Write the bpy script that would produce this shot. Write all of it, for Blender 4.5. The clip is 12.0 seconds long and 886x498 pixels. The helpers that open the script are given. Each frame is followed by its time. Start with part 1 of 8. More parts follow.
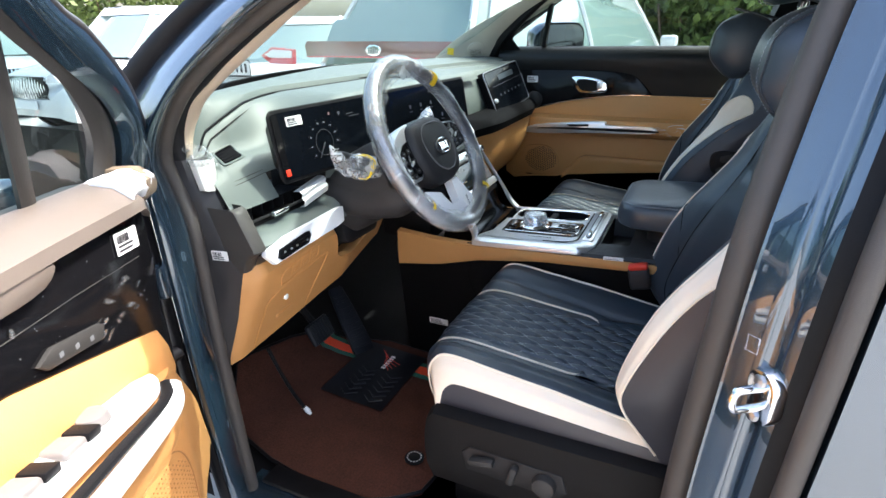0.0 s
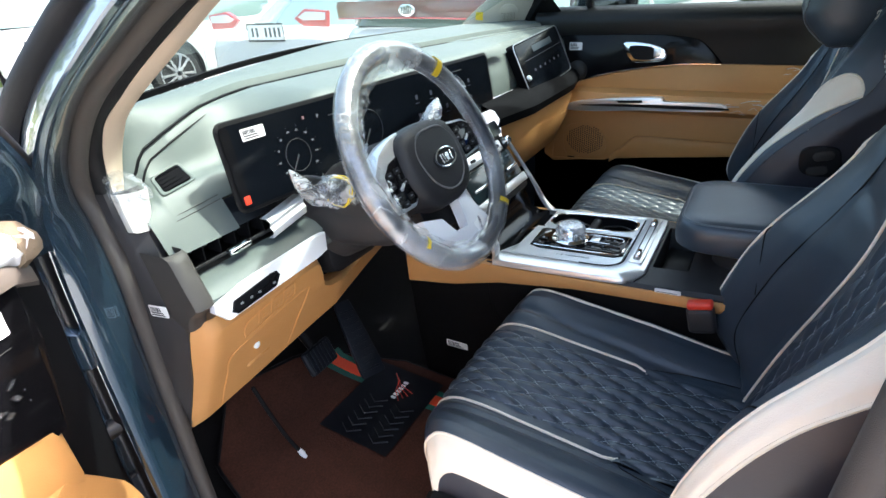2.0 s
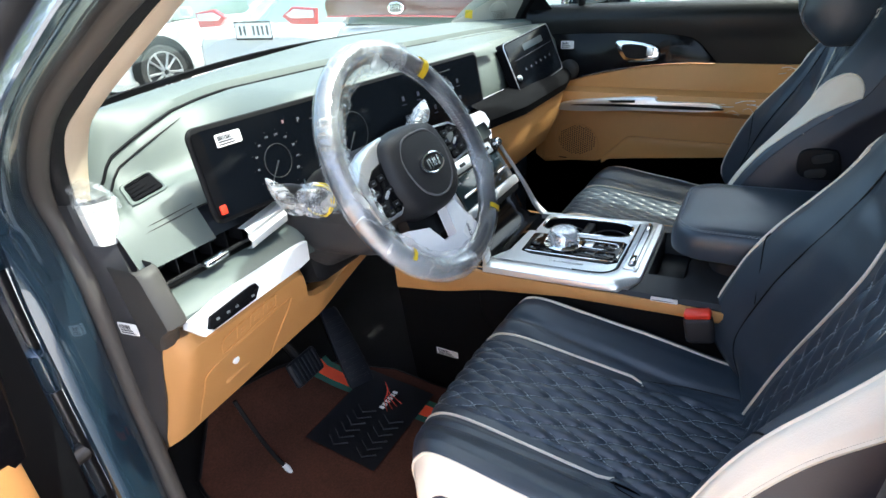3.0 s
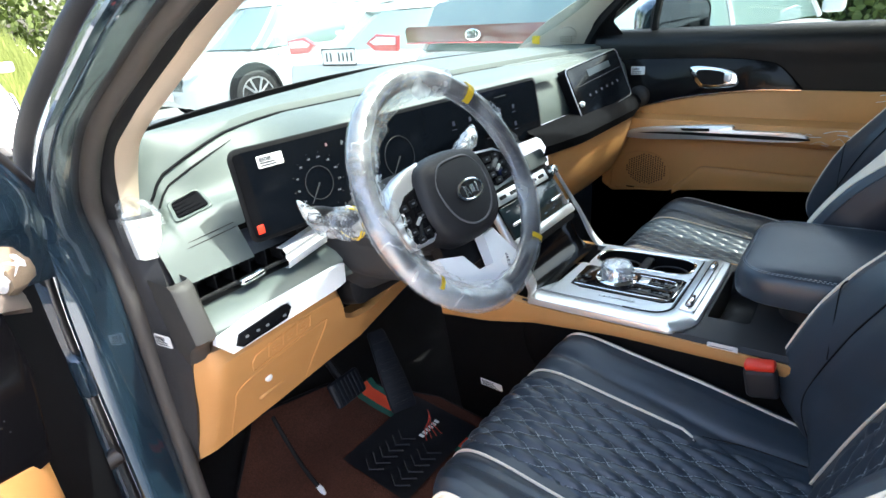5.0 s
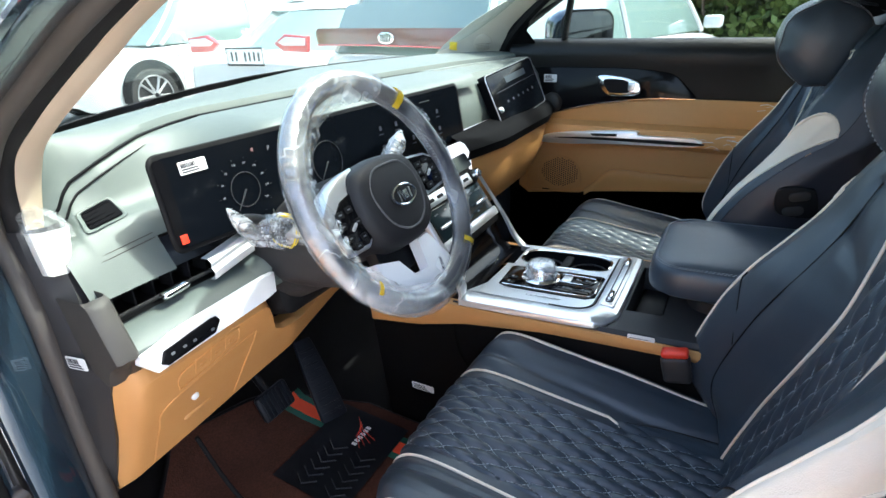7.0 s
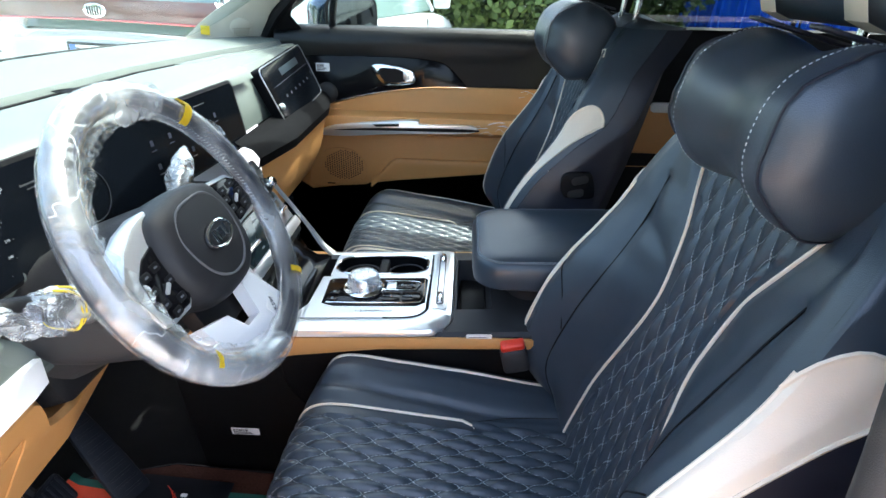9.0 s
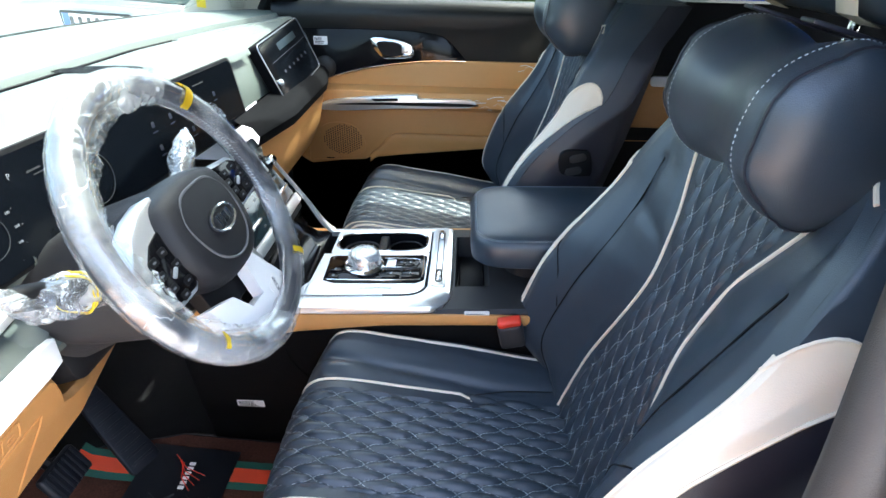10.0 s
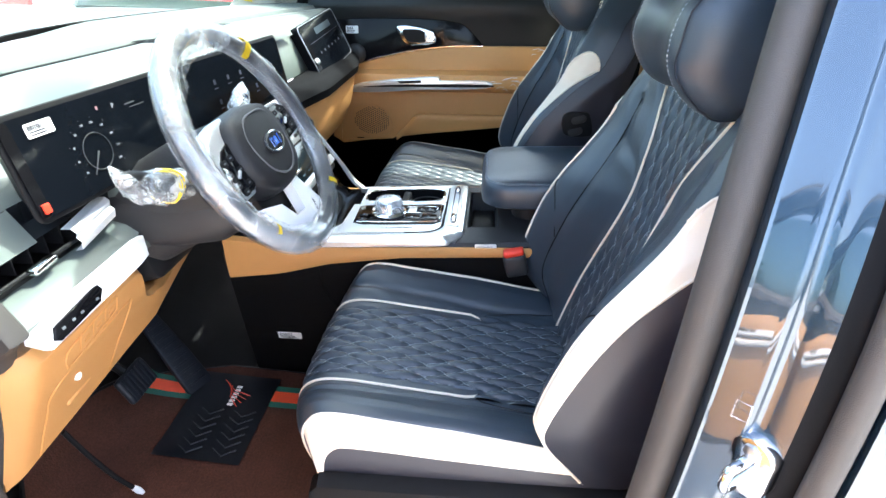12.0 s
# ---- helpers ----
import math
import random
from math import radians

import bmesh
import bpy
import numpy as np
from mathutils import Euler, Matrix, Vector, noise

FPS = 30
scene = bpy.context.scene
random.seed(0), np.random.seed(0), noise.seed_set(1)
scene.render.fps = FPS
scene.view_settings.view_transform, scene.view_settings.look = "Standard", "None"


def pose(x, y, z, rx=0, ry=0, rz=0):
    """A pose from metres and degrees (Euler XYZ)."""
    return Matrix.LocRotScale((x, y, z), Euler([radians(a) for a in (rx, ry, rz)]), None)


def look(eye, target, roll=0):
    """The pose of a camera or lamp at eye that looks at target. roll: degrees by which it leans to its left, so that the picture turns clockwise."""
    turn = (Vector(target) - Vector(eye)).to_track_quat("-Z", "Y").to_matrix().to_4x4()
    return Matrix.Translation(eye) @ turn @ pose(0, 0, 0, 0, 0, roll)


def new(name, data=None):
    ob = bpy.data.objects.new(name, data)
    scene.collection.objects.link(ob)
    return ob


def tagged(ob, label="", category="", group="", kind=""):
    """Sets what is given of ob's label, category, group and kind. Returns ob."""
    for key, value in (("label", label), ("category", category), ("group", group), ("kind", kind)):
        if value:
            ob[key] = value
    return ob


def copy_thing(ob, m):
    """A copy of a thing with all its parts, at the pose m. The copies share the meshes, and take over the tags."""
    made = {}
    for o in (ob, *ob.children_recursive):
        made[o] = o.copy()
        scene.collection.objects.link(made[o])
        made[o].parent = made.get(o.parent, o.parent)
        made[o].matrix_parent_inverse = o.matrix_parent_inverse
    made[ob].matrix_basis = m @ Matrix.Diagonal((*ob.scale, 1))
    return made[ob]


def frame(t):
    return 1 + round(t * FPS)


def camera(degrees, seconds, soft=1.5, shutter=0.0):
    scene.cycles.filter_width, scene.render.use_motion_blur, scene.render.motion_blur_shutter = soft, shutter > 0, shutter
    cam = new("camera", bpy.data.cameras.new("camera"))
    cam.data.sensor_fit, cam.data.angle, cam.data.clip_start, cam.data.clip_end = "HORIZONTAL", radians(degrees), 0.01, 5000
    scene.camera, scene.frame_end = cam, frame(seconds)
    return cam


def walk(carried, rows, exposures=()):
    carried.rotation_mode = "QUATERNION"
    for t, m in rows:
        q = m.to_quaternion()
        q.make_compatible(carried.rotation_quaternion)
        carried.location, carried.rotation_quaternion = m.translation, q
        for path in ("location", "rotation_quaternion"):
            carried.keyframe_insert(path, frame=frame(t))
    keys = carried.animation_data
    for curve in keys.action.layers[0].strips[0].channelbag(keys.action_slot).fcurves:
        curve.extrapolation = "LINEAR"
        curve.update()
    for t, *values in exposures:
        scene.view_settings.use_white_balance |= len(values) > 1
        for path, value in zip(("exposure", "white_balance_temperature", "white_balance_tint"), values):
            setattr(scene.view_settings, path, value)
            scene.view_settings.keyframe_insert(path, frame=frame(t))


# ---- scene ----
from mathutils.bvhtree import BVHTree
cam = camera(77.79, 12.0)
PATH = [
    (0, -1.3996, -0.4732, 1.3051, 67.95, 1, -65.27),
    (0.5, -1.3827, -0.4467, 1.329, 67.12, 2.4, -65.6),
    (1, -1.3026, -0.4383, 1.3384, 66.49, 3.26, -64.54),
    (1.5, -1.1837, -0.4332, 1.3502, 64.99, 3.65, -61.98),
    (2, -1.1196, -0.4263, 1.336, 63.73, 3.17, -60.63),
    (2.5, -1.0891, -0.4111, 1.3322, 63.44, 3.12, -61.56),
    (4.3, -1.0548, -0.4166, 1.3438, 64.68, 3.72, -59.54),
    (4.5, -1.0385, -0.43, 1.3366, 65.53, 3.88, -56.88),
    (5, -1.0233, -0.4481, 1.327, 66.38, 3.94, -53.3),
    (5.5, -1.0322, -0.4463, 1.3264, 66.55, 3.8, -52.64),
    (6, -1.0428, -0.4498, 1.3276, 66.34, 3.75, -52.93),
    (6.5, -1.0499, -0.4486, 1.3267, 66.18, 3.45, -53.31),
    (7, -1.0422, -0.4243, 1.3329, 66.23, 1.84, -62.09),
    (7.5, -1.034, -0.3506, 1.3494, 66.96, 0.57, -72.57),
    (7.7, -1.026, -0.3283, 1.3494, 66.6, 0.03, -76.7),
    (9.3, -0.9785, -0.2916, 1.3763, 63.26, -1.26, -88.16),
    (9.5, -0.9787, -0.2928, 1.3838, 62.67, -1.03, -88.08),
    (10, -0.9892, -0.2934, 1.3899, 60.42, -1.19, -87.76),
    (10.5, -0.9994, -0.2818, 1.3731, 57.93, -0.22, -88.87),
    (11, -1.0769, -0.3078, 1.3632, 59.89, -0.43, -86.33),
    (11.5, -1.1349, -0.3259, 1.3567, 60.98, -0.2, -86.17),
    (12, -1.1913, -0.334, 1.3374, 61.67, 0.12, -85.1),
]
EXPOSURES = [(0, 1.85), (1.5, 1.95), (4.5, 2.25), (6.5, 2.2), (7.5, 2.1), (9.5, 2.68), (11, 2.86), (12, 2.93)]
walk(cam, [(t, pose(x, y, z, rx, ry, rz)) for t, x, y, z, rx, ry, rz in PATH], EXPOSURES)
# ---------- world, sun ----------
SUN_TO = Vector((0.45, -0.42, 1.0)).normalized()
world = bpy.data.worlds.new("sky")
scene.world = world
world.use_nodes = True
wn = world.node_tree
bg = wn.nodes["Background"]
sky = wn.nodes.new("ShaderNodeTexSky")
sky.sky_type = "NISHITA"
sky.sun_disc = False
sky.air_density, sky.dust_density, sky.ozone_density = 1.0, 5.0, 0.5
sky.sun_elevation = math.asin(SUN_TO.z)
sky.sun_rotation = math.atan2(SUN_TO.x, SUN_TO.y)
wn.links.new(sky.outputs[0], bg.inputs[0])
bg.inputs[1].default_value = 0.25
sun_data = bpy.data.lights.new("sun", "SUN")
sun_data.energy, sun_data.angle, sun_data.color = 2.7, radians(0.55), (1.0, 0.97, 0.935)
sun = new("sun", sun_data)
sun.matrix_world = look(SUN_TO * 30, (0, 0, 0))


# ---------- materials ----------
def material(name, colour, rough=0.5, metal=0.0, scale=60.0, var=0.08, bump=0.15, grain=600.0, coat=0.0, stain=0.0, spec=0.5):
    """A surface with colour variation at two scales and fine relief, in object space metres."""
    m = bpy.data.materials.new(name)
    m.use_nodes = True
    nt = m.node_tree
    b = nt.nodes["Principled BSDF"]
    geo = nt.nodes.new("ShaderNodeNewGeometry")
    n1 = nt.nodes.new("ShaderNodeTexNoise")
    n1.inputs["Scale"].default_value = scale
    n1.inputs["Detail"].default_value = 4.0
    n2 = nt.nodes.new("ShaderNodeTexNoise")
    n2.inputs["Scale"].default_value = max(scale / 12.0, 1.5)
    n2.inputs["Detail"].default_value = 3.0
    nt.links.new(geo.outputs["Position"], n1.inputs["Vector"])
    nt.links.new(geo.outputs["Position"], n2.inputs["Vector"])
    mix = nt.nodes.new("ShaderNodeMix")
    mix.data_type = "RGBA"
    dark = [c * (1 - var) for c in colour]
    lite = [min(c * (1 + var), 1) for c in colour]
    mix.inputs["A"].default_value = (*dark, 1)
    mix.inputs["B"].default_value = (*lite, 1)
    add = nt.nodes.new("ShaderNodeMath")
    add.operation = "MULTIPLY_ADD"
    add.inputs[1].default_value = 0.6
    nt.links.new(n1.outputs["Fac"], add.inputs[0])
    mul = nt.nodes.new("ShaderNodeMath")
    mul.operation = "MULTIPLY"
    mul.inputs[1].default_value = 0.4 + stain
    nt.links.new(n2.outputs["Fac"], mul.inputs[0])
    nt.links.new(mul.outputs[0], add.inputs[2])
    nt.links.new(add.outputs[0], mix.inputs["Factor"])
    nt.links.new(mix.outputs["Result"], b.inputs["Base Color"])
    b.inputs["Metallic"].default_value = metal
    b.inputs["Specular IOR Level"].default_value = spec
    rr = nt.nodes.new("ShaderNodeMapRange")
    rr.inputs["To Min"].default_value = max(rough - 0.06, 0.01)
    rr.inputs["To Max"].default_value = min(rough + 0.06, 1)
    nt.links.new(n2.outputs["Fac"], rr.inputs["Value"])
    nt.links.new(rr.outputs[0], b.inputs["Roughness"])
    b.inputs["Coat Weight"].default_value = coat
    b.inputs["Coat Roughness"].default_value = 0.04
    if bump:
        g = nt.nodes.new("ShaderNodeTexVoronoi")
        g.inputs["Scale"].default_value = grain
        nt.links.new(geo.outputs["Position"], g.inputs["Vector"])
        bm_ = nt.nodes.new("ShaderNodeBump")
        bm_.inputs["Strength"].default_value = bump
        bm_.inputs["Distance"].default_value = 0.0006
        nt.links.new(g.outputs["Distance"], bm_.inputs["Height"])
        nt.links.new(bm_.outputs[0], b.inputs["Normal"])
    return m


def glass(name, tint=(0.9, 0.97, 0.95), gloss=0.08, haze=0.0):
    """Thin pane: clear with a faint tint, a surface reflection and a pale diffuse veil for reflected light."""
    m = bpy.data.materials.new(name)
    m.use_nodes = True
    nt = m.node_tree
    out = nt.nodes["Material Output"]
    nt.nodes.remove(nt.nodes["Principled BSDF"])
    tr = nt.nodes.new("ShaderNodeBsdfTransparent")
    tr.inputs[0].default_value = (*tint, 1)
    gl = nt.nodes.new("ShaderNodeBsdfGlossy")
    gl.inputs["Roughness"].default_value = 0.01
    lw = nt.nodes.new("ShaderNodeLayerWeight")
    lw.inputs[0].default_value = 0.5
    pw = nt.nodes.new("ShaderNodeMath")
    pw.operation = "POWER"
    pw.inputs[1].default_value = 5.0
    nt.links.new(lw.outputs["Facing"], pw.inputs[0])
    fr = nt.nodes.new("ShaderNodeMath")
    fr.operation = "MULTIPLY_ADD"
    fr.inputs[1].default_value = 0.9
    fr.inputs[2].default_value = gloss * 0.6
    nt.links.new(pw.outputs[0], fr.inputs[0])
    mx = nt.nodes.new("ShaderNodeMixShader")
    nt.links.new(fr.outputs[0], mx.inputs[0])
    nt.links.new(tr.outputs[0], mx.inputs[1])
    nt.links.new(gl.outputs[0], mx.inputs[2])
    last = mx
    if haze:
        df = nt.nodes.new("ShaderNodeBsdfDiffuse")
        df.inputs[0].default_value = (0.75, 0.85, 0.82, 1)
        m2 = nt.nodes.new("ShaderNodeMixShader")
        m2.inputs[0].default_value = haze
        nt.links.new(mx.outputs[0], m2.inputs[1])
        nt.links.new(df.outputs[0], m2.inputs[2])
        last = m2
    nt.links.new(last.outputs[0], out.inputs[0])
    return m


def film(name, body=0.25, scale=30.0, relief=0.003):
    """Crinkled clear plastic film: see-through facets with glints and thin milky creases."""
    m = bpy.data.materials.new(name)
    m.use_nodes = True
    nt = m.node_tree
    out = nt.nodes["Material Output"]
    b = nt.nodes["Principled BSDF"]
    b.inputs["Base Color"].default_value = (0.82, 0.86, 0.88, 1)
    b.inputs["Roughness"].default_value = 0.25
    geo = nt.nodes.new("ShaderNodeNewGeometry")
    n = nt.nodes.new("ShaderNodeTexNoise")
    n.inputs["Scale"].default_value = scale
    n.inputs["Detail"].default_value = 3.0
    n.inputs["Distortion"].default_value = 1.2
    nt.links.new(geo.outputs["Position"], n.inputs["Vector"])
    warp = nt.nodes.new("ShaderNodeMix")
    warp.data_type = "RGBA"
    warp.blend_type = "LINEAR_LIGHT"
    warp.inputs["Factor"].default_value = 0.06
    nt.links.new(geo.outputs["Position"], warp.inputs["A"])
    nt.links.new(n.outputs["Color"], warp.inputs["B"])
    edge = nt.nodes.new("ShaderNodeTexVoronoi")
    edge.feature = "DISTANCE_TO_EDGE"
    edge.inputs["Scale"].default_value = scale * 1.3
    edge.inputs["Randomness"].default_value = 1.0
    nt.links.new(warp.outputs["Result"], edge.inputs["Vector"])
    cell = nt.nodes.new("ShaderNodeTexVoronoi")
    cell.inputs["Scale"].default_value = scale * 1.3
    nt.links.new(warp.outputs["Result"], cell.inputs["Vector"])
    h = nt.nodes.new("ShaderNodeMath")
    h.operation = "MULTIPLY_ADD"
    h.inputs[1].default_value = 0.6
    nt.links.new(n.outputs["Fac"], h.inputs[0])
    nt.links.new(cell.outputs["Distance"], h.inputs[2])
    bp = nt.nodes.new("ShaderNodeBump")
    bp.inputs["Strength"].default_value = 0.8
    bp.inputs["Distance"].default_value = relief
    nt.links.new(h.outputs[0], bp.inputs["Height"])
    nt.links.new(bp.outputs[0], b.inputs["Normal"])
    # milky share: haze in patches, stronger on the creases
    rp = nt.nodes.new("ShaderNodeMapRange")
    rp.inputs["From Min"].default_value = 0.46
    rp.inputs["From Max"].default_value = 0.72
    rp.inputs["To Min"].default_value = body * 0.25
    rp.inputs["To Max"].default_value = min(body * 2.2, 0.9)
    nt.links.new(n.outputs["Fac"], rp.inputs["Value"])
    cr = nt.nodes.new("ShaderNodeMapRange")
    cr.inputs["From Min"].default_value = 0.0
    cr.inputs["From Max"].default_value = 0.022
    cr.inputs["To Min"].default_value = min(body * 2.2, 0.8)
    cr.inputs["To Max"].default_value = 0.0
    nt.links.new(edge.outputs["Distance"], cr.inputs["Value"])
    mxm = nt.nodes.new("ShaderNodeMath")
    mxm.operation = "MAXIMUM"
    nt.links.new(rp.outputs[0], mxm.inputs[0])
    nt.links.new(cr.outputs[0], mxm.inputs[1])
    tr = nt.nodes.new("ShaderNodeBsdfTransparent")
    mx = nt.nodes.new("ShaderNodeMixShader")
    nt.links.new(mxm.outputs[0], mx.inputs[0])
    nt.links.new(tr.outputs[0], mx.inputs[1])
    nt.links.new(b.outputs[0], mx.inputs[2])
    gl = nt.nodes.new("ShaderNodeBsdfGlossy")
    gl.inputs["Roughness"].default_value = 0.07
    nt.links.new(bp.outputs[0], gl.inputs["Normal"])
    lw = nt.nodes.new("ShaderNodeLayerWeight")
    lw.inputs[0].default_value = 0.3
    nt.links.new(bp.outputs[0], lw.inputs["Normal"])
    k = nt.nodes.new("ShaderNodeMath")
    k.operation = "MULTIPLY_ADD"
    k.inputs[1].default_value = 0.34
    k.inputs[2].default_value = 0.06
    nt.links.new(lw.outputs["Facing"], k.inputs[0])
    m2 = nt.nodes.new("ShaderNodeMixShader")
    nt.links.new(k.outputs[0], m2.inputs[0])
    nt.links.new(mx.outputs[0], m2.inputs[1])
    nt.links.new(gl.outputs[0], m2.inputs[2])
    nt.links.new(m2.outputs[0], out.inputs[0])
    return m


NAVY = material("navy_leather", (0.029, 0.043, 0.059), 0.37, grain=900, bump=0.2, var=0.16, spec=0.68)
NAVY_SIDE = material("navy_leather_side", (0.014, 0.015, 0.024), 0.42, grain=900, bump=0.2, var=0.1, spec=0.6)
CREAM = material("cream_leather", (0.84, 0.75, 0.61), 0.45, grain=800, bump=0.25, var=0.05)
STITCH = material("grey_thread", (0.36, 0.40, 0.42), 0.7, var=0.1, bump=0)
TAN = material("tan_leather", (0.60, 0.295, 0.098), 0.5, grain=700, bump=0.3, var=0.06, stain=0.1)
TAN_SOFT = material("tan_plastic", (0.53, 0.258, 0.084), 0.55, grain=1000, bump=0.3, var=0.05)
DASH = material("sage_grey_vinyl", (0.100, 0.122, 0.113), 0.5, grain=900, bump=0.35, var=0.05)
DARK = material("charcoal_plastic", (0.009, 0.009, 0.010), 0.5, grain=1200, bump=0.3, var=0.1, spec=0.2)
GREY = material("warm_grey_plastic", (0.028, 0.027, 0.026), 0.5, grain=1200, bump=0.3, var=0.08, spec=0.3)
BLACK = material("black_plastic", (0.005, 0.005, 0.006), 0.5, bump=0.2, grain=1000, var=0.1, spec=0.18)
PIANO = material("piano_black", (0.005, 0.005, 0.006), 0.10, bump=0, var=0.1, spec=0.16)
SCREEN = material("screen_glass", (0.003, 0.004, 0.006), 0.12, bump=0, var=0.1, spec=0.10)
CHROME = material("chrome", (0.82, 0.84, 0.86), 0.12, 1.0, bump=0, var=0.03)
STEEL = material("bare_steel", (0.42, 0.43, 0.45), 0.3, 1.0, bump=0, var=0.08)
SATIN = material("satin_silver", (0.78, 0.80, 0.81), 0.30, 0.75, bump=0, var=0.03)
WHITEFILM = material("white_protective_film", (0.78, 0.79, 0.80), 0.35, bump=0, var=0.03)
PAPER = material("paper_label", (0.82, 0.82, 0.80), 0.6, bump=0, var=0.03)
INK = material("ink", (0.03, 0.03, 0.035), 0.6, bump=0)
BLUE = material("blue_car_paint", (0.026, 0.053, 0.080), 0.25, 0.5, scale=30, var=0.05, bump=0.04, grain=3000, coat=1.0)
BLUE.node_tree.nodes["Principled BSDF"].inputs["Coat IOR"].default_value = 1.75
SEALTAUPE = material("taupe_seal", (0.060, 0.053, 0.047), 0.55, bump=0.25, grain=900, var=0.1, spec=0.35)
SHELFM = material("soft_black_skin", (0.004, 0.004, 0.005), 0.72, bump=0.3, grain=1000, var=0.1, spec=0.04)
DOORTOP = material("black_door_vinyl", (0.013, 0.015, 0.016), 0.34, bump=0.25, grain=1000, var=0.1, spec=0.5)
SEATBASE = material("black_shield", (0.013, 0.0125, 0.013), 0.5, grain=1300, bump=0.35, var=0.1, spec=0.25)
RUBBER = material("black_rubber", (0.017, 0.015, 0.014), 0.42, bump=0.2, grain=500, var=0.1, spec=0.5)
BEIGE = material("beige_cloth", (0.52, 0.42, 0.31), 0.8, bump=0.4, grain=1500, var=0.05)
SAND = material("pale_trim", (0.50, 0.48, 0.40), 0.8, bump=0.4, grain=1500, var=0.05)
CARPET = material("brown_coil_mat", (0.066, 0.024, 0.015), 0.9, scale=220, var=0.95, bump=1.0, grain=260, spec=0.2)
FLOORC = material("dark_carpet", (0.005, 0.004, 0.004), 0.9, scale=300, var=0.4, bump=1.0, grain=500)
RED = material("red_plastic", (0.80, 0.045, 0.02), 0.4, bump=0, var=0.03)
ORANGE_TAPE = material("red_web", (0.80, 0.07, 0.02), 0.7, bump=0.4, grain=900, var=0.06)
GREEN_TAPE = material("green_web", (0.01, 0.10, 0.07), 0.7, bump=0.4, grain=900, var=0.1)
YELLOW = material("yellow_tape", (0.80, 0.58, 0.03), 0.5, bump=0.1, var=0.06)
HEELPAD = material("heel_pad_rubber", (0.010, 0.012, 0.017), 0.5, bump=0.25, grain=400, var=0.1, spec=0.3)
LITDIM = material("screen_grey", (0.14, 0.15, 0.16), 0.5, bump=0, var=0.02)
# haze: a pale veil standing in for the dashboard's reflection in the windscreen
WINDSCREEN = glass("windscreen_glass", (0.62, 0.72, 0.69), haze=0.045)
TINTED = glass("tinted_door_glass", (0.34, 0.44, 0.45), haze=0.012)
WINDOW = glass("window_glass", (0.58, 0.68, 0.66), haze=0.02)
PRIVACY = glass("privacy_glass", (0.16, 0.19, 0.20), haze=0.0)
FILM = film("clear_film", 0.26, 28, 0.0018)
WHEELFILM = film("wheel_film", 0.15, 9, 0.0006)
# dark grey puts the mirror's dim reflection into its colour
MIRRORM = material("mirror_glass", (0.22, 0.25, 0.27), 0.04, 1.0, bump=0, var=0.02)
CAPM = material("warm_cap_plastic", (0.13, 0.108, 0.092), 0.45, grain=1200, bump=0.25, var=0.06)
HUBM = material("charcoal_cover", (0.013, 0.013, 0.015), 0.5, grain=1400, bump=0.35, var=0.08, spec=0.35)
LINEM = material("grey_line", (0.10, 0.10, 0.105), 0.4, bump=0, var=0.03)
DARKGLASS = material("dark_window_glass", (0.012, 0.015, 0.018), 0.05, bump=0, var=0.05, spec=0.6, coat=1.0)
BAGFILM = film("milky_bag_film", 0.5, 28, 0.0014)
LAYERFILM = film("layered_wheel_film", 0.20, 8, 0.0006)
SHIELD = material("charcoal_shield", (0.030, 0.029, 0.030), 0.48, grain=1300, bump=0.35, var=0.1, spec=0.35)
BOLSTERG = material("taupe_plastic", (0.048, 0.044, 0.040), 0.5, grain=1200, bump=0.3, var=0.08, spec=0.35)
FILMGREY = material("silvery_film", (0.20, 0.19, 0.185), 0.38, 0.2, bump=0, var=0.12, scale=40)
TANHOLE = material("tan_perforation", (0.30, 0.14, 0.045), 0.8, bump=0, var=0.05)
HOLE = material("speaker_hole", (0.05, 0.022, 0.008), 0.8, bump=0, var=0.05)
FILM_THIN = film("thin_clear_film", 0.05, 90, 0.001)


# ---------- mesh helpers ----------
WORLD = {}


def thing(name, label, category, at=(0, 0, 0), group="", kind=""):
    ob = new(name)
    ob.empty_display_size = 0.05
    ob.matrix_basis = Matrix.Translation(at)
    WORLD[ob.name] = ob.matrix_basis.copy()
    return tagged(ob, label, category, group, kind)


def finish(me, mat, sharp=40):
    mats = mat if isinstance(mat, (list, tuple)) else [mat]
    for q in mats:
        me.materials.append(q)
    me.polygons.foreach_set("use_smooth", [True] * len(me.polygons))
    me.set_sharp_from_angle(angle=radians(sharp))


def part(name, bm, mat, parent=None, label="", sharp=40):
    """Links a bmesh (in world metres) as one mesh object, with its origin at its middle, under a thing or a part."""
    me = bpy.data.meshes.new(name)
    bmesh.ops.recalc_face_normals(bm, faces=bm.faces)
    bm.to_mesh(me)
    bm.free()
    finish(me, mat, sharp)
    co = [v.co for v in me.vertices]
    lo = Vector([min(c[i] for c in co) for i in range(3)])
    hi = Vector([max(c[i] for c in co) for i in range(3)])
    mid = (lo + hi) / 2
    me.transform(Matrix.Translation(-mid))
    ob = new(name, me)
    ob.matrix_basis = Matrix.Translation(mid)
    WORLD[ob.name] = ob.matrix_basis.copy()
    if parent:
        ob.parent = parent
        ob.matrix_parent_inverse = WORLD[parent.name].inverted()
    if label:
        ob["label"] = label
    return ob


def solo(name, bm, mat, label, category, group="", kind="", sharp=40):
    return tagged(part(name, bm, mat, None, "", sharp), label, category, group, kind)


def V(*a):
    return Vector(a)


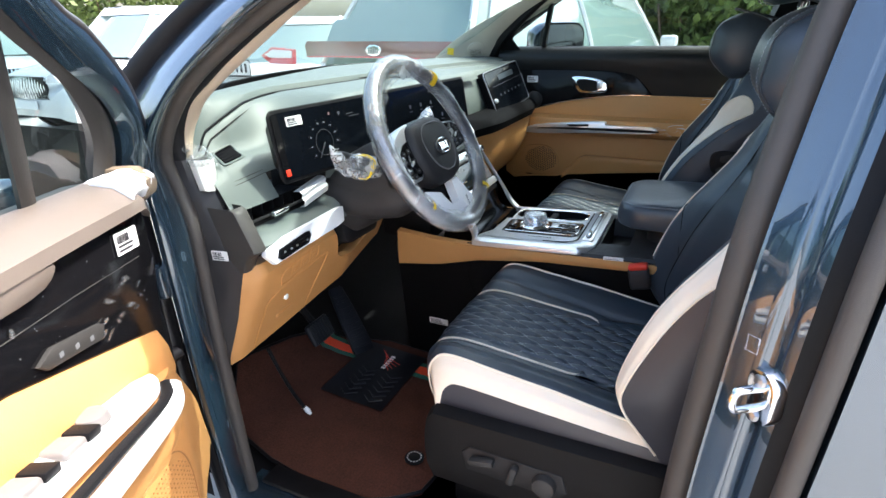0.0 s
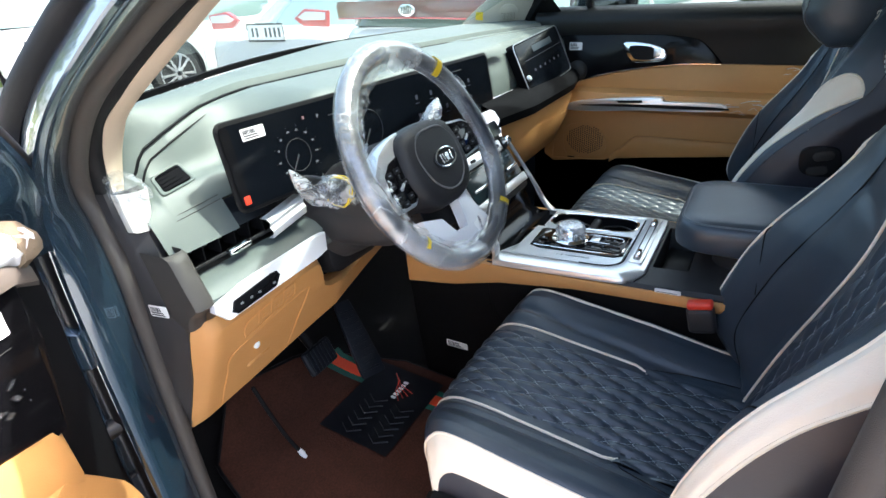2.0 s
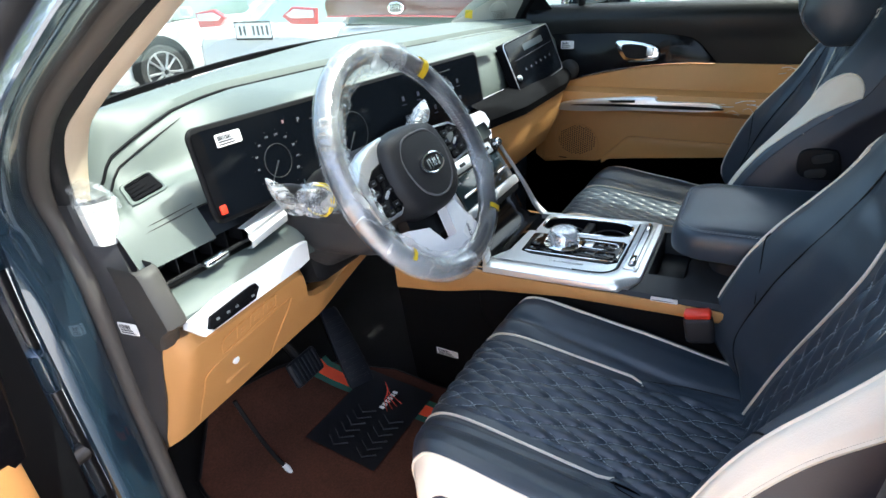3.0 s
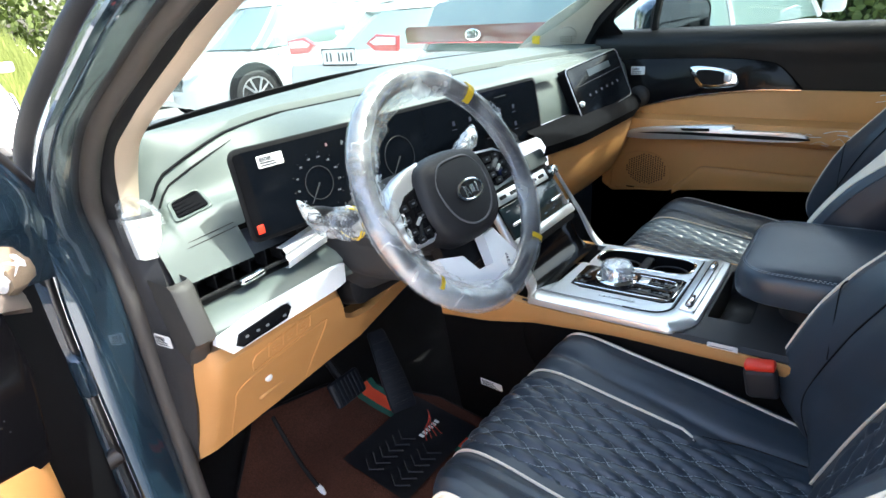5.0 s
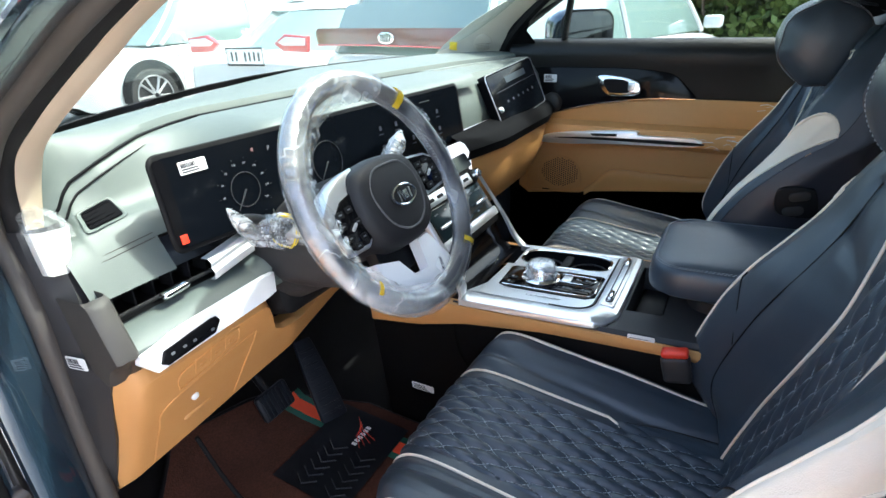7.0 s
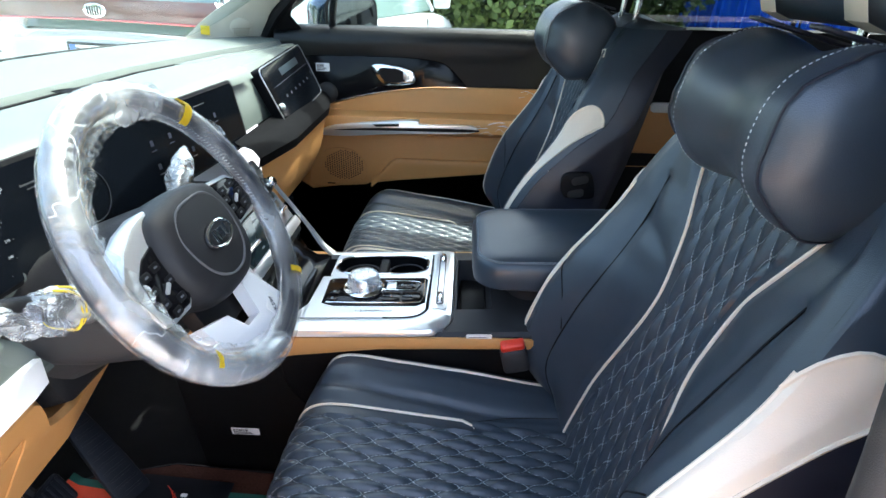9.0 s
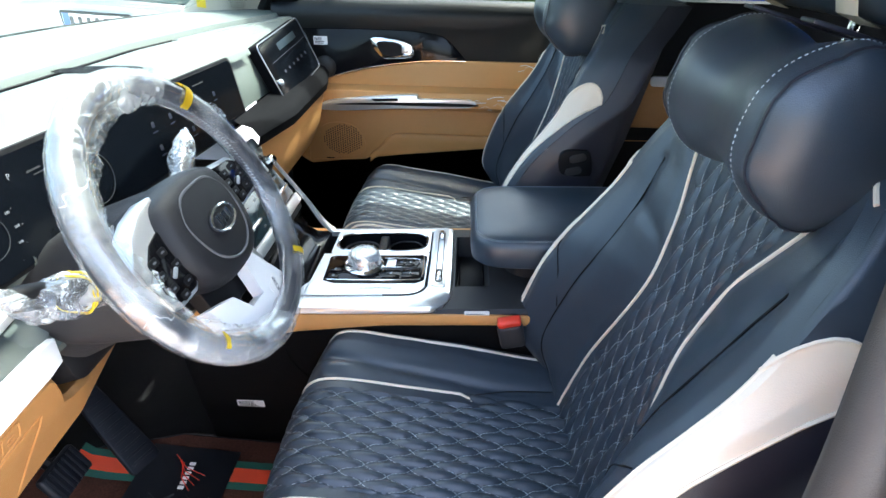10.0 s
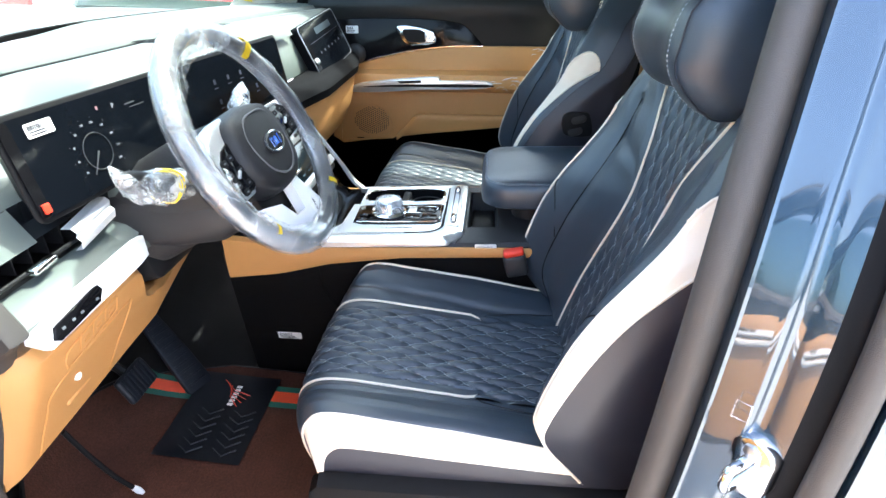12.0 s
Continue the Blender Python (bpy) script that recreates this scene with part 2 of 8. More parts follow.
def spline(pts, k=6, closed=False):
    """Catmull-Rom through the points."""
    p = [Vector(q) for q in pts]
    n = len(p)
    out = []
    for i in range(n if closed else n - 1):
        a, b, c, d = (p[(i + j) % n] if closed else p[min(max(i + j, 0), n - 1)] for j in (-1, 0, 1, 2))
        for s in range(k):
            t = s / k
            out.append(0.5 * ((2 * b) + (c - a) * t + (2 * a - 5 * b + 4 * c - d) * t * t + (3 * b - a - 3 * c + d) * t ** 3))
    if not closed:
        out.append(p[-1])
    return out


def loft(bm, rings, closed=False, caps=False, loop=False):
    """Quads between rings of equal length. closed: each ring is closed. loop: last ring joins the first."""
    vs = [[bm.verts.new(p) for p in r] for r in rings]
    n = len(rings[0])
    m = len(rings)
    for i in range(m if loop else m - 1):
        for j in range(n if closed else n - 1):
            q = (vs[i][j], vs[i][(j + 1) % n], vs[(i + 1) % m][(j + 1) % n], vs[(i + 1) % m][j])
            try:
                bm.faces.new(q)
            except ValueError:
                pass
    if caps and closed:
        bm.faces.new(vs[0])
        bm.faces.new(vs[-1][::-1])
    return vs


def frames_along(pts, closed=False):
    n = len(pts)
    tang = []
    for i in range(n):
        a, b = (pts[(i - 1) % n], pts[(i + 1) % n]) if closed else (pts[max(i - 1, 0)], pts[min(i + 1, n - 1)])
        tang.append((b - a).normalized())
    ref = Vector((0, 0, 1)) if abs(tang[0].z) < 0.9 else Vector((1, 0, 0))
    u = (ref - tang[0] * ref.dot(tang[0])).normalized()
    out = []
    for t in tang:
        u = (u - t * u.dot(t)).normalized()
        out.append((t, u, t.cross(u)))
    return out


def tube(bm, pts, r, n=8, closed=False, flat=1.0):
    """A round (or flattened) bead along points; r may be a list."""
    pts = [Vector(p) for p in pts]
    rings = []
    for i, (p, (t, u, w)) in enumerate(zip(pts, frames_along(pts, closed))):
        q = r[i] if isinstance(r, (list, tuple)) else r
        rings.append([p + u * (q * math.cos(2 * math.pi * k / n)) * flat + w * (q * math.sin(2 * math.pi * k / n)) for k in range(n)])
    loft(bm, rings, True, not closed, closed)


def box(bm, c, s, rot=None, bevel=0.004, seg=2):
    """A bevelled box, centre c, size s, turned by a 3x3 or 4x4 matrix."""
    r = bmesh.ops.create_cube(bm, size=1)
    vs = r["verts"]
    m = Matrix.Diagonal((*s, 1))
    if rot is not None:
        m = rot.to_4x4() @ m
    m = Matrix.Translation(c) @ m
    bmesh.ops.transform(bm, matrix=m, verts=vs)
    if bevel:
        es = list({e for v in vs for e in v.link_edges})
        bmesh.ops.bevel(bm, geom=es, offset=min(bevel, min(s) * 0.45), segments=seg, affect="EDGES", profile=0.5)


def boxed(c, s, rot=None, bevel=0.004, seg=2):
    bm = bmesh.new()
    box(bm, c, s, rot, bevel, seg)
    return bm


def axes(x, y):
    """A turn whose local x and y are the given directions."""
    x = Vector(x).normalized()
    z = x.cross(Vector(y)).normalized()
    return Matrix((x, z.cross(x), z)).transposed()


def slab(bm, poly, at, ux, uy, depth, inset=0.0, drop=0.0):
    """A plate with an outline (2D, metres) in the plane at+ux,uy; its thickness goes against the normal ux x uy; edges may be eased."""
    ux, uy = Vector(ux).normalized(), Vector(uy).normalized()
    nrm = ux.cross(uy).normalized()
    at = Vector(at)
    n = len(poly)
    cx, cy = sum(p[0] for p in poly) / n, sum(p[1] for p in poly) / n

    def ring(d, k):
        o = []
        for x, y in poly:
            l = math.hypot(x - cx, y - cy) or 1
            f = max(0, 1 - k / l)
            o.append(at + ux * (cx + (x - cx) * f) + uy * (cy + (y - cy) * f) + nrm * d)
        return o
    rings = [ring(-depth, 0), ring(-drop if inset else 0, 0)]
    if inset:
        rings.append(ring(-drop * 0.3, inset * 0.3))
        rings.append(ring(0, inset))
    loft(bm, rings, True, True)


def round_rect(w, h, r, k=5, cx=0, cy=0):
    out = []
    for sx, sy, a in ((1, 1, 0), (-1, 1, 90), (-1, -1, 180), (1, -1, 270)):
        for i in range(k + 1):
            t = radians(a + 90 * i / k)
            out.append((cx + sx * (w / 2 - r) + r * math.cos(t), cy + sy * (h / 2 - r) + r * math.sin(t)))
    return out


def plate(poly, at, ux, uy, depth, inset=0.0, drop=0.0):
    bm = bmesh.new()
    slab(bm, poly, at, ux, uy, depth, inset, drop)
    return bm


def ribbon(a, b, k=6, cols=4, bulge=0.0, direction=(0, 0, 1), thick=0.0):
    """A sheet between two smoothed edge lines, bulging towards a direction."""
    A, B = spline(a, k), spline(b, k)
    if len(A) != len(B):
        raise ValueError("ribbon edges differ")
    d = Vector(direction).normalized()
    bm = bmesh.new()
    rings = [[p.lerp(q, c / cols) + d * bulge * math.sin(math.pi * c / cols) for c in range(cols + 1)] for p, q in zip(A, B)]
    loft(bm, rings)
    if thick:
        bmesh.ops.recalc_face_normals(bm, faces=bm.faces)
        bmesh.ops.solidify(bm, geom=bm.faces[:], thickness=thick)
    return bm


def cyl(bm, a, b, r0, r1=None, n=24, rings=None):
    """A turned solid from a to b; rings: (share of the way, radius)."""
    a, b = Vector(a), Vector(b)
    rings = rings or [(0, r0), (1, r0 if r1 is None else r1)]
    t = (b - a).normalized()
    u = t.orthogonal().normalized()
    w = t.cross(u)
    rr = [[a.lerp(b, s) + (u * math.cos(2 * math.pi * k / n) + w * math.sin(2 * math.pi * k / n)) * max(r, 1e-4) for k in range(n)] for s, r in rings]
    loft(bm, rr, True, True)


def turned(a, b, rings, n=24):
    bm = bmesh.new()
    cyl(bm, a, b, 0, n=n, rings=rings)
    return bm


def label_bars(name, at, ux, uy, w, h, parent=None, lines=2, code=True, tag=""):
    """A paper label with printed bars, lying 1 mm proud of its surface. Returns the label."""
    ux, uy = Vector(ux).normalized(), Vector(uy).normalized()
    nn = ux.cross(uy).normalized()
    at = Vector(at)
    bm = bmesh.new()
    slab(bm, round_rect(w, h, 0.002, 2), at, ux, uy, 0.0008)
    ob = part(name, bm, PAPER, parent)
    if not parent:
        tagged(ob, tag or "small white paper label with printed bars", "label")
    bm = bmesh.new()
    rng = random.Random(len(WORLD))
    top = h * 0.36
    if code:
        x = -w * 0.42
        while x < w * 0.1:
            bw = rng.choice((0.0008, 0.0012, 0.0016))
            slab(bm, [(x, top * 0.0), (x + bw, top * 0.0), (x + bw, top), (x, top)], at + nn * 0.0006, ux, uy, 0.0004)
            x += bw + rng.choice((0.0008, 0.0014))
    for i in range(lines):
        y = -h * 0.12 - i * h * 0.2
        slab(bm, [(-w * 0.42, y - h * 0.05), (w * rng.uniform(0.15, 0.4), y - h * 0.05), (w * 0.2, y + h * 0.05), (-w * 0.42, y + h * 0.05)], at + nn * 0.0006, ux, uy, 0.0004)
    part("print", bm, INK, ob)
    return ob


def lin(x, xs, ys):
    return float(np.interp(x, xs, ys))


# ---------- the car's body ----------
SEAL = [(-.766, .301, .40), (-.766, .312, .6), (-.766, .319, .8), (-.766, .322, .98), (-.760, .352, 1.06), (-.761, .364, 1.10), (-.765, .349, 1.14), (-.763, .316, 1.19), (-.756, .268, 1.24), (-.734, .190, 1.30), (-.724, .111, 1.345), (-.675, -.09, 1.46), (-.62, -.36, 1.55), (-.60, -.60, 1.57)]
FLANGE = [(-.84, .235, .40), (-.84, .262, .6), (-.84, .28, .8), (-.84, .29, .98), (-.836, .300, 1.06), (-.834, .305, 1.10), (-.832, .292, 1.15), (-.830, .255, 1.20), (-.822, .205, 1.25), (-.805, .130, 1.31), (-.795, .055, 1.355), (-.745, -.12, 1.47), (-.69, -.36, 1.57), (-.67, -.60, 1.595)]
TRIM_OUT = [(-.743, .321, 1.06), (-.733, .329, 1.10), (-.730, .328, 1.14), (-.730, .315, 1.17), (-.728, .294, 1.20), (-.720, .255, 1.232), (-.709, .223, 1.26), (-.695, .168, 1.30), (-.686, .090, 1.345), (-.64, -.105, 1.457), (-.60, -.365, 1.547)]
TRIM_IN = [(-.711, .355, 1.06), (-.702, .354, 1.10), (-.697, .344, 1.14), (-.698, .323, 1.17), (-.699, .296, 1.20), (-.694, .254, 1.232), (-.683, .218, 1.26), (-.667, .165, 1.30), (-.650, .102, 1.345), (-.57, -.07, 1.470), (-.53, -.33, 1.565)]
LIP = [(-.750, .352, 1.06), (-.750, .360, 1.10), (-.752, .348, 1.14), (-.752, .332, 1.17), (-.751, .310, 1.20), (-.744, .272, 1.232), (-.734, .240, 1.26), (-.718, .186, 1.30), (-.708, .108, 1.345), (-.66, -.09, 1.46), (-.61, -.36, 1.55)]


def mirrored(pts, c=0.06):
    return [(2 * c - x, y, z) for x, y, z in pts]


def move(pts, d):
    return [(x + d[0], y + d[1], z + d[2]) for x, y, z in pts]


body = thing("car_body", "dark blue minivan body shell with open front door", "car body", (0, 0, 0), kind="structure")
mid = [tuple((Vector(a) * 0.55 + Vector(b) * 0.45) + Vector((0, -.012, .004))) for a, b in zip(SEAL, FLANGE)]
part("hinge_pillar", ribbon(SEAL, mid, 6, 4, 0.006, (-.3, -1, .2), 0.004), BLUE, body)
part("pillar_flange", ribbon(mid, FLANGE, 6, 4, 0.008, (-.5, -1, .2), 0.004), BLUE, body)
side = [(x + lin(z, (.98, 1.06, 1.2), (.005, .008, .040)), y + lin(z, (.98, 1.06, 1.2), (.020, .028, .110)), z) for x, y, z in FLANGE]
edge = [(x + lin(z, (.98, 1.06, 1.2), (.008, .010, .030)), y + lin(z, (.98, 1.06, 1.2), (.050, .058, .145)), z) for x, y, z in FLANGE]
part("outer_pillar", ribbon(FLANGE, side, 6, 4, 0.006, (-1, -.3, .2), 0.004), BLUE, body)
part("pillar_edge", ribbon(side, edge, 6, 4, 0.006, (-1, -.3, .2), 0.006), BLACK, body, "black trim strip beside the windscreen")
bm = bmesh.new()
tube(bm, spline(move(SEAL, (.004, -.016, 0)), 6), 0.0125, 12, flat=1.0)
part("door_seal", bm, SEALTAUPE, body, "soft brown-grey door seal")
bm = bmesh.new()
tube(bm, spline(move(SEAL, (.016, .002, 0)), 6), 0.006, 10)
part("seal_lip", bm, BLACK, body)
part("lip_cover", ribbon(LIP, TRIM_OUT, 6, 5, 0.008, (-.2, -1, .1), 0.003), DARK, body, "charcoal lip beside the lining")
bm = bmesh.new()
tube(bm, spline([tuple(Vector(a) * .25 + Vector(b) * .75 + Vector((-.004, -.014, 0))) for a, b in zip(SEAL, FLANGE)], 6), 0.0028, 6)
part("panel_crease", bm, BLUE, body)
part("pillar_trim", ribbon(TRIM_OUT, TRIM_IN, 6, 6, 0.005, (.2, -1, .1), 0.004), BEIGE, body, "beige woven pillar lining")
PT_IN = [(.640, .520, 1.165), (.672, .500, 1.205), (.690, .430, 1.262), (.690, .330, 1.318), (.676, .20, 1.375), (.640, -.05, 1.480), (.600, -.33, 1.570)]
PT_OUT = [(.800, .300, 1.140), (.790, .310, 1.180), (.772, .280, 1.232), (.760, .225, 1.290), (.745, .130, 1.345), (.705, -.10, 1.455), (.670, -.36, 1.545)]
ptrim = part("pillar_trim", ribbon(PT_IN, PT_OUT, 6, 6, 0.015, (-.7, -.7, .1), 0.004), SAND, body, "pale woven pillar lining")

ptrim_tree = BVHTree.FromBMesh(ribbon(PT_IN, PT_OUT, 6, 6, 0.015, (-.7, -.7, .1), 0.004))
ray_ = V(.94, .33, -.05).normalized()
pc_, pn_ = ptrim_tree.ray_cast(V(.757, .378, 1.220) - ray_ * .5, ray_)[:2]
pn_ = pn_ if pn_.dot(ray_) < 0 else -pn_
tag_, tagn_ = ptrim_tree.ray_cast(V(.722, .470, 1.212) - ray_ * .5, ray_)[:2]
tagn_ = tagn_ if tagn_.dot(ray_) < 0 else -tagn_
tag_u = V(0, 0, 1).cross(tagn_).normalized()
part("tweeter_grille", turned(pc_, pc_ + pn_ * .006, [(0, .030), (.7, .030), (1, .027)], 28), SAND, ptrim)
bm = bmesh.new()
for i in range(-5, 6):
    for j in range(-5, 6):
        if i * i + j * j < 26:
            o_ = pc_ + pn_ * .0062 + pn_.cross(V(0, 0, 1)).normalized() * (.0048 * i) + V(0, 0, .0048 * j)
            cyl(bm, o_, o_ + pn_ * .0006, .0012, n=5)
part("tweeter_dots", bm, GREY, ptrim)
part("yellow_tag", plate([(-.012, -.010), (.012, -.014), (.014, .012), (-.010, .013)], tag_ + tagn_ * .003, tag_u, tagn_.cross(tag_u), .002), YELLOW, ptrim, "yellow paper tag")

# roof, header and rear closure
bm = bmesh.new()
rows = []
for i in range(13):
    x = -.57 + 1.26 * i / 12
    arch = 0.035 * (1 - ((x - .06) / .63) ** 2)
    # unseen header edge, drawn forward to keep the sun off the driver's seat
    rows.append([V(x, y, z + arch) for y, z in ((-.30 + .29 * (1 - ((x - .06) / .63) ** 2), 1.512), (-.5, 1.60), (-1.0, 1.63), (-2.0, 1.63), (-3.0, 1.58))])
loft(bm, rows)
bmesh.ops.solidify(bm, geom=bm.faces[:], thickness=0.03)
solo("ceiling", bm, SAND, "pale woven headliner of the van", "headliner", kind="structure")
bm = bmesh.new()
rows = [[p + V(0, 0, .045) for p in r] for r in rows]
rows = [[p + V(-.09, 0, -.05) for p in rows[0]]] + rows + [[p + V(.09, 0, -.05) for p in rows[-1]]]
loft(bm, rows)
bmesh.ops.solidify(bm, geom=bm.faces[:], thickness=0.01)
part("roof", bm, BLUE, body)
# unseen rails added to close the sun leak along the roof sides
for sg in (-1, 1):
    bm = bmesh.new()
    rail = [(-.545, -.12, 1.50), (-.600, -.36, 1.590), (-.615, -.60, 1.612), (-.64, -1.2, 1.625), (-.66, -3.0, 1.60)]
    rail = [(x if sg < 0 else .12 - x, y, z) for x, y, z in rail]
    a_, b_ = move(rail, (.02 * -sg, 0, .02)), move(rail, (.085 * sg, -.02, -.03))
    loft(bm, [[p, p.lerp(r, .5) + V(0, 0, .015), r] for p, r in zip(spline(a_, 5), spline(b_, 5))])
    bmesh.ops.solidify(bm, geom=bm.faces[:], thickness=.02)
    part("roof_rail", bm, BLUE, body)
# B pillar on the driver's side
BS = [(-.762, -.512, .40), (-.762, -.520, .72), (-.762, -.532, .93), (-.748, -.545, 1.08), (-.712, -.565, 1.20), (-.676, -.585, 1.30), (-.62, -.62, 1.45), (-.575, -.64, 1.57)]
bm = bmesh.new()
tube(bm, spline(move(BS, (-.012, .006, 0)), 6), 0.0185, 14)
part("door_seal", bm, SEALTAUPE, body, "soft brown-grey door seal")
JAMB = [(-.016, -.012), (-.050, -.004), (-.0665, -.0225), (-.0705, -.030), (-.0735, -.041), (-.0885, -.054), (-.0925, -.080)]
jb = [move(BS, (a, b, 0)) for a, b in JAMB]
part("jamb_root", ribbon(jb[0], jb[1], 6, 3, 0.0, (0, 1, 0), 0.003), BLUE, body)
part("jamb_face", ribbon(jb[1], jb[2], 6, 6, 0.0006, (-.8, .6, 0), 0.003), BLUE, body)
part("jamb_groove", ribbon(jb[2], jb[3], 6, 5, 0.001, (-.9, .3, 0), 0.003), BLUE, body)
part("jamb_groove", ribbon(jb[3], jb[4], 6, 5, -0.0025, (-1, .2, 0), 0.003), BLUE, body)
part("jamb_step", ribbon(jb[4], jb[5], 6, 6, 0.0012, (-.65, .76, 0), 0.003), BLUE, body)
part("jamb_edge", ribbon(jb[5], jb[6], 6, 5, -0.003, (-1, .2, 0), 0.003), BLACK, body)
bm = bmesh.new()
tube(bm, spline(move(BS, (-.1025, -.080, 0)), 6), 0.012, 12)
part("sliding_door_seal", bm, SEALTAUPE, body, "soft brown-grey door seal")
s0, s1 = move(BS, (-.112, -.095, 0)), move(BS, (-.14, -1.25, 0))
part("sliding_door", ribbon(s0[:4], s1[:4], 6, 8, 0.02, (-1, 0, 0), 0.02), BLUE, body)
part("sliding_door_window", ribbon(s0[3:], s1[3:], 6, 6, 0.015, (-1, 0, 0), 0.004), DARKGLASS, body)
part("pillar_lining", ribbon(move(BS, (.012, -.01, 0)), move(BS, (.03, -.22, 0)), 6, 4, 0.01, (1, 0, 0), 0.004), DARK, body)
bm = bmesh.new()
tp_ = [V(-.824, -.551, .990), V(-.832, -.561, .990), V(-.832, -.561, 1.008), V(-.824, -.551, 1.008)]
tube(bm, [p + V(-.003, .0025, 0) for p in tp_], .0009, 5, closed=True)
part("clear_tape", bm, FILM, body, "clear tape patch")

# sill and floor
bm = bmesh.new()
prof = [(-.70, .375), (-.715, .405), (-.745, .408), (-.768, .400), (-.79, .375), (-.85, .365), (-.862, .33), (-.86, .22)]
loft(bm, [[V(x, y, z) for x, z in prof] for y in np.linspace(.30, -.55, 8)])
bmesh.ops.solidify(bm, geom=bm.faces[:], thickness=0.006)
part("sill", bm, BLUE, body)
part("scuff_plate", boxed((-.725, -.12, .412), (.05, .78, .01), None, .004), BLACK, body)
bm = bmesh.new()
FL = [(.75, .80), (.66, .66), (.57, .50), (.51, .415), (.45, .390), (.1, .372), (-.6, .372), (-2.9, .40)]
loft(bm, [[V(x, y, z + .02 * math.exp(-((x - .02) / .12) ** 2)) for y, z in FL] for x in np.linspace(-.76, .86, 14)])
bmesh.ops.solidify(bm, geom=bm.faces[:], thickness=0.02)
solo("floor", bm, FLOORC, "dark carpeted van floor", "floor", kind="structure")
# shell closing the far side, the back and the footwell
bm = bmesh.new()
box(bm, (.06, -3.0, 1.0), (1.7, .05, 1.25), None, .01)
part("tail_wall", bm, BLACK, body)
bm = bmesh.new()
box(bm, (-.90, -2.1, .85), (.04, 1.7, 1.0), None, .01)
part("rear_side", bm, BLACK, body)
bm = bmesh.new()
box(bm, (.06, .82, .70), (1.70, .04, .7), None, .01)
part("firewall", bm, BLACK, body)
bm = bmesh.new()
loft(bm, [[V(-.80, .36, z), V(-.795, .6, z), V(-.79, .84, z)] for z in (.38, .7, 1.0, 1.15)])
bmesh.ops.solidify(bm, geom=bm.faces[:], thickness=0.03)
part("inner_fender", bm, BLACK, body)
# fender and bonnet ahead of the windscreen
bm = bmesh.new()
rows = []
for i in range(15):
    s = -1 + 2 * i / 14
    x = .06 + .93 * s
    rows.append([V(x * (1 - .0 * k) , y, z - .10 * abs(s) ** 3.5) for k, (y, z) in enumerate([(.76 - .42 * s * s, 1.06), (.95 - .30 * s * s, 1.03), (1.15 - .25 * s * s, .98), (1.40 - .25 * s * s, .90), (1.5 - .3 * s * s, .75)])])
loft(bm, rows)
bmesh.ops.solidify(bm, geom=bm.faces[:], thickness=0.01)
part("bonnet", bm, BLUE, body)
bm = bmesh.new()
loft(bm, [[V(-.845, .33, z), V(-.91, .55, z - .02), V(-.93, .9, z - .03), V(-.9, 1.2, z - .06), V(-.75, 1.45, z - .1)] for z in (.35, .6, .85, .98, 1.02)])
bmesh.ops.solidify(bm, geom=bm.faces[:], thickness=0.01)
part("fender", bm, BLUE, body)
# windscreen
WB = [(-.72, .40, 1.175), (-.50, .52, 1.178), (-.2, .63, 1.18), (.06, .68, 1.18), (.32, .66, 1.18), (.62, .56, 1.178), (.84, .40, 1.175)]
WT = [(-.55, -.27, 1.565), (-.38, -.22, 1.585), (-.16, -.19, 1.60), (.06, -.18, 1.605), (.28, -.19, 1.60), (.50, -.22, 1.585), (.68, -.27, 1.565)]
scr = solo("windscreen", ribbon(WB, WT, 6, 10, 0.035, (0, .45, 1), 0), WINDSCREEN, "clear laminated windscreen of the van", "windscreen", kind="structure")
bm = bmesh.new()
for pts in ([WB[0], (-.70, .30, 1.235), (-.64, .04, 1.40), WT[0]], [WB[-1], (.82, .30, 1.235), (.76, .04, 1.40), WT[-1]]):
    tube(bm, spline(move(pts, (0, .0, .012)), 8), 0.02, 8)
tube(bm, spline(move(WB, (0, .035, -.035)), 6), 0.022, 8)
part("windscreen_gasket", bm, BLACK, body)
part("screen_border", ribbon(move(WB, (0, .02, -.004)), move(WB, (0, -.002, .012)), 6, 2, 0, (0, 0, 1), .002), BLACK, body)
# striker
st = thing("door_striker", "chromed steel door striker loop bolted to the blue pillar", "door striker", (-.831, -.587, .943))
SN = V(-.55, .83, 0).normalized()
SU = V(0, 0, 1).cross(SN).normalized()
SC = V(-.842, -.566, .944)
part("base_plate", plate(round_rect(.040, .064, .0195, 7), SC, SU, V(0, 0, 1), .016, .004, .003), CHROME, st)
bm = bmesh.new()
tube(bm, spline([SC + SN * a + V(0, 0, b) for a, b in ((-.004, .0120), (.020, .0120), (.026, .009), (.028, 0), (.026, -.009), (.020, -.0120), (-.004, -.0120))], 4), .0046, 10)
part("loop", bm, CHROME, st)
for dz in (.021, -.021):
    part("bolt", turned(SC + V(0, 0, dz) - SN * .002, SC + V(0, 0, dz) + SN * .005, [(0, .0075), (.7, .007), (1, .004)], 6), STEEL, st)


# ---------- seats ----------
CX = -.392
CUSH_Y = [-.090, -.050, -.028, -.022, -.032, -.060, -.11, -.20, -.31, -.42, -.52]
CUSH_Z = [.545, .575, .615, .655, .687, .706, .710, .700, .687, .674, .665]
smooth = spline([(a, b, 0) for a, b in zip(CUSH_Y, CUSH_Z)], 6)
CUSH_Y, CUSH_Z = [p.x for p in smooth], [p.y for p in smooth]
CUSH_T = list(np.linspace(0, 1, len(CUSH_Y)))
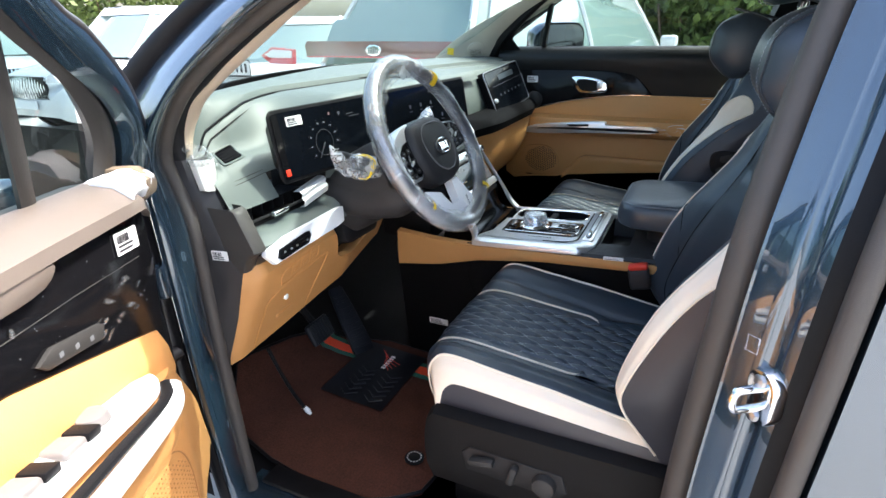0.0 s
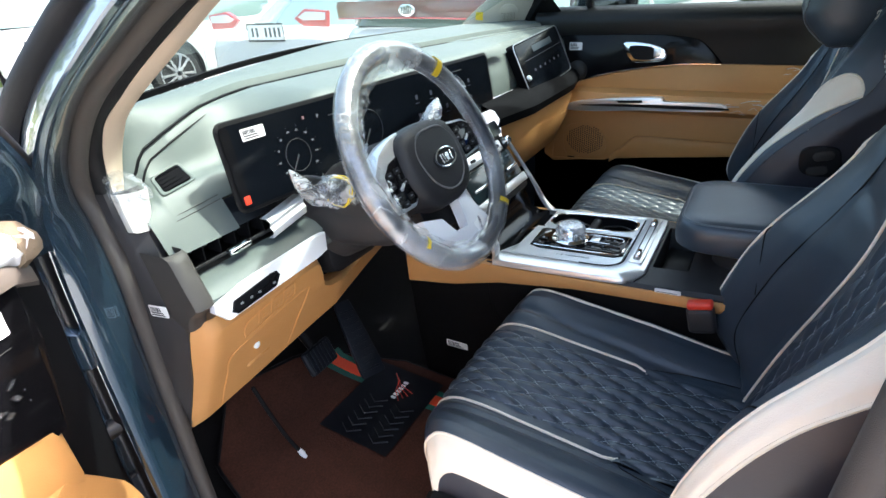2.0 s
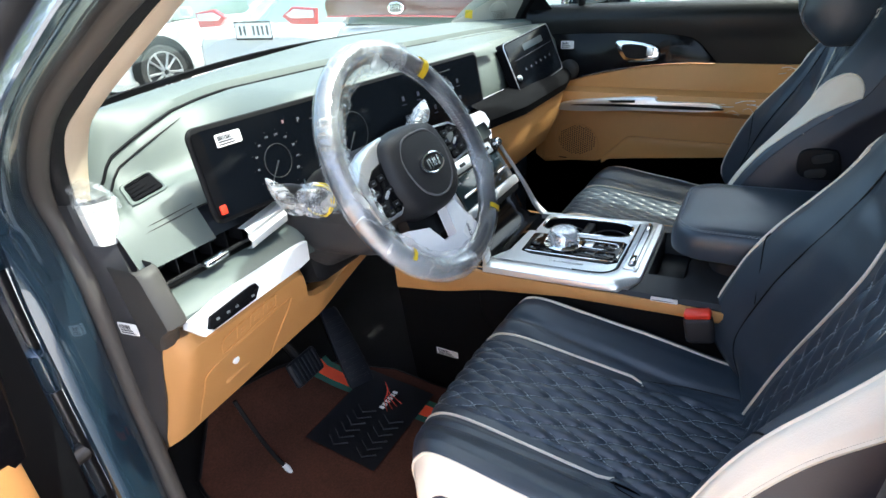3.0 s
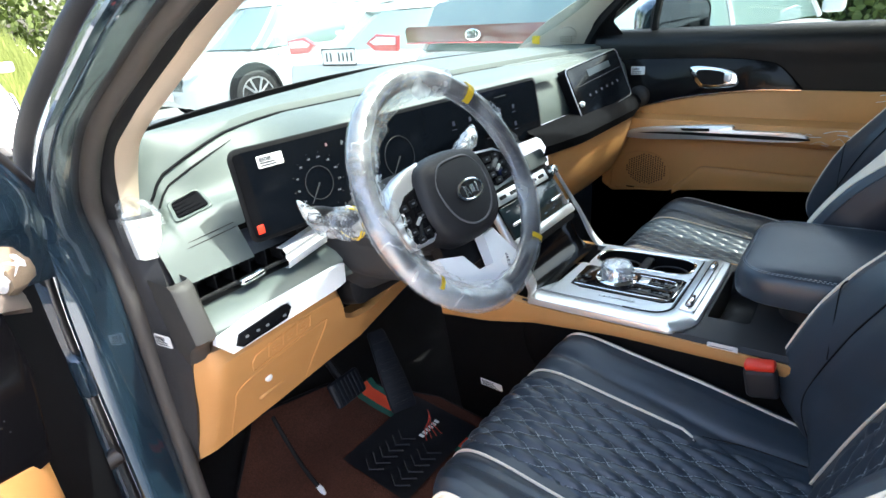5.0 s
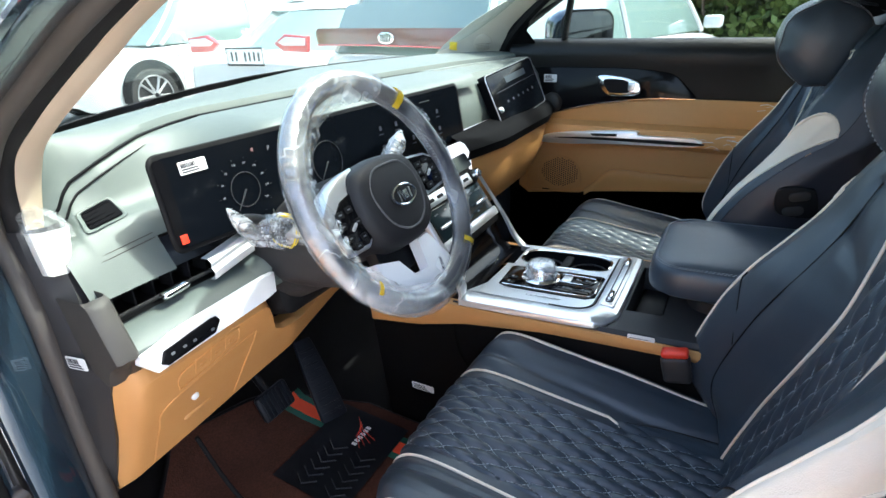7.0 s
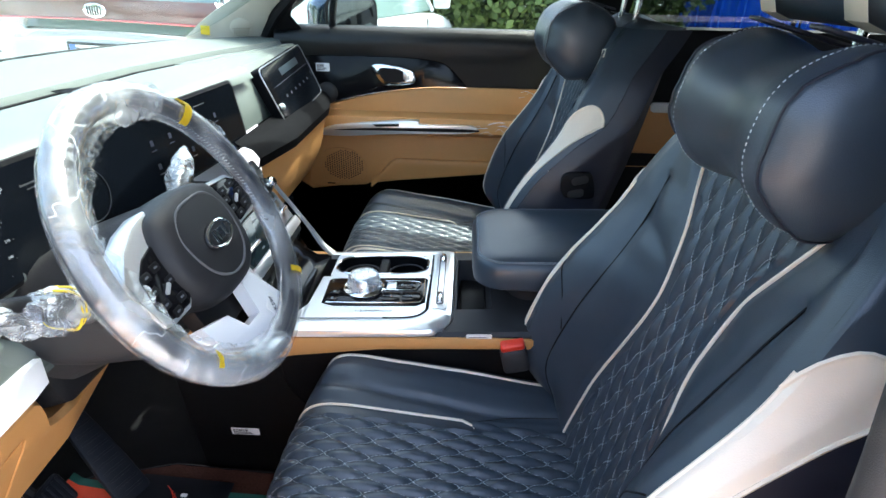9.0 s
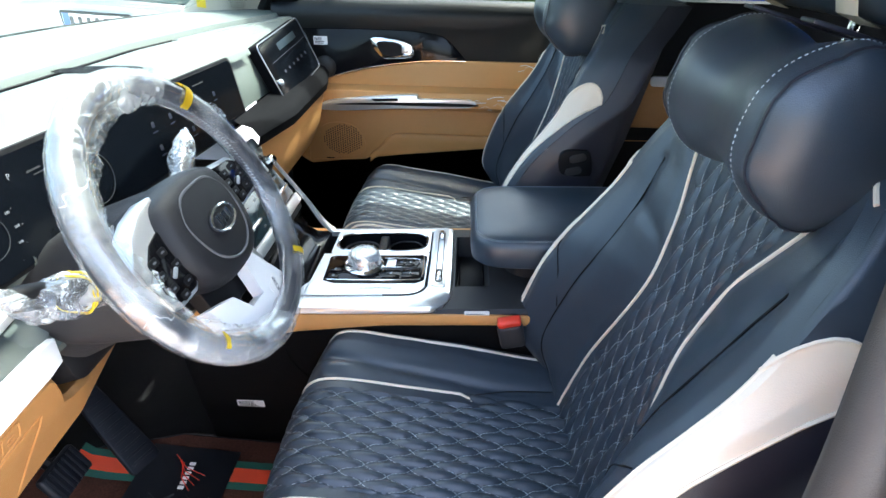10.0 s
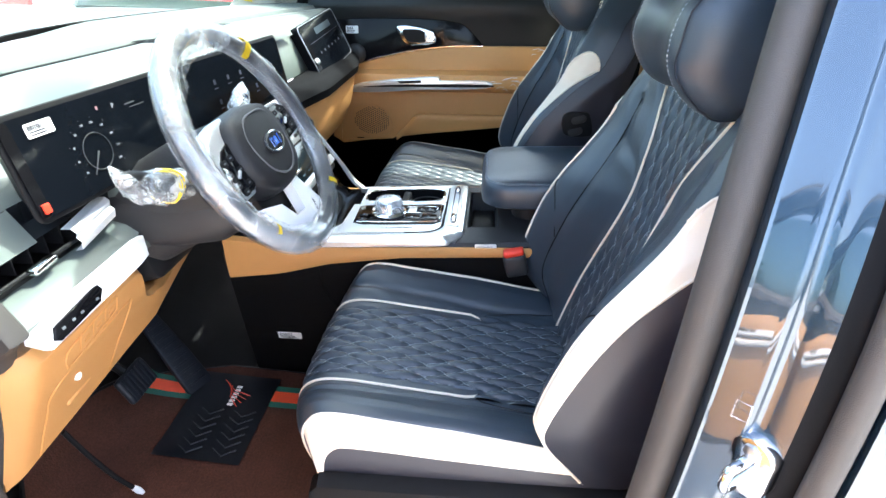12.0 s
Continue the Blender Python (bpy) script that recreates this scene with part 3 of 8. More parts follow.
CROSS = [(0, 0), (.06, .002), (.118, .003), (.128, .004), (.158, .020), (.186, .034), (.205, .040), (.222, .038), (.240, .022), (.250, .0), (.252, -.02), (.252, -.045), (.248, -.07)]


def cush(t, q, puff=0.0):
    """A point of the cushion: t from its nose to its back, q a signed place along the cross curve (0 to 12)."""
    i = abs(q)
    dx, dz = lin(i, range(13), [c[0] for c in CROSS]), lin(i, range(13), [c[1] for c in CROSS])
    amt = lin(t, (0, .3, .45, .8, 1), (.25, .75, 1, .95, .6))
    nose = lin(t, (0, .2, .4, 1), (.90, .95, 1, .985))
    up = lin(t, (0, .15, .35, .45, 1), (0, .15, .75, 1, 1))
    y, z = lin(t, CUSH_T, CUSH_Y), lin(t, CUSH_T, CUSH_Z)
    back = max(0, i - 6) * .006 * (1 - up)
    return V(CX + math.copysign(dx * nose, q), y - lin(t, (0, .45, .75), (.066, .060, 0)) * (dx / .25) ** 3 - (1 - up) * -puff - back, z + dz * amt + puff * up)


BZ = [.64, .69, .75, .80, .89, .95, .99, 1.04, 1.08, 1.13, 1.18, 1.23, 1.27]
BY = [-.482, -.495, -.512, -.527, -.551, -.568, -.58, -.592, -.602, -.615, -.63, -.648, -.672]
BP = [.122, .122, .120, .116, .088, .073, .072, .080, .092, .118, .140, .138, .12]
BE = [-.018, .034, .096, .112, .107, .093, .077, .054, .042, .030, .018, .004, -.01]
BW = [.245, .252, .258, .262, .264, .263, .262, .260, .257, .250, .236, .205, .16]
BC = [.006, .007, .009, .013, .020, .024, .030, .046, .074, .075, .07, .08, .08]

BY, BP, BE, BW, BC = ([p.y for p in spline([(z, v, 0) for z, v in zip(BZ, k)], 5)] for k in (BY, BP, BE, BW, BC))
BZ = [p.x for p in spline([(z, z, 0) for z in BZ], 5)]


def back(z, q, puff=0.0):
    """A point of the backrest at height z; q signed along the cross curve: 0 middle, 2 piping, 6 front edge, 8 end of the pale band, 11 rear edge."""
    i = abs(q)
    y, p, e, w, c = (lin(z, BZ, k) for k in (BY, BP, BE, BW, BC))
    xs = (0, p * .5, p, p + .018, (p + w) / 2 - .005, w - .045, w - .018, w - .003, w + .002, w + .004, w - .005, w - .035)
    ds = (-.003, -.001, .003, .010, e * .62, e * .96, e, e - c * .5, e - c, e - c - .05, -.085, -.12)
    dx, d = lin(i, range(12), xs), lin(i, range(12), ds)
    if i > 8:
        d = min(d, e - c - .001)
    return V(CX + math.copysign(dx, q), y + d + puff * .96, z + puff * .26)


def sheet(fn, us, vs):
    bm = bmesh.new()
    loft(bm, [[fn(u, v) for v in vs] for u in us])
    return bm


WAVE = .065


def quilt_line(n, sgn, a, la, lb):
    """Sideways place of a wavy seam at a length a."""
    b = sgn * (n - a / la) * lb
    for k in range(3):
        b = sgn * (n - a / la - WAVE * math.sin(2 * math.pi * (a / la - sgn * b / lb))) * lb
    return b


def diamond(a, b, la, lb):
    """Height (0 to 1) of a quilted cushion and of its seams."""
    s, t = a / la + b / lb, a / la - b / lb
    s, t = s + WAVE * math.sin(2 * math.pi * t), t + WAVE * math.sin(2 * math.pi * s)
    ds, dt = abs(s - round(s)), abs(t - round(t))
    return (math.sin(math.pi * ds) * math.sin(math.pi * dt)) ** 0.5


def seat(cat_label):
    s = thing("car_seat", cat_label, "car seat", (CX, -.25, .40), "front seats")
    # cushion: quilted middle, two bolsters, pale bands, dark sides
    us = np.linspace(0, 1, 151)
    bm = sheet(lambda t, q: cush(t, q, .0085 * diamond(lin(t, CUSH_T, np.cumsum([0] + [math.hypot(CUSH_Y[k + 1] - CUSH_Y[k], CUSH_Z[k + 1] - CUSH_Z[k]) for k in range(60)])), q / 2 * .118, .070, .033) - .002) if abs(q) < 1.62 or t > .82 else cush(t, q, .0012), us, np.linspace(-2, 2, 85))
    c = part("seat_cushion", bm, NAVY, s, "navy leather cushion with diamond quilting")
    us = np.linspace(0, 1, 41)
    for sg in (1, -1):
        f = lambda t, q: cush(t, sg * q, .004 * math.sin(math.pi * (q - 2) / 5.2) + (.0025 * math.sin(math.pi * min(1, max(0, (q - 2) / 2.2))) if t < .8 else 0) - .0050 * math.exp(-((q - lin(t, (.3, .6, .85, 1), (4.3, 3.9, 3.3, 3.6))) / .24) ** 2) * lin(t, (.30, .45, .85, 1), (0, 1, 1, .4)) + .0016 * noise.noise(V(t * 14, q * 1.3, sg * 3)))
        part("bolster", sheet(f, np.linspace(0, 1, 61), np.linspace(2, 7.2, 44)), NAVY, c)
        f = lambda t, q: cush(t, sg * q, .002 * math.sin(math.pi * max(0, q - 7.2) / 2.8))
        low = lambda t: lin(t, (.36, .44, .50, .58, .70, 1), (12, 11.6, 10.2, 9.4, 9.1, 8.7))
        part("pale_band", sheet(lambda t, k: f(t, 7.2 + k * (low(t) - 7.2)), np.linspace(.36, 1, 49), np.linspace(0, 1, 12)), CREAM, c, "cream leather band")
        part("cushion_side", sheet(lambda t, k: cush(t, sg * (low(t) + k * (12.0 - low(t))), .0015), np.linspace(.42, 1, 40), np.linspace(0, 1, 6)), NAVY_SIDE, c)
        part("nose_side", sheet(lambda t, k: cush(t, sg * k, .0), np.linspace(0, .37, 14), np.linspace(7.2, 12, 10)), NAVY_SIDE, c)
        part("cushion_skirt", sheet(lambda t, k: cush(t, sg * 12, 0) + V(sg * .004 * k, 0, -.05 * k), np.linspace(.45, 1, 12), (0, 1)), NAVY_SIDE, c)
        bm = bmesh.new()
        tube(bm, [cush(t, sg * 2.05, .003) for t in np.linspace(.22, .80, 60)] + [cush(.815, sg * 1.9, .001), cush(.82, sg * 1.75, -.002)], .0024, 6)
        part("piping", bm, CREAM, c, "thin cream piping")
        bm = bmesh.new()
        tube(bm, [cush(t, sg * (7.2 if sg < 0 else 6.1), .002) for t in np.linspace(.2, 1, 70)], .0022 if sg < 0 else .0036, 6)
        part("piping", bm, CREAM, c, "thin cream piping")
        bm = bmesh.new()
        tube(bm, spline([cush(.82, sg * 1.75, .0008), cush(.823, sg * 2.3, .0012), cush(.84, sg * 2.9, .0022), cush(.88, sg * 3.3, .0026), cush(.95, sg * 3.6, .003)], 5), .0010, 5)
        part("bolster_seam", bm, BLACK, c)
    bm = bmesh.new()
    arc = np.cumsum([0] + [math.hypot(CUSH_Y[k + 1] - CUSH_Y[k], CUSH_Z[k + 1] - CUSH_Z[k]) for k in range(60)])
    for sgn in (1, -1):
        for n in range(-5, 16):
            pts = []
            for k in range(121):
                a = arc[-1] * k / 120
                b = quilt_line(n, sgn, a, .070, .033)
                if abs(b) < (.094 if a < arc[-1] * .80 else .112) and .14 < a:
                    wob = .0
                    pts.append(cush(lin(a, arc, CUSH_T), b / .118 * 2, .0008 + wob))
            if len(pts) > 3:
                for k in range(0, len(pts) - 1):
                    tube(bm, [pts[k], pts[k].lerp(pts[k + 1], .72)], .0006, 4)
    part("stitching", bm, STITCH, c, "fine grey stitching")
    # plastic base with switches
    base = bmesh.new()
    prof = [(-.275, .50), (-.282, .54), (-.282, .60), (-.272, .645), (-.25, .655)]
    ys = [(-.085, .02), (-.10, .0), (-.14, -.004), (-.25, .0), (-.40, .004), (-.52, .01), (-.60, .02)]
    loft(base, [[V(CX + x * (1 - max(0, dy) * .8), y, z + (max(0, dy) * 1.2 if z < .56 else 0) + (-.02 if y > -.09 and z > .6 else 0)) for x, z in prof] for y, dy in ys])
    bmesh.ops.solidify(base, geom=base.faces[:], thickness=.01)
    inner = bmesh.new()
    loft(inner, [[V(CX - x * .97, y, z) for x, z in prof] for y, dy in ys])
    bmesh.ops.solidify(inner, geom=inner.faces[:], thickness=.01)
    part("inner_shield", inner, DARK, s)
    sh = part("seat_base", base, SEATBASE, s, "charcoal plastic side shield")
    part("base_front", boxed((CX, -.125, .56), (.44, .05, .08), None, .015), BLACK, s)
    for sg in (1, -1):
        part("rail", boxed((CX + sg * .20, -.34, .425), (.045, .44, .05), None, .006), BLACK, s)
        for yy in (-.15, -.47):
            part("rail_leg", boxed((CX + sg * .20, yy, .465), (.03, .06, .10), None, .006), DARK, s)
    px = CX - .283
    part("switch_plate", plate([(-.09, -.026), (.07, -.030), (.095, -.012), (.085, .022), (-.085, .026), (-.1, .01)], (px - .001, -.262, .578), (0, -1, 0), (0, 0, 1), .006, .004, .002), SEATBASE, sh)
    part("slide_switch", boxed((px - .010, -.205, .588), (.018, .048, .013), pose(0, 0, 0, -12, 0, 0), .005), GREY, sh)
    part("recline_switch", boxed((px - .010, -.262, .580), (.018, .014, .040), pose(0, 0, 0, 14, 0, 0), .005), GREY, sh)
    part("lumbar_knob", turned((px, -.318, .574), (px - .016, -.318, .574), [(0, .021), (.5, .021), (.9, .019), (1, .016)], 28), GREY, sh)
    # backrest
    zs = np.linspace(.64, 1.265, 131)
    f = lambda z, q: back(z, q, (.0080 * diamond(z, q / 2 * lin(z, BZ, BP), .072, .032) - .002) if abs(q / 2 * lin(z, BZ, BP)) < lin(z, BZ, BP) - .016 else .001)
    bk = part("backrest", sheet(f, zs, np.linspace(-2, 2, 69)), NAVY, s, "navy leather backrest with diamond quilting")
    zs = np.linspace(.64, 1.265, 46)
    for sg in (1, -1):
        f = lambda z, q: back(z, sg * q, .004 * math.sin(math.pi * (q - 2) / 4) - .006 * math.exp(-((q - 4.0) / .22) ** 2) * (1 if z < 1.12 else 0) + .0022 * noise.noise(V(z * 22, q * .9, sg * 5)) - .0035 * math.exp(-((z - 1.03 - .03 * (q - 3)) / .012) ** 2) * max(0, 1 - abs(q - 3.2) / 1.2))
        part("bolster", sheet(f, np.linspace(.64, 1.265, 81), np.linspace(2, 5.7, 34)), NAVY, bk)
        tip = lambda q: 1.120 - .045 * max(0, (q - 6.7) / 1.3) ** 2 - .022 * max(0, (6.7 - q) / .7) ** 2
        f = lambda z, q: back(z, sg * q, .001)
        rear_q = lambda z: 8 if sg < 0 else 5.7 + 2.3 * lin(z, (.66, .74, .90, .98, 1.04, 1.08, 1.12), (.16, .28, .32, .36, .60, .85, 1))
        at_ = lambda s_, q: f(.66 + s_ * (tip(q) - .66), q)
        edge_q = lambda s_: rear_q(.66 + s_ * .45)
        part("pale_band", sheet(lambda s_, k: at_(s_, 5.7 + k * (edge_q(s_) - 5.7)), np.linspace(0, 1, 60), np.linspace(0, 1, 14)), CREAM, bk, "cream leather band")
        if sg > 0:
            part("inner_side", sheet(lambda s_, k: at_(s_, edge_q(s_) + k * (8 - edge_q(s_))), np.linspace(0, 1, 60), np.linspace(0, 1, 10)), NAVY, bk)
        part("upper_side", sheet(lambda s_, q: f(tip(q) + s_ * (1.265 - tip(q)), q), np.linspace(0, 1, 12), np.linspace(5.7, 8, 14)), NAVY, bk)
        f = lambda z, q: back(z, sg * q, .0) + V(sg * .010 * math.sin(math.pi * (q - 8) / 3) * min(1, (z - .66) / .12), 0, 0)
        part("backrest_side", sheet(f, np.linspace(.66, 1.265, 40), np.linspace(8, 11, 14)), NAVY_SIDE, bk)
        bm = bmesh.new()
        tube(bm, [back(z, sg * 2.05, .002) for z in np.linspace(.66, 1.22, 40)], .0024, 6)
        part("piping", bm, CREAM, bk, "thin cream piping")
        bm = bmesh.new()
        tube(bm, [back(z, sg * rear_q(z), .0006) for z in np.linspace(.67, 1.074, 60)] + [back(tip(k), sg * k, .002) for k in np.linspace(7.9, 5.7, 12)], .0024, 6)
        part("rear_piping", bm, CREAM, bk, "thin cream piping")
        bm = bmesh.new()
        tube(bm, [back(z, sg * 5.7, .001) for z in np.linspace(.67, 1.09, 60)], .0022, 6)
        part("piping", bm, CREAM, bk, "thin cream piping")
        bm = bmesh.new()
        tube(bm, spline([back(1.212, sg * 2.1, .003), back(1.220, sg * 2.8, .003), back(1.222, sg * 3.6, .003), back(1.218, sg * 4.6, .003), back(1.210, sg * 5.4, .003)], 5), .0024, 6)
        part("shoulder_piping", bm, CREAM, bk, "thin cream piping")
        bm = bmesh.new()
        tube(bm, [back(z, sg * 4.0, -.0016) for z in np.linspace(.66, 1.14, 44)], .0014, 5)
        part("bolster_seam", bm, BLACK, bk)
        bm = bmesh.new()
        tube(bm, spline([back(.845, sg * 4.05, -.001), back(.90, sg * 4.5, .004), back(.935, sg * 5.1, .004), back(.945, sg * 5.5, .002)], 5), .0011, 5)
        part("bolster_seam", bm, BLACK, bk)
    f = lambda z, q: back(z, q)
    rear = bmesh.new()
    loft(rear, [[back(z, -11), V(CX - .1, lin(z, BZ, BY) - .15, z), V(CX + .1, lin(z, BZ, BY) - .15, z), back(z, 11)] for z in zs])
    part("rear_shell", rear, BLACK, bk)
    top = bmesh.new()
    loft(top, [[back(1.265, q) for q in np.linspace(-11, 11, 24)], [V(CX + k, -.70 - .05 * (1 - abs(k) / .12), 1.285) for k in np.linspace(-.12, .12, 24)], [V(CX + k, -.80, 1.262) for k in np.linspace(-.11, .11, 24)]])
    part("backrest_top", top, NAVY, bk)
    st_ = bmesh.new()
    for sgn in (1, -1):
        for n in range(4, 34):
            pts = []
            for k in range(161):
                z = .66 + .56 * k / 160
                b = quilt_line(n, sgn, z, .072, .032)
                p = lin(z, BZ, BP)
                if abs(b) < p - .018:
                    pts.append(back(z, b / p * 2, .0008))
            for k in range(len(pts) - 1):
                if (pts[k + 1] - pts[k]).length < .03:
                    tube(st_, [pts[k], pts[k].lerp(pts[k + 1], .72)], .0006, 4)
    part("stitching", st_, STITCH, bk, "fine grey stitching")
    # head restraint
    hr = bmesh.new()
    box(hr, (CX, -.668, 1.424), (.28, .11, .18), pose(0, 0, 0, -8, 0, 0), .035, 5)
    h = part("headrest", hr, NAVY, s, "navy leather headrest with cream stripes")
    for sg in (1, -1):
        bm = bmesh.new()
        loft(bm, [[V(CX + sg * .075 + d, y - .0025 * (abs(d) > .012), z) for d in (-.016, -.012, .0, .012, .016)] for y, z in ((-.640, 1.331), (-.618, 1.340), (-.6105, 1.36), (-.6125, 1.42), (-.622, 1.475), (-.635, 1.502), (-.665, 1.5155))])
        bmesh.ops.solidify(bm, geom=bm.faces[:], thickness=.003)
        part("pale_stripe", bm, CREAM, h)
        part("headrest_post", turned((CX + sg * .06, -.71, 1.24), (CX + sg * .06, -.72, 1.34), [(0, .006), (1, .006)], 12), CHROME, h)
    return s


def neck_pillow(cx, dy=0.0):
    """Plump bone-shaped pillow tied under the headrest: a waist, two full ends and domed caps on piped seams."""
    y0, z0 = -.592 + dy, 1.243
    half = [(.136, .002), (.1355, .018), (.133, .038), (.128, .056), (.121, .069), (.1135, .0770), (.1105, .0800), (.1075, .0790), (.102, .0810), (.088, .0835), (.064, .0800), (.036, .0735), (.012, .0700), (0, .0695)]
    prof = [(-x, r) for x, r in half] + [(x, r) for x, r in half[-2::-1]]
    n = 64
    rings = []
    for x, r0 in prof:
        ring = []
        for k in range(n):
            t = 2 * math.pi * k / n
            near = math.exp(-((abs(x) - .110) / .020) ** 2)
            corner = .0022 * math.cos(7 * t + (1 if x > 0 else 2.2)) * near
            fold = -.0016 * max(0, math.cos(11 * t + 3 * noise.noise(V(x * 20, 0, 3)))) ** 6 * near
            r = r0 * (1 + .022 * math.sin(2 * t + 1) + .022 * noise.noise(V(x * 14 + cx, math.cos(t) * 2, math.sin(t) * 2))) + (corner + fold) * min(1, r0 / .06)
            ring.append(V(cx + x, y0 + r * math.cos(t) * .95, z0 + r * math.sin(t)))
        rings.append(ring)
    bm = bmesh.new()
    loft(bm, rings, True, True)
    s = solo("neck_pillow", bm, NAVY, "plump navy leather neck pillow tied to the headrest", "pillow", "neck pillows", sharp=75)
    for sg in (1, -1):
        edge = rings[prof.index((sg * .1105, .0800))]
        mid_ = V(cx + sg * .1105, y0, z0)
        bm = bmesh.new()
        tube(bm, [mid_ + (p - mid_) * 1.006 for p in edge], .0013, 5, closed=True)
        part("end_seam", bm, NAVY_SIDE, s)
        edge = rings[prof.index((sg * .088, .0835))]
        mid_ = V(cx + sg * .088, y0, z0)
        path = [mid_ + (p - mid_) * 1.004 for p in spline(edge, 3, True)]
        bm = bmesh.new()
        for k in range(0, len(path), 2):
            tube(bm, [path[k], path[(k + 1) % len(path)]], .0006, 4)
        part("stitching", bm, STITCH, s)
        part("strap", boxed((cx + sg * .055, y0 - .02, z0 + .080), (.022, .11, .004), pose(0, 0, 0, 14, 0, 0), .0015), NAVY_SIDE, s)
    return s


driver_seat = seat("navy quilted leather driver seat with cream bands and piping")
passenger_seat = copy_thing(driver_seat, Matrix.Translation((CX + .818, -.205, .412)) @ Matrix.Diagonal((-1, 1, 1, 1)))
tagged(passenger_seat, "navy quilted leather passenger seat with cream bands and piping")
WORLD[passenger_seat.name] = Matrix.Translation((CX + .818, -.205, .412)) @ Matrix.Diagonal((-1, 1, 1, 1))
sbp = part("button_panel", plate([(p.x, p.y) for p in spline([(-.034, -.026, 0), (.016, -.030, 0), (.033, -.020, 0), (.034, .022, 0), (.022, .031, 0), (-.016, .029, 0), (-.034, .012, 0)], 4, True)], (.1440, -.545, .970), (0, -1, 0), (0, .25, 1), .010, .003, .002), BLACK, passenger_seat, "black seat button panel")
for dz_ in (.013, -.017):
    bt_ = part("seat_button", plate(round_rect(.036, .018, .008, 4), V(.1425, -.545 - dz_ * .2, .970 + dz_), (0, -1, .25), (0, .25, 1), .004, .002, .001), GREY, sbp)
neck_pillow(CX - .034, -.022)
neck_pillow(CX + .806, .045)


# ---------- dashboard ----------
BASE = [(-.70, .37), (-.635, .406), (-.484, .468), (-.314, .53), (-.095, .597), (.10, .65), (.186, .665), (.33, .642), (.48, .598), (.645, .53), (.80, .42)]
RIDGE = [(-.72, .362), (-.676, .362), (-.650, .370), (-.612, .367), (-.57, .374), (-.527, .387), (-.392, .425), (-.197, .415), (.0, .405), (.167, .400), (.30, .375), (.47, .345), (.60, .30), (.80, .25)]
DL, DR = V(-.612, .247, 1.165), V(.178, .190, 1.165)


def yb(x):
    return lin(x, [p[0] for p in BASE], [p[1] for p in BASE])


def yr(x):
    return lin(x, [p[0] for p in RIDGE], [p[1] for p in RIDGE])


def zr(x):
    """Height of the ridge, which dips at its outer end."""
    return lin(x, (-.72, -.690, -.676, -.664, -.650, -.612, -.57, -.527, -.45), (1.086, 1.092, 1.104, 1.120, 1.131, 1.148, 1.160, 1.168, 1.172))


def yd(x):
    return lin(x, (-.70, DL.x, DR.x, .8), (.27, DL.y, DR.y, .165))


dash = thing("dashboard", "sage grey upholstered dashboard with tan lower panels", "dashboard", (0, .3, .7))
xs = list(np.linspace(-.722, -.52, 34)) + list(np.linspace(-.51, .80, 50))
bm = bmesh.new()
loft(bm, [[V(x, yb(x) + (yr(x) - yb(x)) * k, 1.19 - .004 * k + .006 * math.sin(math.pi * k) + (zr(x) - 1.172) * k ** 2) for k in np.linspace(0, 1, 9)] + [V(x, yr(x) - .005, zr(x) + .004), V(x, yr(x) - .007, zr(x) - .004)] for x in xs])
top = part("upper_pad", bm, DASH, dash)
# grooves and hood between the ridge and the screen: a slope on the left that turns into a flat hood
def hood(x):
    w = min(1, max(0, (x + .56) / .19))
    w = w * w * (3 - 2 * w)
    y, z = yr(x), zr(x)
    slope = [(y - .006, z - .002), (y - .016, z - .014), (.336, min(1.092, z - .016)), (.302, min(1.079, z - .018)), (.279, 1.05)]
    flat = [(y - .014, 1.172), (y - .040, 1.1775), ((y - .05 + yd(x)) / 2, 1.1765), (yd(x) + .020, 1.170), (yd(x) + .004, 1.150)]
    return [V(x, a[0] + (b[0] - a[0]) * w, a[1] + (b[1] - a[1]) * w) for a, b in zip(slope, flat)]


bm = bmesh.new()
loft(bm, [[p for p in spline(hood(x), 3)] for x in np.linspace(-.60, .30, 80)])
part("screen_hood", bm, DASH, dash)
bm = bmesh.new()
loft(bm, [[V(x, yr(x) - .012, 1.170), V(x, yr(x) - .016, 1.177), V(x, yr(x) - .040, 1.178), V(x, yr(x) - .044, 1.172)] for x in np.linspace(.29, .78, 24)])
part("hood_band", bm, DASH, dash)
bm = bmesh.new()
tube(bm, [V(x, yr(x) - .007, zr(x) + .001) for x in list(np.linspace(-.680, -.53, 60)) + list(np.linspace(-.52, .78, 90))], .0024, 6)
part("groove", bm, BLACK, dash)
bm = bmesh.new()
tube(bm, [hood(x)[1] + V(0, -.001, .0005) for x in np.linspace(-.676, -.525, 50)], [.0004 + .0014 * min(1, (49 - k) / 25) for k in range(50)], 6)
part("hood_crease", bm, BLACK, dash)
# fascia left of the screen, holding the side vent
def fascia_y(x, z):
    """Depth of the lower left fascia at a height."""
    return lin(z, (1.0, 1.004, 1.05, 1.08), (.262, .252, .279, .302))


bm = bmesh.new()
loft(bm, [spline(hood(x), 3) + [V(x, fascia_y(x, z), z) for z in (1.035, 1.02, 1.008, 1.004, 1.0)] for x in list(np.linspace(-.722, -.60, 34))])
fascia_tree = BVHTree.FromBMesh(bm)
fascia = part("side_fascia", bm, DASH, dash)
for off in (0, .006):
    bm = bmesh.new()
    tube(bm, [V(x, fascia_y(x, 1.052 - off) - .0005, 1.052 - off + .10 * (x + .66) * .8) for x in np.linspace(-.700, -.605, 18)], .0007, 5)
    part("seam", bm, GREY, fascia)
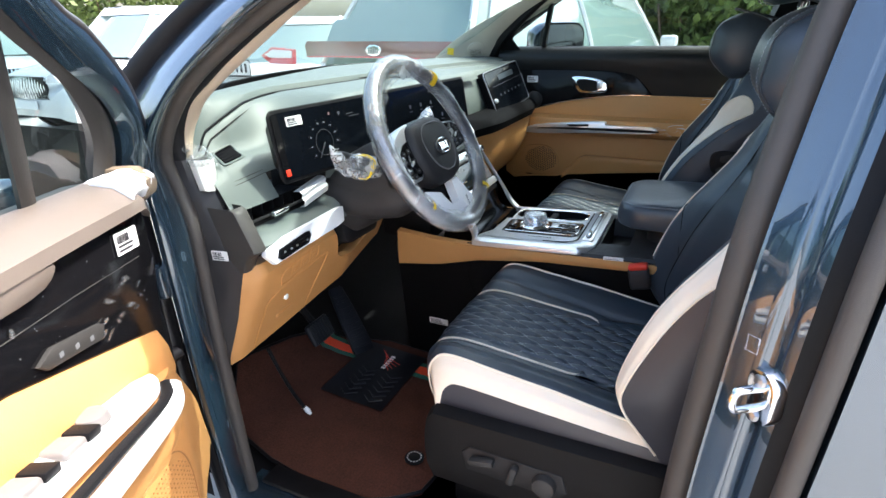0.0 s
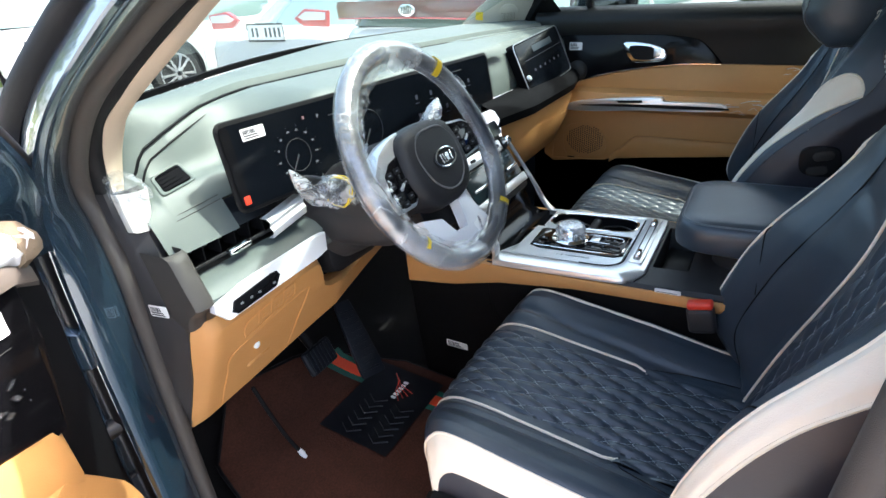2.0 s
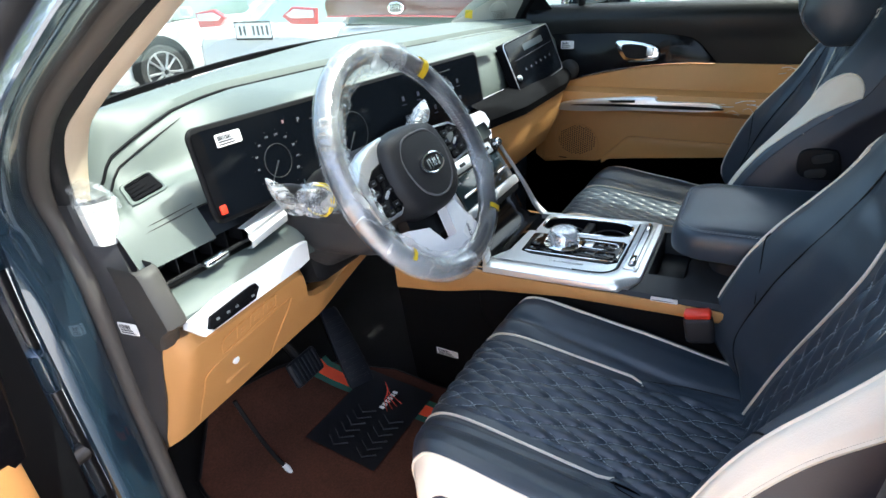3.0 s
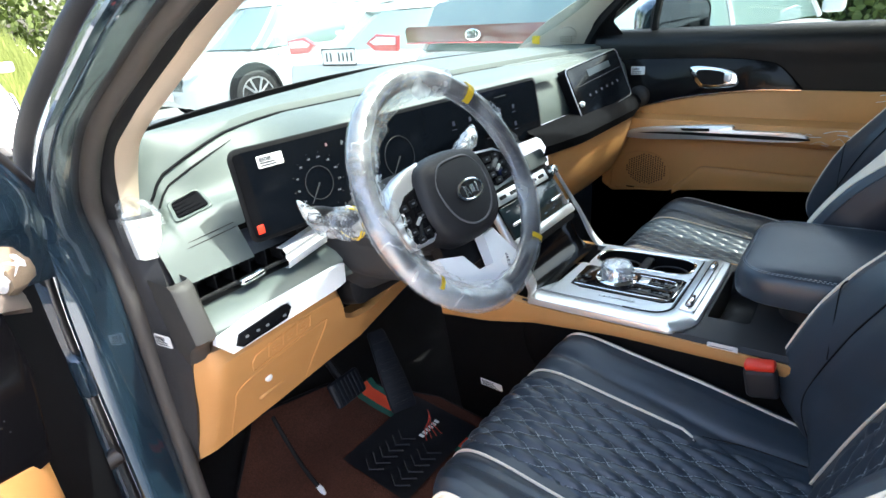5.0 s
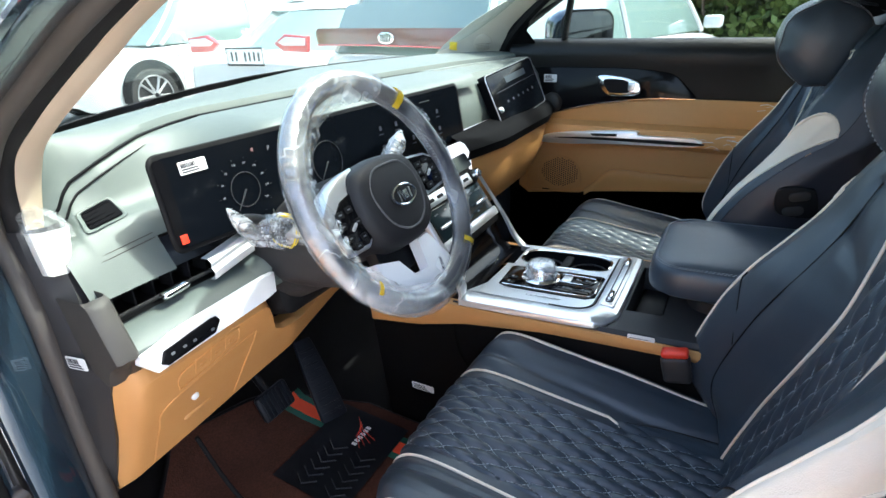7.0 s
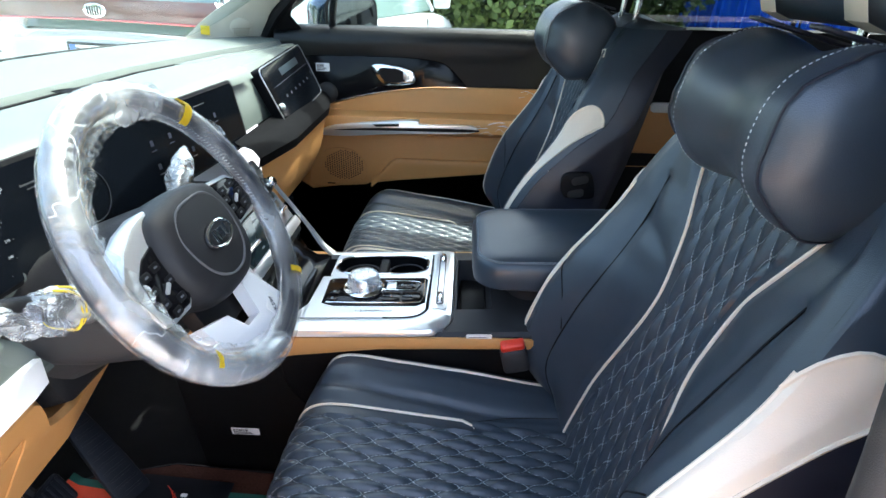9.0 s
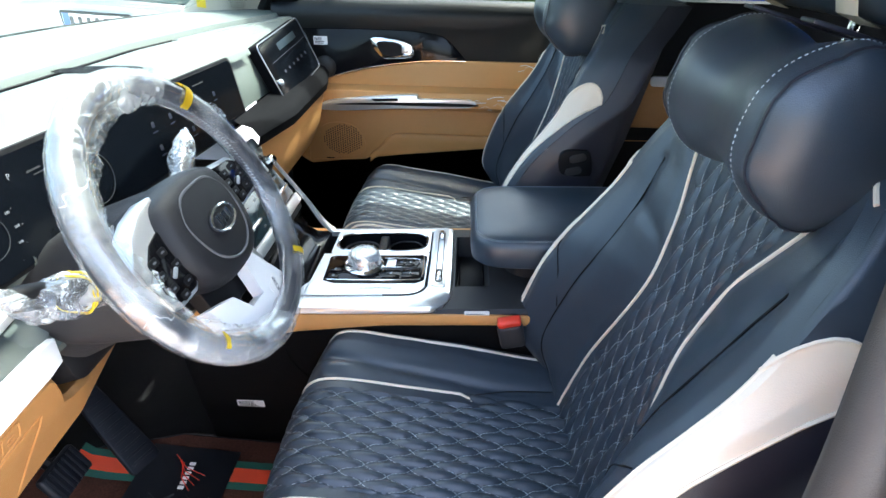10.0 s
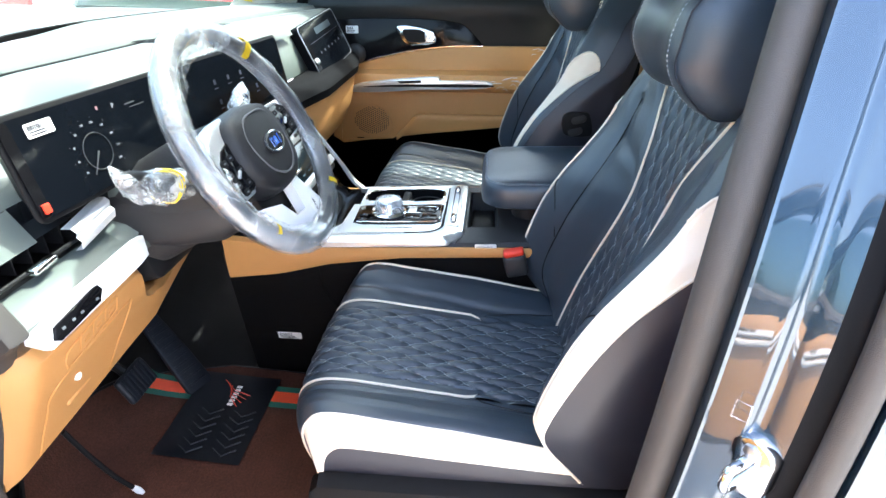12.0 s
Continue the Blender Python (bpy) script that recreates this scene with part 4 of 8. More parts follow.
# side vent
VU = V(.97, .22, .10).normalized()
VW = V(.1, .97, .21)
VW = (VW - VU * VW.dot(VU)).normalized()
VC = V(-.641, .326, 1.089)
VN = VU.cross(VW).normalized()
VD = V(.436, .860, -.264).normalized()
vq = [V(-.041, -.020, 0), V(.014, -.026, 0), V(.037, .0236, 0), V(-.012, .0235, 0)]
vp = [(p.x, p.y) for p in spline([vq[a].lerp(vq[b], f) for a, b in ((0, 1), (1, 2), (2, 3), (3, 0)) for f in (.12, .5, .88)], 3, True)]


def on_fascia(a, b, lift):
    """A place of the vent laid on the fascia's surface."""
    p = VC + VU * a + VW * b
    hit = fascia_tree.ray_cast(p - VD * .12, VD)[0]
    return (hit if hit else p) - VD * lift * 1.2


bm = bmesh.new()
loft(bm, [[on_fascia(a * f, b * f, h) for a, b in vp] for f, h in ((1.24, -.002), (1.22, .0022), (1.17, .0034), (1.06, .0034), (1.0, .0020), (.97, .0004))], True)
vent = part("vent_frame", bm, DASH, dash)
bm = bmesh.new()
loft(bm, [[on_fascia(a * f, b * f, .0008) for a, b in vp] for f in (1.0, .6, .3, .02)], True, True)
part("vent_cavity", bm, SHELFM, vent)
for f in (.10, .30, .50, .70, .90):
    p, q = vq[0].lerp(vq[3], f), vq[1].lerp(vq[2], f)
    p, q = p.lerp(q, .05), p.lerp(q, .95)
    bm = bmesh.new()
    tube(bm, [on_fascia(p.x + (q.x - p.x) * k, p.y + (q.y - p.y) * k, .0014) for k in np.linspace(0, 1, 7)], .0017, 6)
    part("vent_slat", bm, SHELFM, vent)
# screen panel
ux = (DR - DL).normalized()
uz = V(0, .17, 1).normalized()
uz = (uz - ux * uz.dot(ux)).normalized()
nrm = ux.cross(uz)
sc = (DL + DR) / 2 - uz * .066
W_, H_ = (DR - DL).length, .138
bm = bmesh.new()
loft(bm, [[sc + ux * (a * (1 - k / W_ * 2)) + uz * (b * (1 - k / H_ * 2)) - nrm * d for a, b in round_rect(W_, H_, .016)] for d, k in ((.040, .026), (.022, .016), (.008, .003), (.003, 0), (.001, .0012), (0, .005))], True, True)
panel = part("screen_housing", bm, BLACK, dash)
part("screen_glass", plate(round_rect(W_ - .020, H_ - .014, .012), sc + nrm * .0015, ux, uz, .002), SCREEN, panel)
part("screen_edge", plate(round_rect(.016, H_ - .016, .006, 4, -W_ / 2 + .014, 0), sc + nrm * .0022, ux, uz, .001), PIANO, panel)


def on_screen(a, b, lift=.0021):
    """A place on the screen: a metres from its left edge, b from its top."""
    return sc + ux * (a - W_ / 2) + uz * (H_ / 2 - b) + nrm * lift


def marks(bm, a, b, w, h, lift=.0022):
    slab(bm, [(-w / 2, -h / 2), (w / 2, -h / 2), (w / 2, h / 2), (-w / 2, h / 2)], on_screen(a, b, lift), ux, uz, .0004)


def words(text, size, at, u, v, mat, name="lettering", parent=None, lift=0.0):
    """Lettering as a thin mesh in the plane of u and v."""
    cu = bpy.data.curves.new(name, "FONT")
    cu.body, cu.size, cu.align_x, cu.align_y, cu.extrude = text, size, "CENTER", "CENTER", 0.0002
    tmp = new(name, cu)
    dg = bpy.context.evaluated_depsgraph_get()
    me = bpy.data.meshes.new_from_object(tmp.evaluated_get(dg))
    bpy.data.objects.remove(tmp)
    u, v = Vector(u).normalized(), Vector(v).normalized()
    n_ = u.cross(v).normalized()
    me.transform(Matrix.Translation(Vector(at) + n_ * lift) @ axes(u, v).to_4x4())
    bm = bmesh.new()
    bm.from_mesh(me)
    bpy.data.meshes.remove(me)
    return part(name, bm, mat, parent)


GLOW = bpy.data.materials.new("screen_symbols")
GLOW.use_nodes = True
g_ = GLOW.node_tree.nodes["Principled BSDF"]
g_.inputs["Base Color"].default_value = (0.12, 0.13, 0.14, 1)
g_.inputs["Emission Color"].default_value = (0.75, 0.85, 0.95, 1)
g_.inputs["Emission Strength"].default_value = 0.06
GLOW_RED = GLOW.copy()
GLOW_RED.name = "screen_red"
GLOW_RED.node_tree.nodes["Principled BSDF"].inputs["Emission Color"].default_value = (1, .05, .02, 1)
DIAL = material("dial_grey", (0.03, 0.033, 0.037), 0.5, bump=0, var=0.02)
ICON = material("icon_grey", (0.012, 0.014, 0.026), 0.5, bump=0, var=0.02)
# dials of the cluster
for ca, num in ((.135, ("20", "40", "60", "80", "100", "120", "150", "180", "210", "240")), (.315, ())):
    cb = .080
    bm = bmesh.new()
    ring = [on_screen(ca + (.026 if ca < .2 else .036) * math.cos(t), cb + (.026 if ca < .2 else .036) * math.sin(t), .0026) for t in np.linspace(0, 2 * math.pi, 40, endpoint=False)]
    tube(bm, ring, .0006, 5, closed=True)
    for k in range(11 if num else 0):
        t = radians(148 + 243 * k / 9)
        a, b = .0465, .0485
        p, q = on_screen(ca + a * math.cos(t), cb + a * math.sin(t), .0026), on_screen(ca + b * math.cos(t), cb + b * math.sin(t), .0026)
        tube(bm, [p, q], .0004, 4)
    dial = part("dial", bm, DIAL, panel)
    for k, w in enumerate(num):
        t = radians(148 + 27 * k)
        words(w, .0044, on_screen(ca + .040 * math.cos(t), cb + .040 * math.sin(t), .0024), ux, uz, GLOW, "dial_number", dial)
    bm = bmesh.new()
    t = radians(128)
    tube(bm, [on_screen(ca, cb, .003), on_screen(ca + .036 * math.cos(t), cb + .036 * math.sin(t), .003)], [.0014, .0006], 6)
    part("needle", bm, DIAL, dial)
words("P", .010, on_screen(.196, .030, .0024), ux, uz, GLOW, "gear_letter", panel)
def icon(a, b, w, h, mat):
    bm = bmesh.new()
    marks(bm, a, b, w, h)
    part("icon", bm, mat, panel)


icon(.232, .034, .022, .0022, DIAL)
icon(.246, .040, .034, .0016, DIAL)
icon(.225, .118, .05, .002, DIAL)
for k in range(5):
    for r_ in (0, 1):
        icon(.475 + .052 * k, .052 + .038 * r_, .008, .009, ICON)
        icon(.475 + .052 * k, .064 + .038 * r_, .014, .0018, ICON)
icon(.58, .024, .016, .003, DIAL)
icon(.64, .024, .04, .002, DIAL)
bm = bmesh.new()
marks(bm, .165, .026, .004, .005)
part("warning_light", bm, GLOW_RED, panel)
label_bars("paper_label", on_screen(.062, .026, .003), ux, uz, .043, .018, panel)
bm = bmesh.new()
box(bm, on_screen(.016, .118, .004), (.011, .013, .003), axes(ux, uz), .001)
part("red_tag", bm, RED, panel)
# lower slot with chrome bar, ledge and white film panel
bm = bmesh.new()
loft(bm, [[V(x, .262, 1.003), V(x, .32, 1.000), V(x, .33, .985), V(x, .32, .966), V(x, .25, .967)] for x in np.linspace(-.725, -.44, 9)])
part("vent_slot", bm, BLACK, dash)
for k in range(8):
    x = -.69 + k * .030
    part("slot_fin", boxed((x, .285, .984), (.003, .03, .028), None, .001), DARK, dash)
bm = bmesh.new()
loft(bm, [[V(x, .275, .9665), V(x, .250, .9665), V(x, .225, .963 - d * .2), V(x, .205, .958 - d * .5), V(x, .196, .950 - d), V(x, .198, .940 - d)] for x, d in [(lin(k, (0, 1), (-.725, -.445)), .014 * k) for k in np.linspace(0, 1, 15)]])
part("ledge", bm, DASH, dash)
# sweep of the tray up to the column
bm = bmesh.new()
loft(bm, [[V(lin(k, (0, .5, 1), (-.500, -.455, -.440)), y + .010 * k, z + lin(k, (0, .4, 1), (0, .014, .10))) for y, z in ((.30, .966), (.25, .965), (.215, .957), (.200, .945))] for k in np.linspace(0, 1, 9)])
part("tray_sweep", bm, DASH, dash)
bm = bmesh.new()
tube(bm, [V(-.705, .245, .979), V(-.60, .240, .983), V(-.50, .232, .988)], .0032, 8)
bar = part("slot_bar", bm, DARK, dash)
part("vent_tab", boxed((-.622, .236, .983), (.045, .016, .010), pose(0, 0, 0, 0, -2, 3), .005, 3), CHROME, bar)
fw = bmesh.new()
loft(fw, [[V(x, .236 + dy_w, z + .016 * (x + .553) / .09) for dy_w, z in ((.012, 1.006), (-.004, 1.007), (-.010, 1.001), (-.008, .994), (-.014, .988), (-.012, .976), (.0, .974))] for x in (-.563, -.556, -.53, -.50, -.486, -.482)])
bmesh.ops.solidify(fw, geom=fw.faces[:], thickness=.004)
part("film_wrap", fw, WHITEFILM, bar, "white film wrapped on the vent tab")
wu = V(.24, -.004, .004).normalized()
wv = V(0, .18, 1).normalized()
wc = V(-.600, .186, .934)
wp = [(-.122, .002), (-.104, -.020), (.09, -.012), (.112, -.008), (.118, .022), (.10, .0235), (-.07, .0195), (-.118, .012)]
film_panel = part("film_panel", plate(wp, wc, wu, wv, .012, .003, .003), WHITEFILM, dash, "white protective film over a trim strip")
part("button_strip", plate([(-.098, -.010), (-.090, -.016), (-.012, -.011), (.0, .002), (-.004, .010), (-.014, .011), (-.090, .004)], wc + V(0, -.0035, 0), wu, wv, .004, .002, .001), PIANO, film_panel)
for a in (-.080, -.062, -.046, -.016):
    bm = bmesh.new()
    slab(bm, round_rect(.0055, .0035, .001, 2), wc + wu * a + wv * -.004 + V(0, -.0042, 0), wu, wv, .0006)
    part("button_icon", bm, LITDIM, film_panel)
# end cap of the dash towards the door
bm = bmesh.new()
CAPR = ((1.10, .312, .325, .37), (1.06, .292, .312, .36), (1.02, .270, .295, .35), (.97, .246, .275, .34), (.935, .234, .262, .33), (.905, .229, .256, .32), (.88, .236, .262, .32), (.80, .262, .285, .32), (.68, .312, .318, .33))
loft(bm, [[V(lin(z, (.9, .95, 1.02, 1.1), (-.738, -.736, -.714, -.700)), a + .004, z), V(lin(z, (.9, .95, 1.02, 1.1), (-.744, -.744, -.728, -.716)), a, z), V(lin(z, (.9, 1.02, 1.1), (-.752, -.744, -.736)), (a + b) / 2 + .004, z), V(lin(z, (.9, 1.02, 1.1), (-.757, -.752, -.745)), b, z), V(-.760, c, z), V(-.758, c + .05, z)] for z, a, b, c in CAPR])
cap = part("end_cap", bm, SHIELD, dash, "charcoal end cap")
bm = bmesh.new()
loft(bm, [[V(-.712 - d, .30, z), V(-.713 - d, y + .004, z), V(-.717 - d, y, z), V(-.738 - d, y, z), V(-.743 - d, y + .004, z), V(-.745 - d, y + .03, z), V(-.745 - d, .30, z)] for z, y, d in ((1.020, .236, -.001), (1.017, .226, -.0), (1.010, .221, .0), (.985, .207, .002), (.955, .190, .004), (.948, .188, .004), (.944, .192, .004), (.935, .205, .004), (.925, .213, .004), (.905, .222, .002))], False, False)
part("end_rim", bm, BOLSTERG, cap, "grey bolster beside the vent slot")
label_bars("paper_label", (-.7575, .262, .938), (.18, -.98, 0), (0, 0.05, 1), .032, .018, cap)
# folded white paper and foil over the pillar foot
pf = thing("protective_paper", "white paper and clear tape wrapped on the pillar foot", "packing film", (-.73, .30, 1.05))
bm = bmesh.new()
rows = []
for k in np.linspace(0, 1, 9):
    z = 1.101 - .051 * k
    xl, xr, y = lin(k, (0, .5, 1), (-.746, -.748, -.749)), lin(k, (0, .6, .68, 1), (-.696, -.707, -.712, -.721)), .300 - .018 * k
    rows.append([V(xl + .003, y + .012, z), V(xl + .002, y + .004, z + .001), V(xl + .004, y, z + .001)] + [V(xl + (xr - xl) * f, y - .0015 * math.sin(math.pi * f), z - .005 * f) for f in (.3, .6, .9)] + [V(xr, y + .002, z - .005), V(xr + .002, y + .014, z - .004)])
loft(bm, rows)
bmesh.ops.solidify(bm, geom=bm.faces[:], thickness=.0012)
paper = part("paper", bm, PAPER, pf)
bm = bmesh.new()
rng = random.Random(12)
top_ = [V(-.744, .316, 1.101), V(-.745, .297, 1.102), V(-.722, .296, 1.099), V(-.696, .296, 1.095), V(-.694, .312, 1.095)]
peak = [V(-.742, .318, 1.114), V(-.742, .303, 1.119), V(-.724, .305, 1.122), V(-.706, .309, 1.118), V(-.694, .318, 1.106)]
back_ = [V(-.738, .332, 1.116), V(-.736, .330, 1.121), V(-.722, .328, 1.125), V(-.706, .330, 1.120), V(-.696, .334, 1.108)]
low_ = [p + V(-.001, -.002, -.010) for p in top_]
crush = lambda row: [p + V(rng.uniform(-.001, .001), rng.uniform(-.002, .001), rng.uniform(-.0015, .0015)) for p in spline(row, 4)]
loft(bm, [crush(low_), crush(top_), crush([a.lerp(b, .5) for a, b in zip(top_, peak)]), crush(peak), crush(back_)])
bmesh.ops.solidify(bm, geom=bm.faces[:], thickness=.0008)
part("tape", bm, FILM, pf, "crumpled clear tape")
# tan knee panel with the column notch
KB = [(-.742, .690), (-.60, .712), (-.48, .735), (-.36, .752), (-.24, .765), (-.17, .768)]
KT = [(-.742, .906), (-.72, .912), (-.60, .915), (-.492, .915), (-.480, .885), (-.468, .845), (-.44, .825), (-.38, .815), (-.32, .822), (-.26, .838), (-.22, .850), (-.17, .852)]
bm = bmesh.new()
rows = []
for x in np.linspace(-.742, -.165, 60):
    zb, zt = lin(x, [p[0] for p in KB], [p[1] for p in KB]), lin(x, [p[0] for p in KT], [p[1] for p in KT])
    e = max(0, (-.719 - x) / .023)
    row = []
    for k in np.linspace(0, 1, 12):
        z = zb + (zt - zb) * k
        y = lin(z, (.66, .70, .82, .84, .90, .93), (.308, .293, .236, .222, .203, .201)) + lin(z, (.66, .75, .843, .92), (.0, .022, .030, .026)) * e + lin(x, (-.5, -.4, -.17), (0, .0, .05))
        if k > .96:
            y += .012
        row.append(V(x, y, z))
    row.insert(0, row[0] + V(0, .05, .004))
    row.append(row[-1] + V(0, .03, -.002))
    rows.append(row)
loft(bm, rows)
knee = part("knee_panel", bm, TAN_SOFT, dash, "tan knee panel under the wheel")


def knee_y(z):
    return lin(z, (.66, .70, .82, .84, .90, .93), (.308, .293, .236, .222, .203, .201))


def on_knee(x, z, lift=.0015):
    return V(x, knee_y(z) - lift, z)


kv = V(0, -.40, 1).normalized()
bm = bmesh.new()
tube(bm, spline([on_knee(-.664, .868), on_knee(-.648, .878), on_knee(-.565, .893), on_knee(-.556, .888), on_knee(-.555, .872), on_knee(-.563, .866), on_knee(-.652, .847), on_knee(-.664, .852)], 4, True), .0011, 5, closed=True)
for x in (-.636, -.609, -.582):
    for dz in (.006, .012):
        tube(bm, [on_knee(x + .008, .853 + (x + .66) * .19 + dz), on_knee(x + .018, .855 + (x + .66) * .19 + dz)], .0010, 4)
    tube(bm, [on_knee(x, .853 + (x + .66) * .19), on_knee(x, .881 + (x + .66) * .17)], .0009, 5)
part("switch_strip", bm, TAN, knee)
bm = bmesh.new()
tube(bm, spline([on_knee(-.690, .705), on_knee(-.688, .78), on_knee(-.676, .828), on_knee(-.535, .862), on_knee(-.520, .852), on_knee(-.528, .79), on_knee(-.538, .735)], 5), .0012, 5)
part("flap_seam", bm, TAN, knee)
part("screw_cap", turned(on_knee(-.628, .801, -.002), on_knee(-.628, .801, .003), [(0, .0065), (.8, .0065), (1, .005)], 16), PAPER, knee)
bm = bmesh.new()
box(bm, on_knee(-.615, .762, -.004), (.055, .012, .012), axes((.98, 0, .12), kv), .005, 3)
part("flap_pull", bm, TAN_SOFT, knee)
# passenger side: pale fascia, black shelf, tan glove box
bm = bmesh.new()
loft(bm, [[V(x, yr(x) - .045, 1.175), V(x, yd(x) + .05, 1.168), V(x, yd(x) + .015, 1.13), V(x, yd(x), 1.08), V(x, yd(x) - .002, 1.05)] for x in np.linspace(.185, .78, 22)])
part("passenger_fascia", bm, DASH, dash)
bm = bmesh.new()
loft(bm, [[V(x, .17, 1.055), V(x, .135 + d, 1.050), V(x, .105 + d, 1.040), V(x, .092 + d, 1.022), V(x, .098 + d, 1.0), V(x, .13 + d, .985)] for x, d in [(lin(k, (0, 1), (.10, .78)), .03 * (1 - min(1, k * 4)) + .035 * max(0, (k - .75) * 4)) for k in np.linspace(0, 1, 25)]])
part("shelf", bm, SHELFM, dash)
bm = bmesh.new()
loft(bm, [[V(x, .118 + d, 1.0), V(x, .115 + d, .97), V(x, .13 + d, .90), V(x, .165 + d, .83), V(x, .23 + d, .77), V(x, .30, .76)] for x, d in [(lin(k, (0, 1), (.14, .78)), .02 * (1 - min(1, k * 4)) + .03 * max(0, (k - .75) * 4)) for k in np.linspace(0, 1, 21)]])
part("glove_box", bm, TAN_SOFT, dash)
# padding inside the dash
part("dash_core", boxed((.175, .47, 1.07), (1.15, .28, .17), None, .02), BLACK, dash)
# inner filler below the screen
bm = bmesh.new()
box(bm, (-.22, .30, 1.0), (.60, .10, .10), None, .02)
part("under_cover", bm, BLACK, dash)
# hidden box added to keep a sun spot off the floor mat
part("under_dash_sun_block", boxed((-.30, .44, .875), (.56, .26, .12), None, .02), BLACK, dash)
# speaker grille on the upper pad
bm = bmesh.new()
for i in range(40):
    for j in range(15):
        a, b = (i - 19.5) / 20, (j - 7) / 7.5
        if a * a + b * b < 1:
            p = V(-.032, .338, 1.1785) + V(.30, -.95, 0).normalized() * (.072 * a) + V(.95, .30, 0) * (.030 * b)
            box(bm, p, (.0020, .0020, .001), None, 0)
part("speaker_dots", bm, BLACK, dash)

# passenger screen on its stand
tb = thing("tablet_screen", "black framed tablet screen standing before the passenger", "tablet", (.46, .15, 1.05))
tu = V(.345, -.002, .023).normalized()
tv = V(.004, .390, .920).normalized()
tv = (tv - tu * tv.dot(tu)).normalized()
tn = tu.cross(tv)
tc = V(.499, .158, 1.108)
fr = part("screen_frame", plate(round_rect(.345, .146, .016), tc, tu, tv, .024, .005, .004), SHELFM, tb)
part("display", plate(round_rect(.334, .134, .012), tc + tn * .0012, tu, tv, .002), SCREEN, tb)
bm = bmesh.new()
tube(bm, [tc + tu * a + tv * b + tn * .001 for a, b in round_rect(.342, .143, .016)], .0014, 6, closed=True)
part("rim", bm, STEEL, fr)
part("side_bezel", plate(round_rect(.026, .128, .008, 4, -.150, 0), tc + tn * .0022, tu, tv, .002), PIANO, fr)
bm = bmesh.new()
slab(bm, round_rect(.15, .018, .002, 2, .02, .040), tc + tn * .0020, tu, tv, .0004)
part("tint_strip", bm, material("blue_strip", (.004, .014, .022), .3, bump=0), tb)
for k in range(6):
    part("icon", plate(round_rect(.010, .007, .002, 2, -.085 + .038 * k, -.015), tc + tn * .0020, tu, tv, .0004), ICON, tb)
part("stand", boxed((.50, .200, 1.070), (.12, .07, .06), None, .01), BLACK, tb)
part("side_knob", turned(tc + tu * -.150 + tv * -.026, tc + tu * -.150 + tv * -.026 + tn * .009, [(0, .008), (.6, .008), (1, .006)], 16), SATIN, tb)
part("screen_divider", plate(round_rect(.29, .0012, .0004, 1, .014, .018), tc + tn * .0020, tu, tv, .0004), ICON, tb)

# ---------- steering wheel ----------
HUB = V(-.388, .022, 1.083)
WN = V(0.0, -.880, .475).normalized()
WX = V(1, 0, 0)
WY = WN.cross(WX).normalized()


def wh(a, b, c=0.0):
    """A place on the wheel: a to its right, b up, c towards the driver."""
    return HUB + WX * a + WY * b + WN * c


wheel = thing("steering_wheel", "black leather steering wheel with satin spokes", "steering wheel", HUB)
RIM = .1735


def rim_ring(r, R=RIM, n=96, m=16, wob=0.0, seed=0.0):
    rings = []
    for k in range(n):
        t = 2 * math.pi * k / n
        flat = 1 - .02 * max(0, -math.sin(t)) ** 4
        ring = []
        for j in range(m):
            s = 2 * math.pi * j / m
            q = r * (1 + wob * (noise.noise(V(math.cos(t) * 9 + seed, math.sin(t) * 9, math.cos(s) * 1.5)) + .6 * noise.noise(V(math.cos(t) * 26, math.sin(t) * 26 + seed, math.sin(s) * 2.5))))
            rr = R * flat + q * math.cos(s)
            ring.append(wh(rr * math.cos(t), rr * math.sin(t), q * math.sin(s)))
        rings.append(ring)
    bm = bmesh.new()
    loft(bm, rings, True, False, True)
    return bm


rim = part("rim", rim_ring(.0155), NAVY_SIDE, wheel, "black leather rim")
bm = bmesh.new()
for t in np.linspace(0, 2 * math.pi, 190, endpoint=False):
    tube(bm, [wh((RIM - .0150) * math.cos(t), (RIM - .0150) * math.sin(t), .0035), wh((RIM - .0150) * math.cos(t + .012), (RIM - .0150) * math.sin(t + .012), -.0015)], .0007, 4)
part("rim_stitching", bm, STITCH, rim)
bm = bmesh.new()
hp = [(-.072, .040), (-.050, .052), (.0, .058), (.050, .052), (.074, .040), (.085, .010), (.084, -.030), (.070, -.062), (.040, -.080), (.0, -.084), (-.040, -.080), (-.068, -.062), (-.084, -.030), (-.084, .010)]
hs = [(p.x, p.y) for p in spline([(a, b, 0) for a, b in hp], 4, True)]
rings = []
for sc_, c in ((.94, -.070), (1.00, -.040), (1.01, -.018), (.985, -.004), (.93, .006), (.84, .0115), (.70, .0145), (.45, .0165), (.2, .017), (.02, .017)):
    rings.append([wh(a * sc_, b * sc_ - .012 * (1 - sc_), c) for a, b in hs])
loft(bm, rings, True, True)
hub = part("hub", bm, HUBM, wheel, "charcoal airbag cover")
cs = spline([(0, .040, 0), (.034, .036, 0), (.055, .014, 0), (.056, -.014, 0), (.044, -.042, 0), (.022, -.058, 0), (0, -.062, 0), (-.022, -.058, 0), (-.044, -.042, 0), (-.056, -.014, 0), (-.055, .014, 0), (-.034, .036, 0)], 5, True)
bm = bmesh.new()
tube(bm, [wh(p.x, p.y, .0190 - 2.2 * max(0, (p.x ** 2 + (p.y + .012) ** 2) - .0012)) for p in cs], .0016, 6, closed=True)
part("cover_line", bm, LINEM, hub)
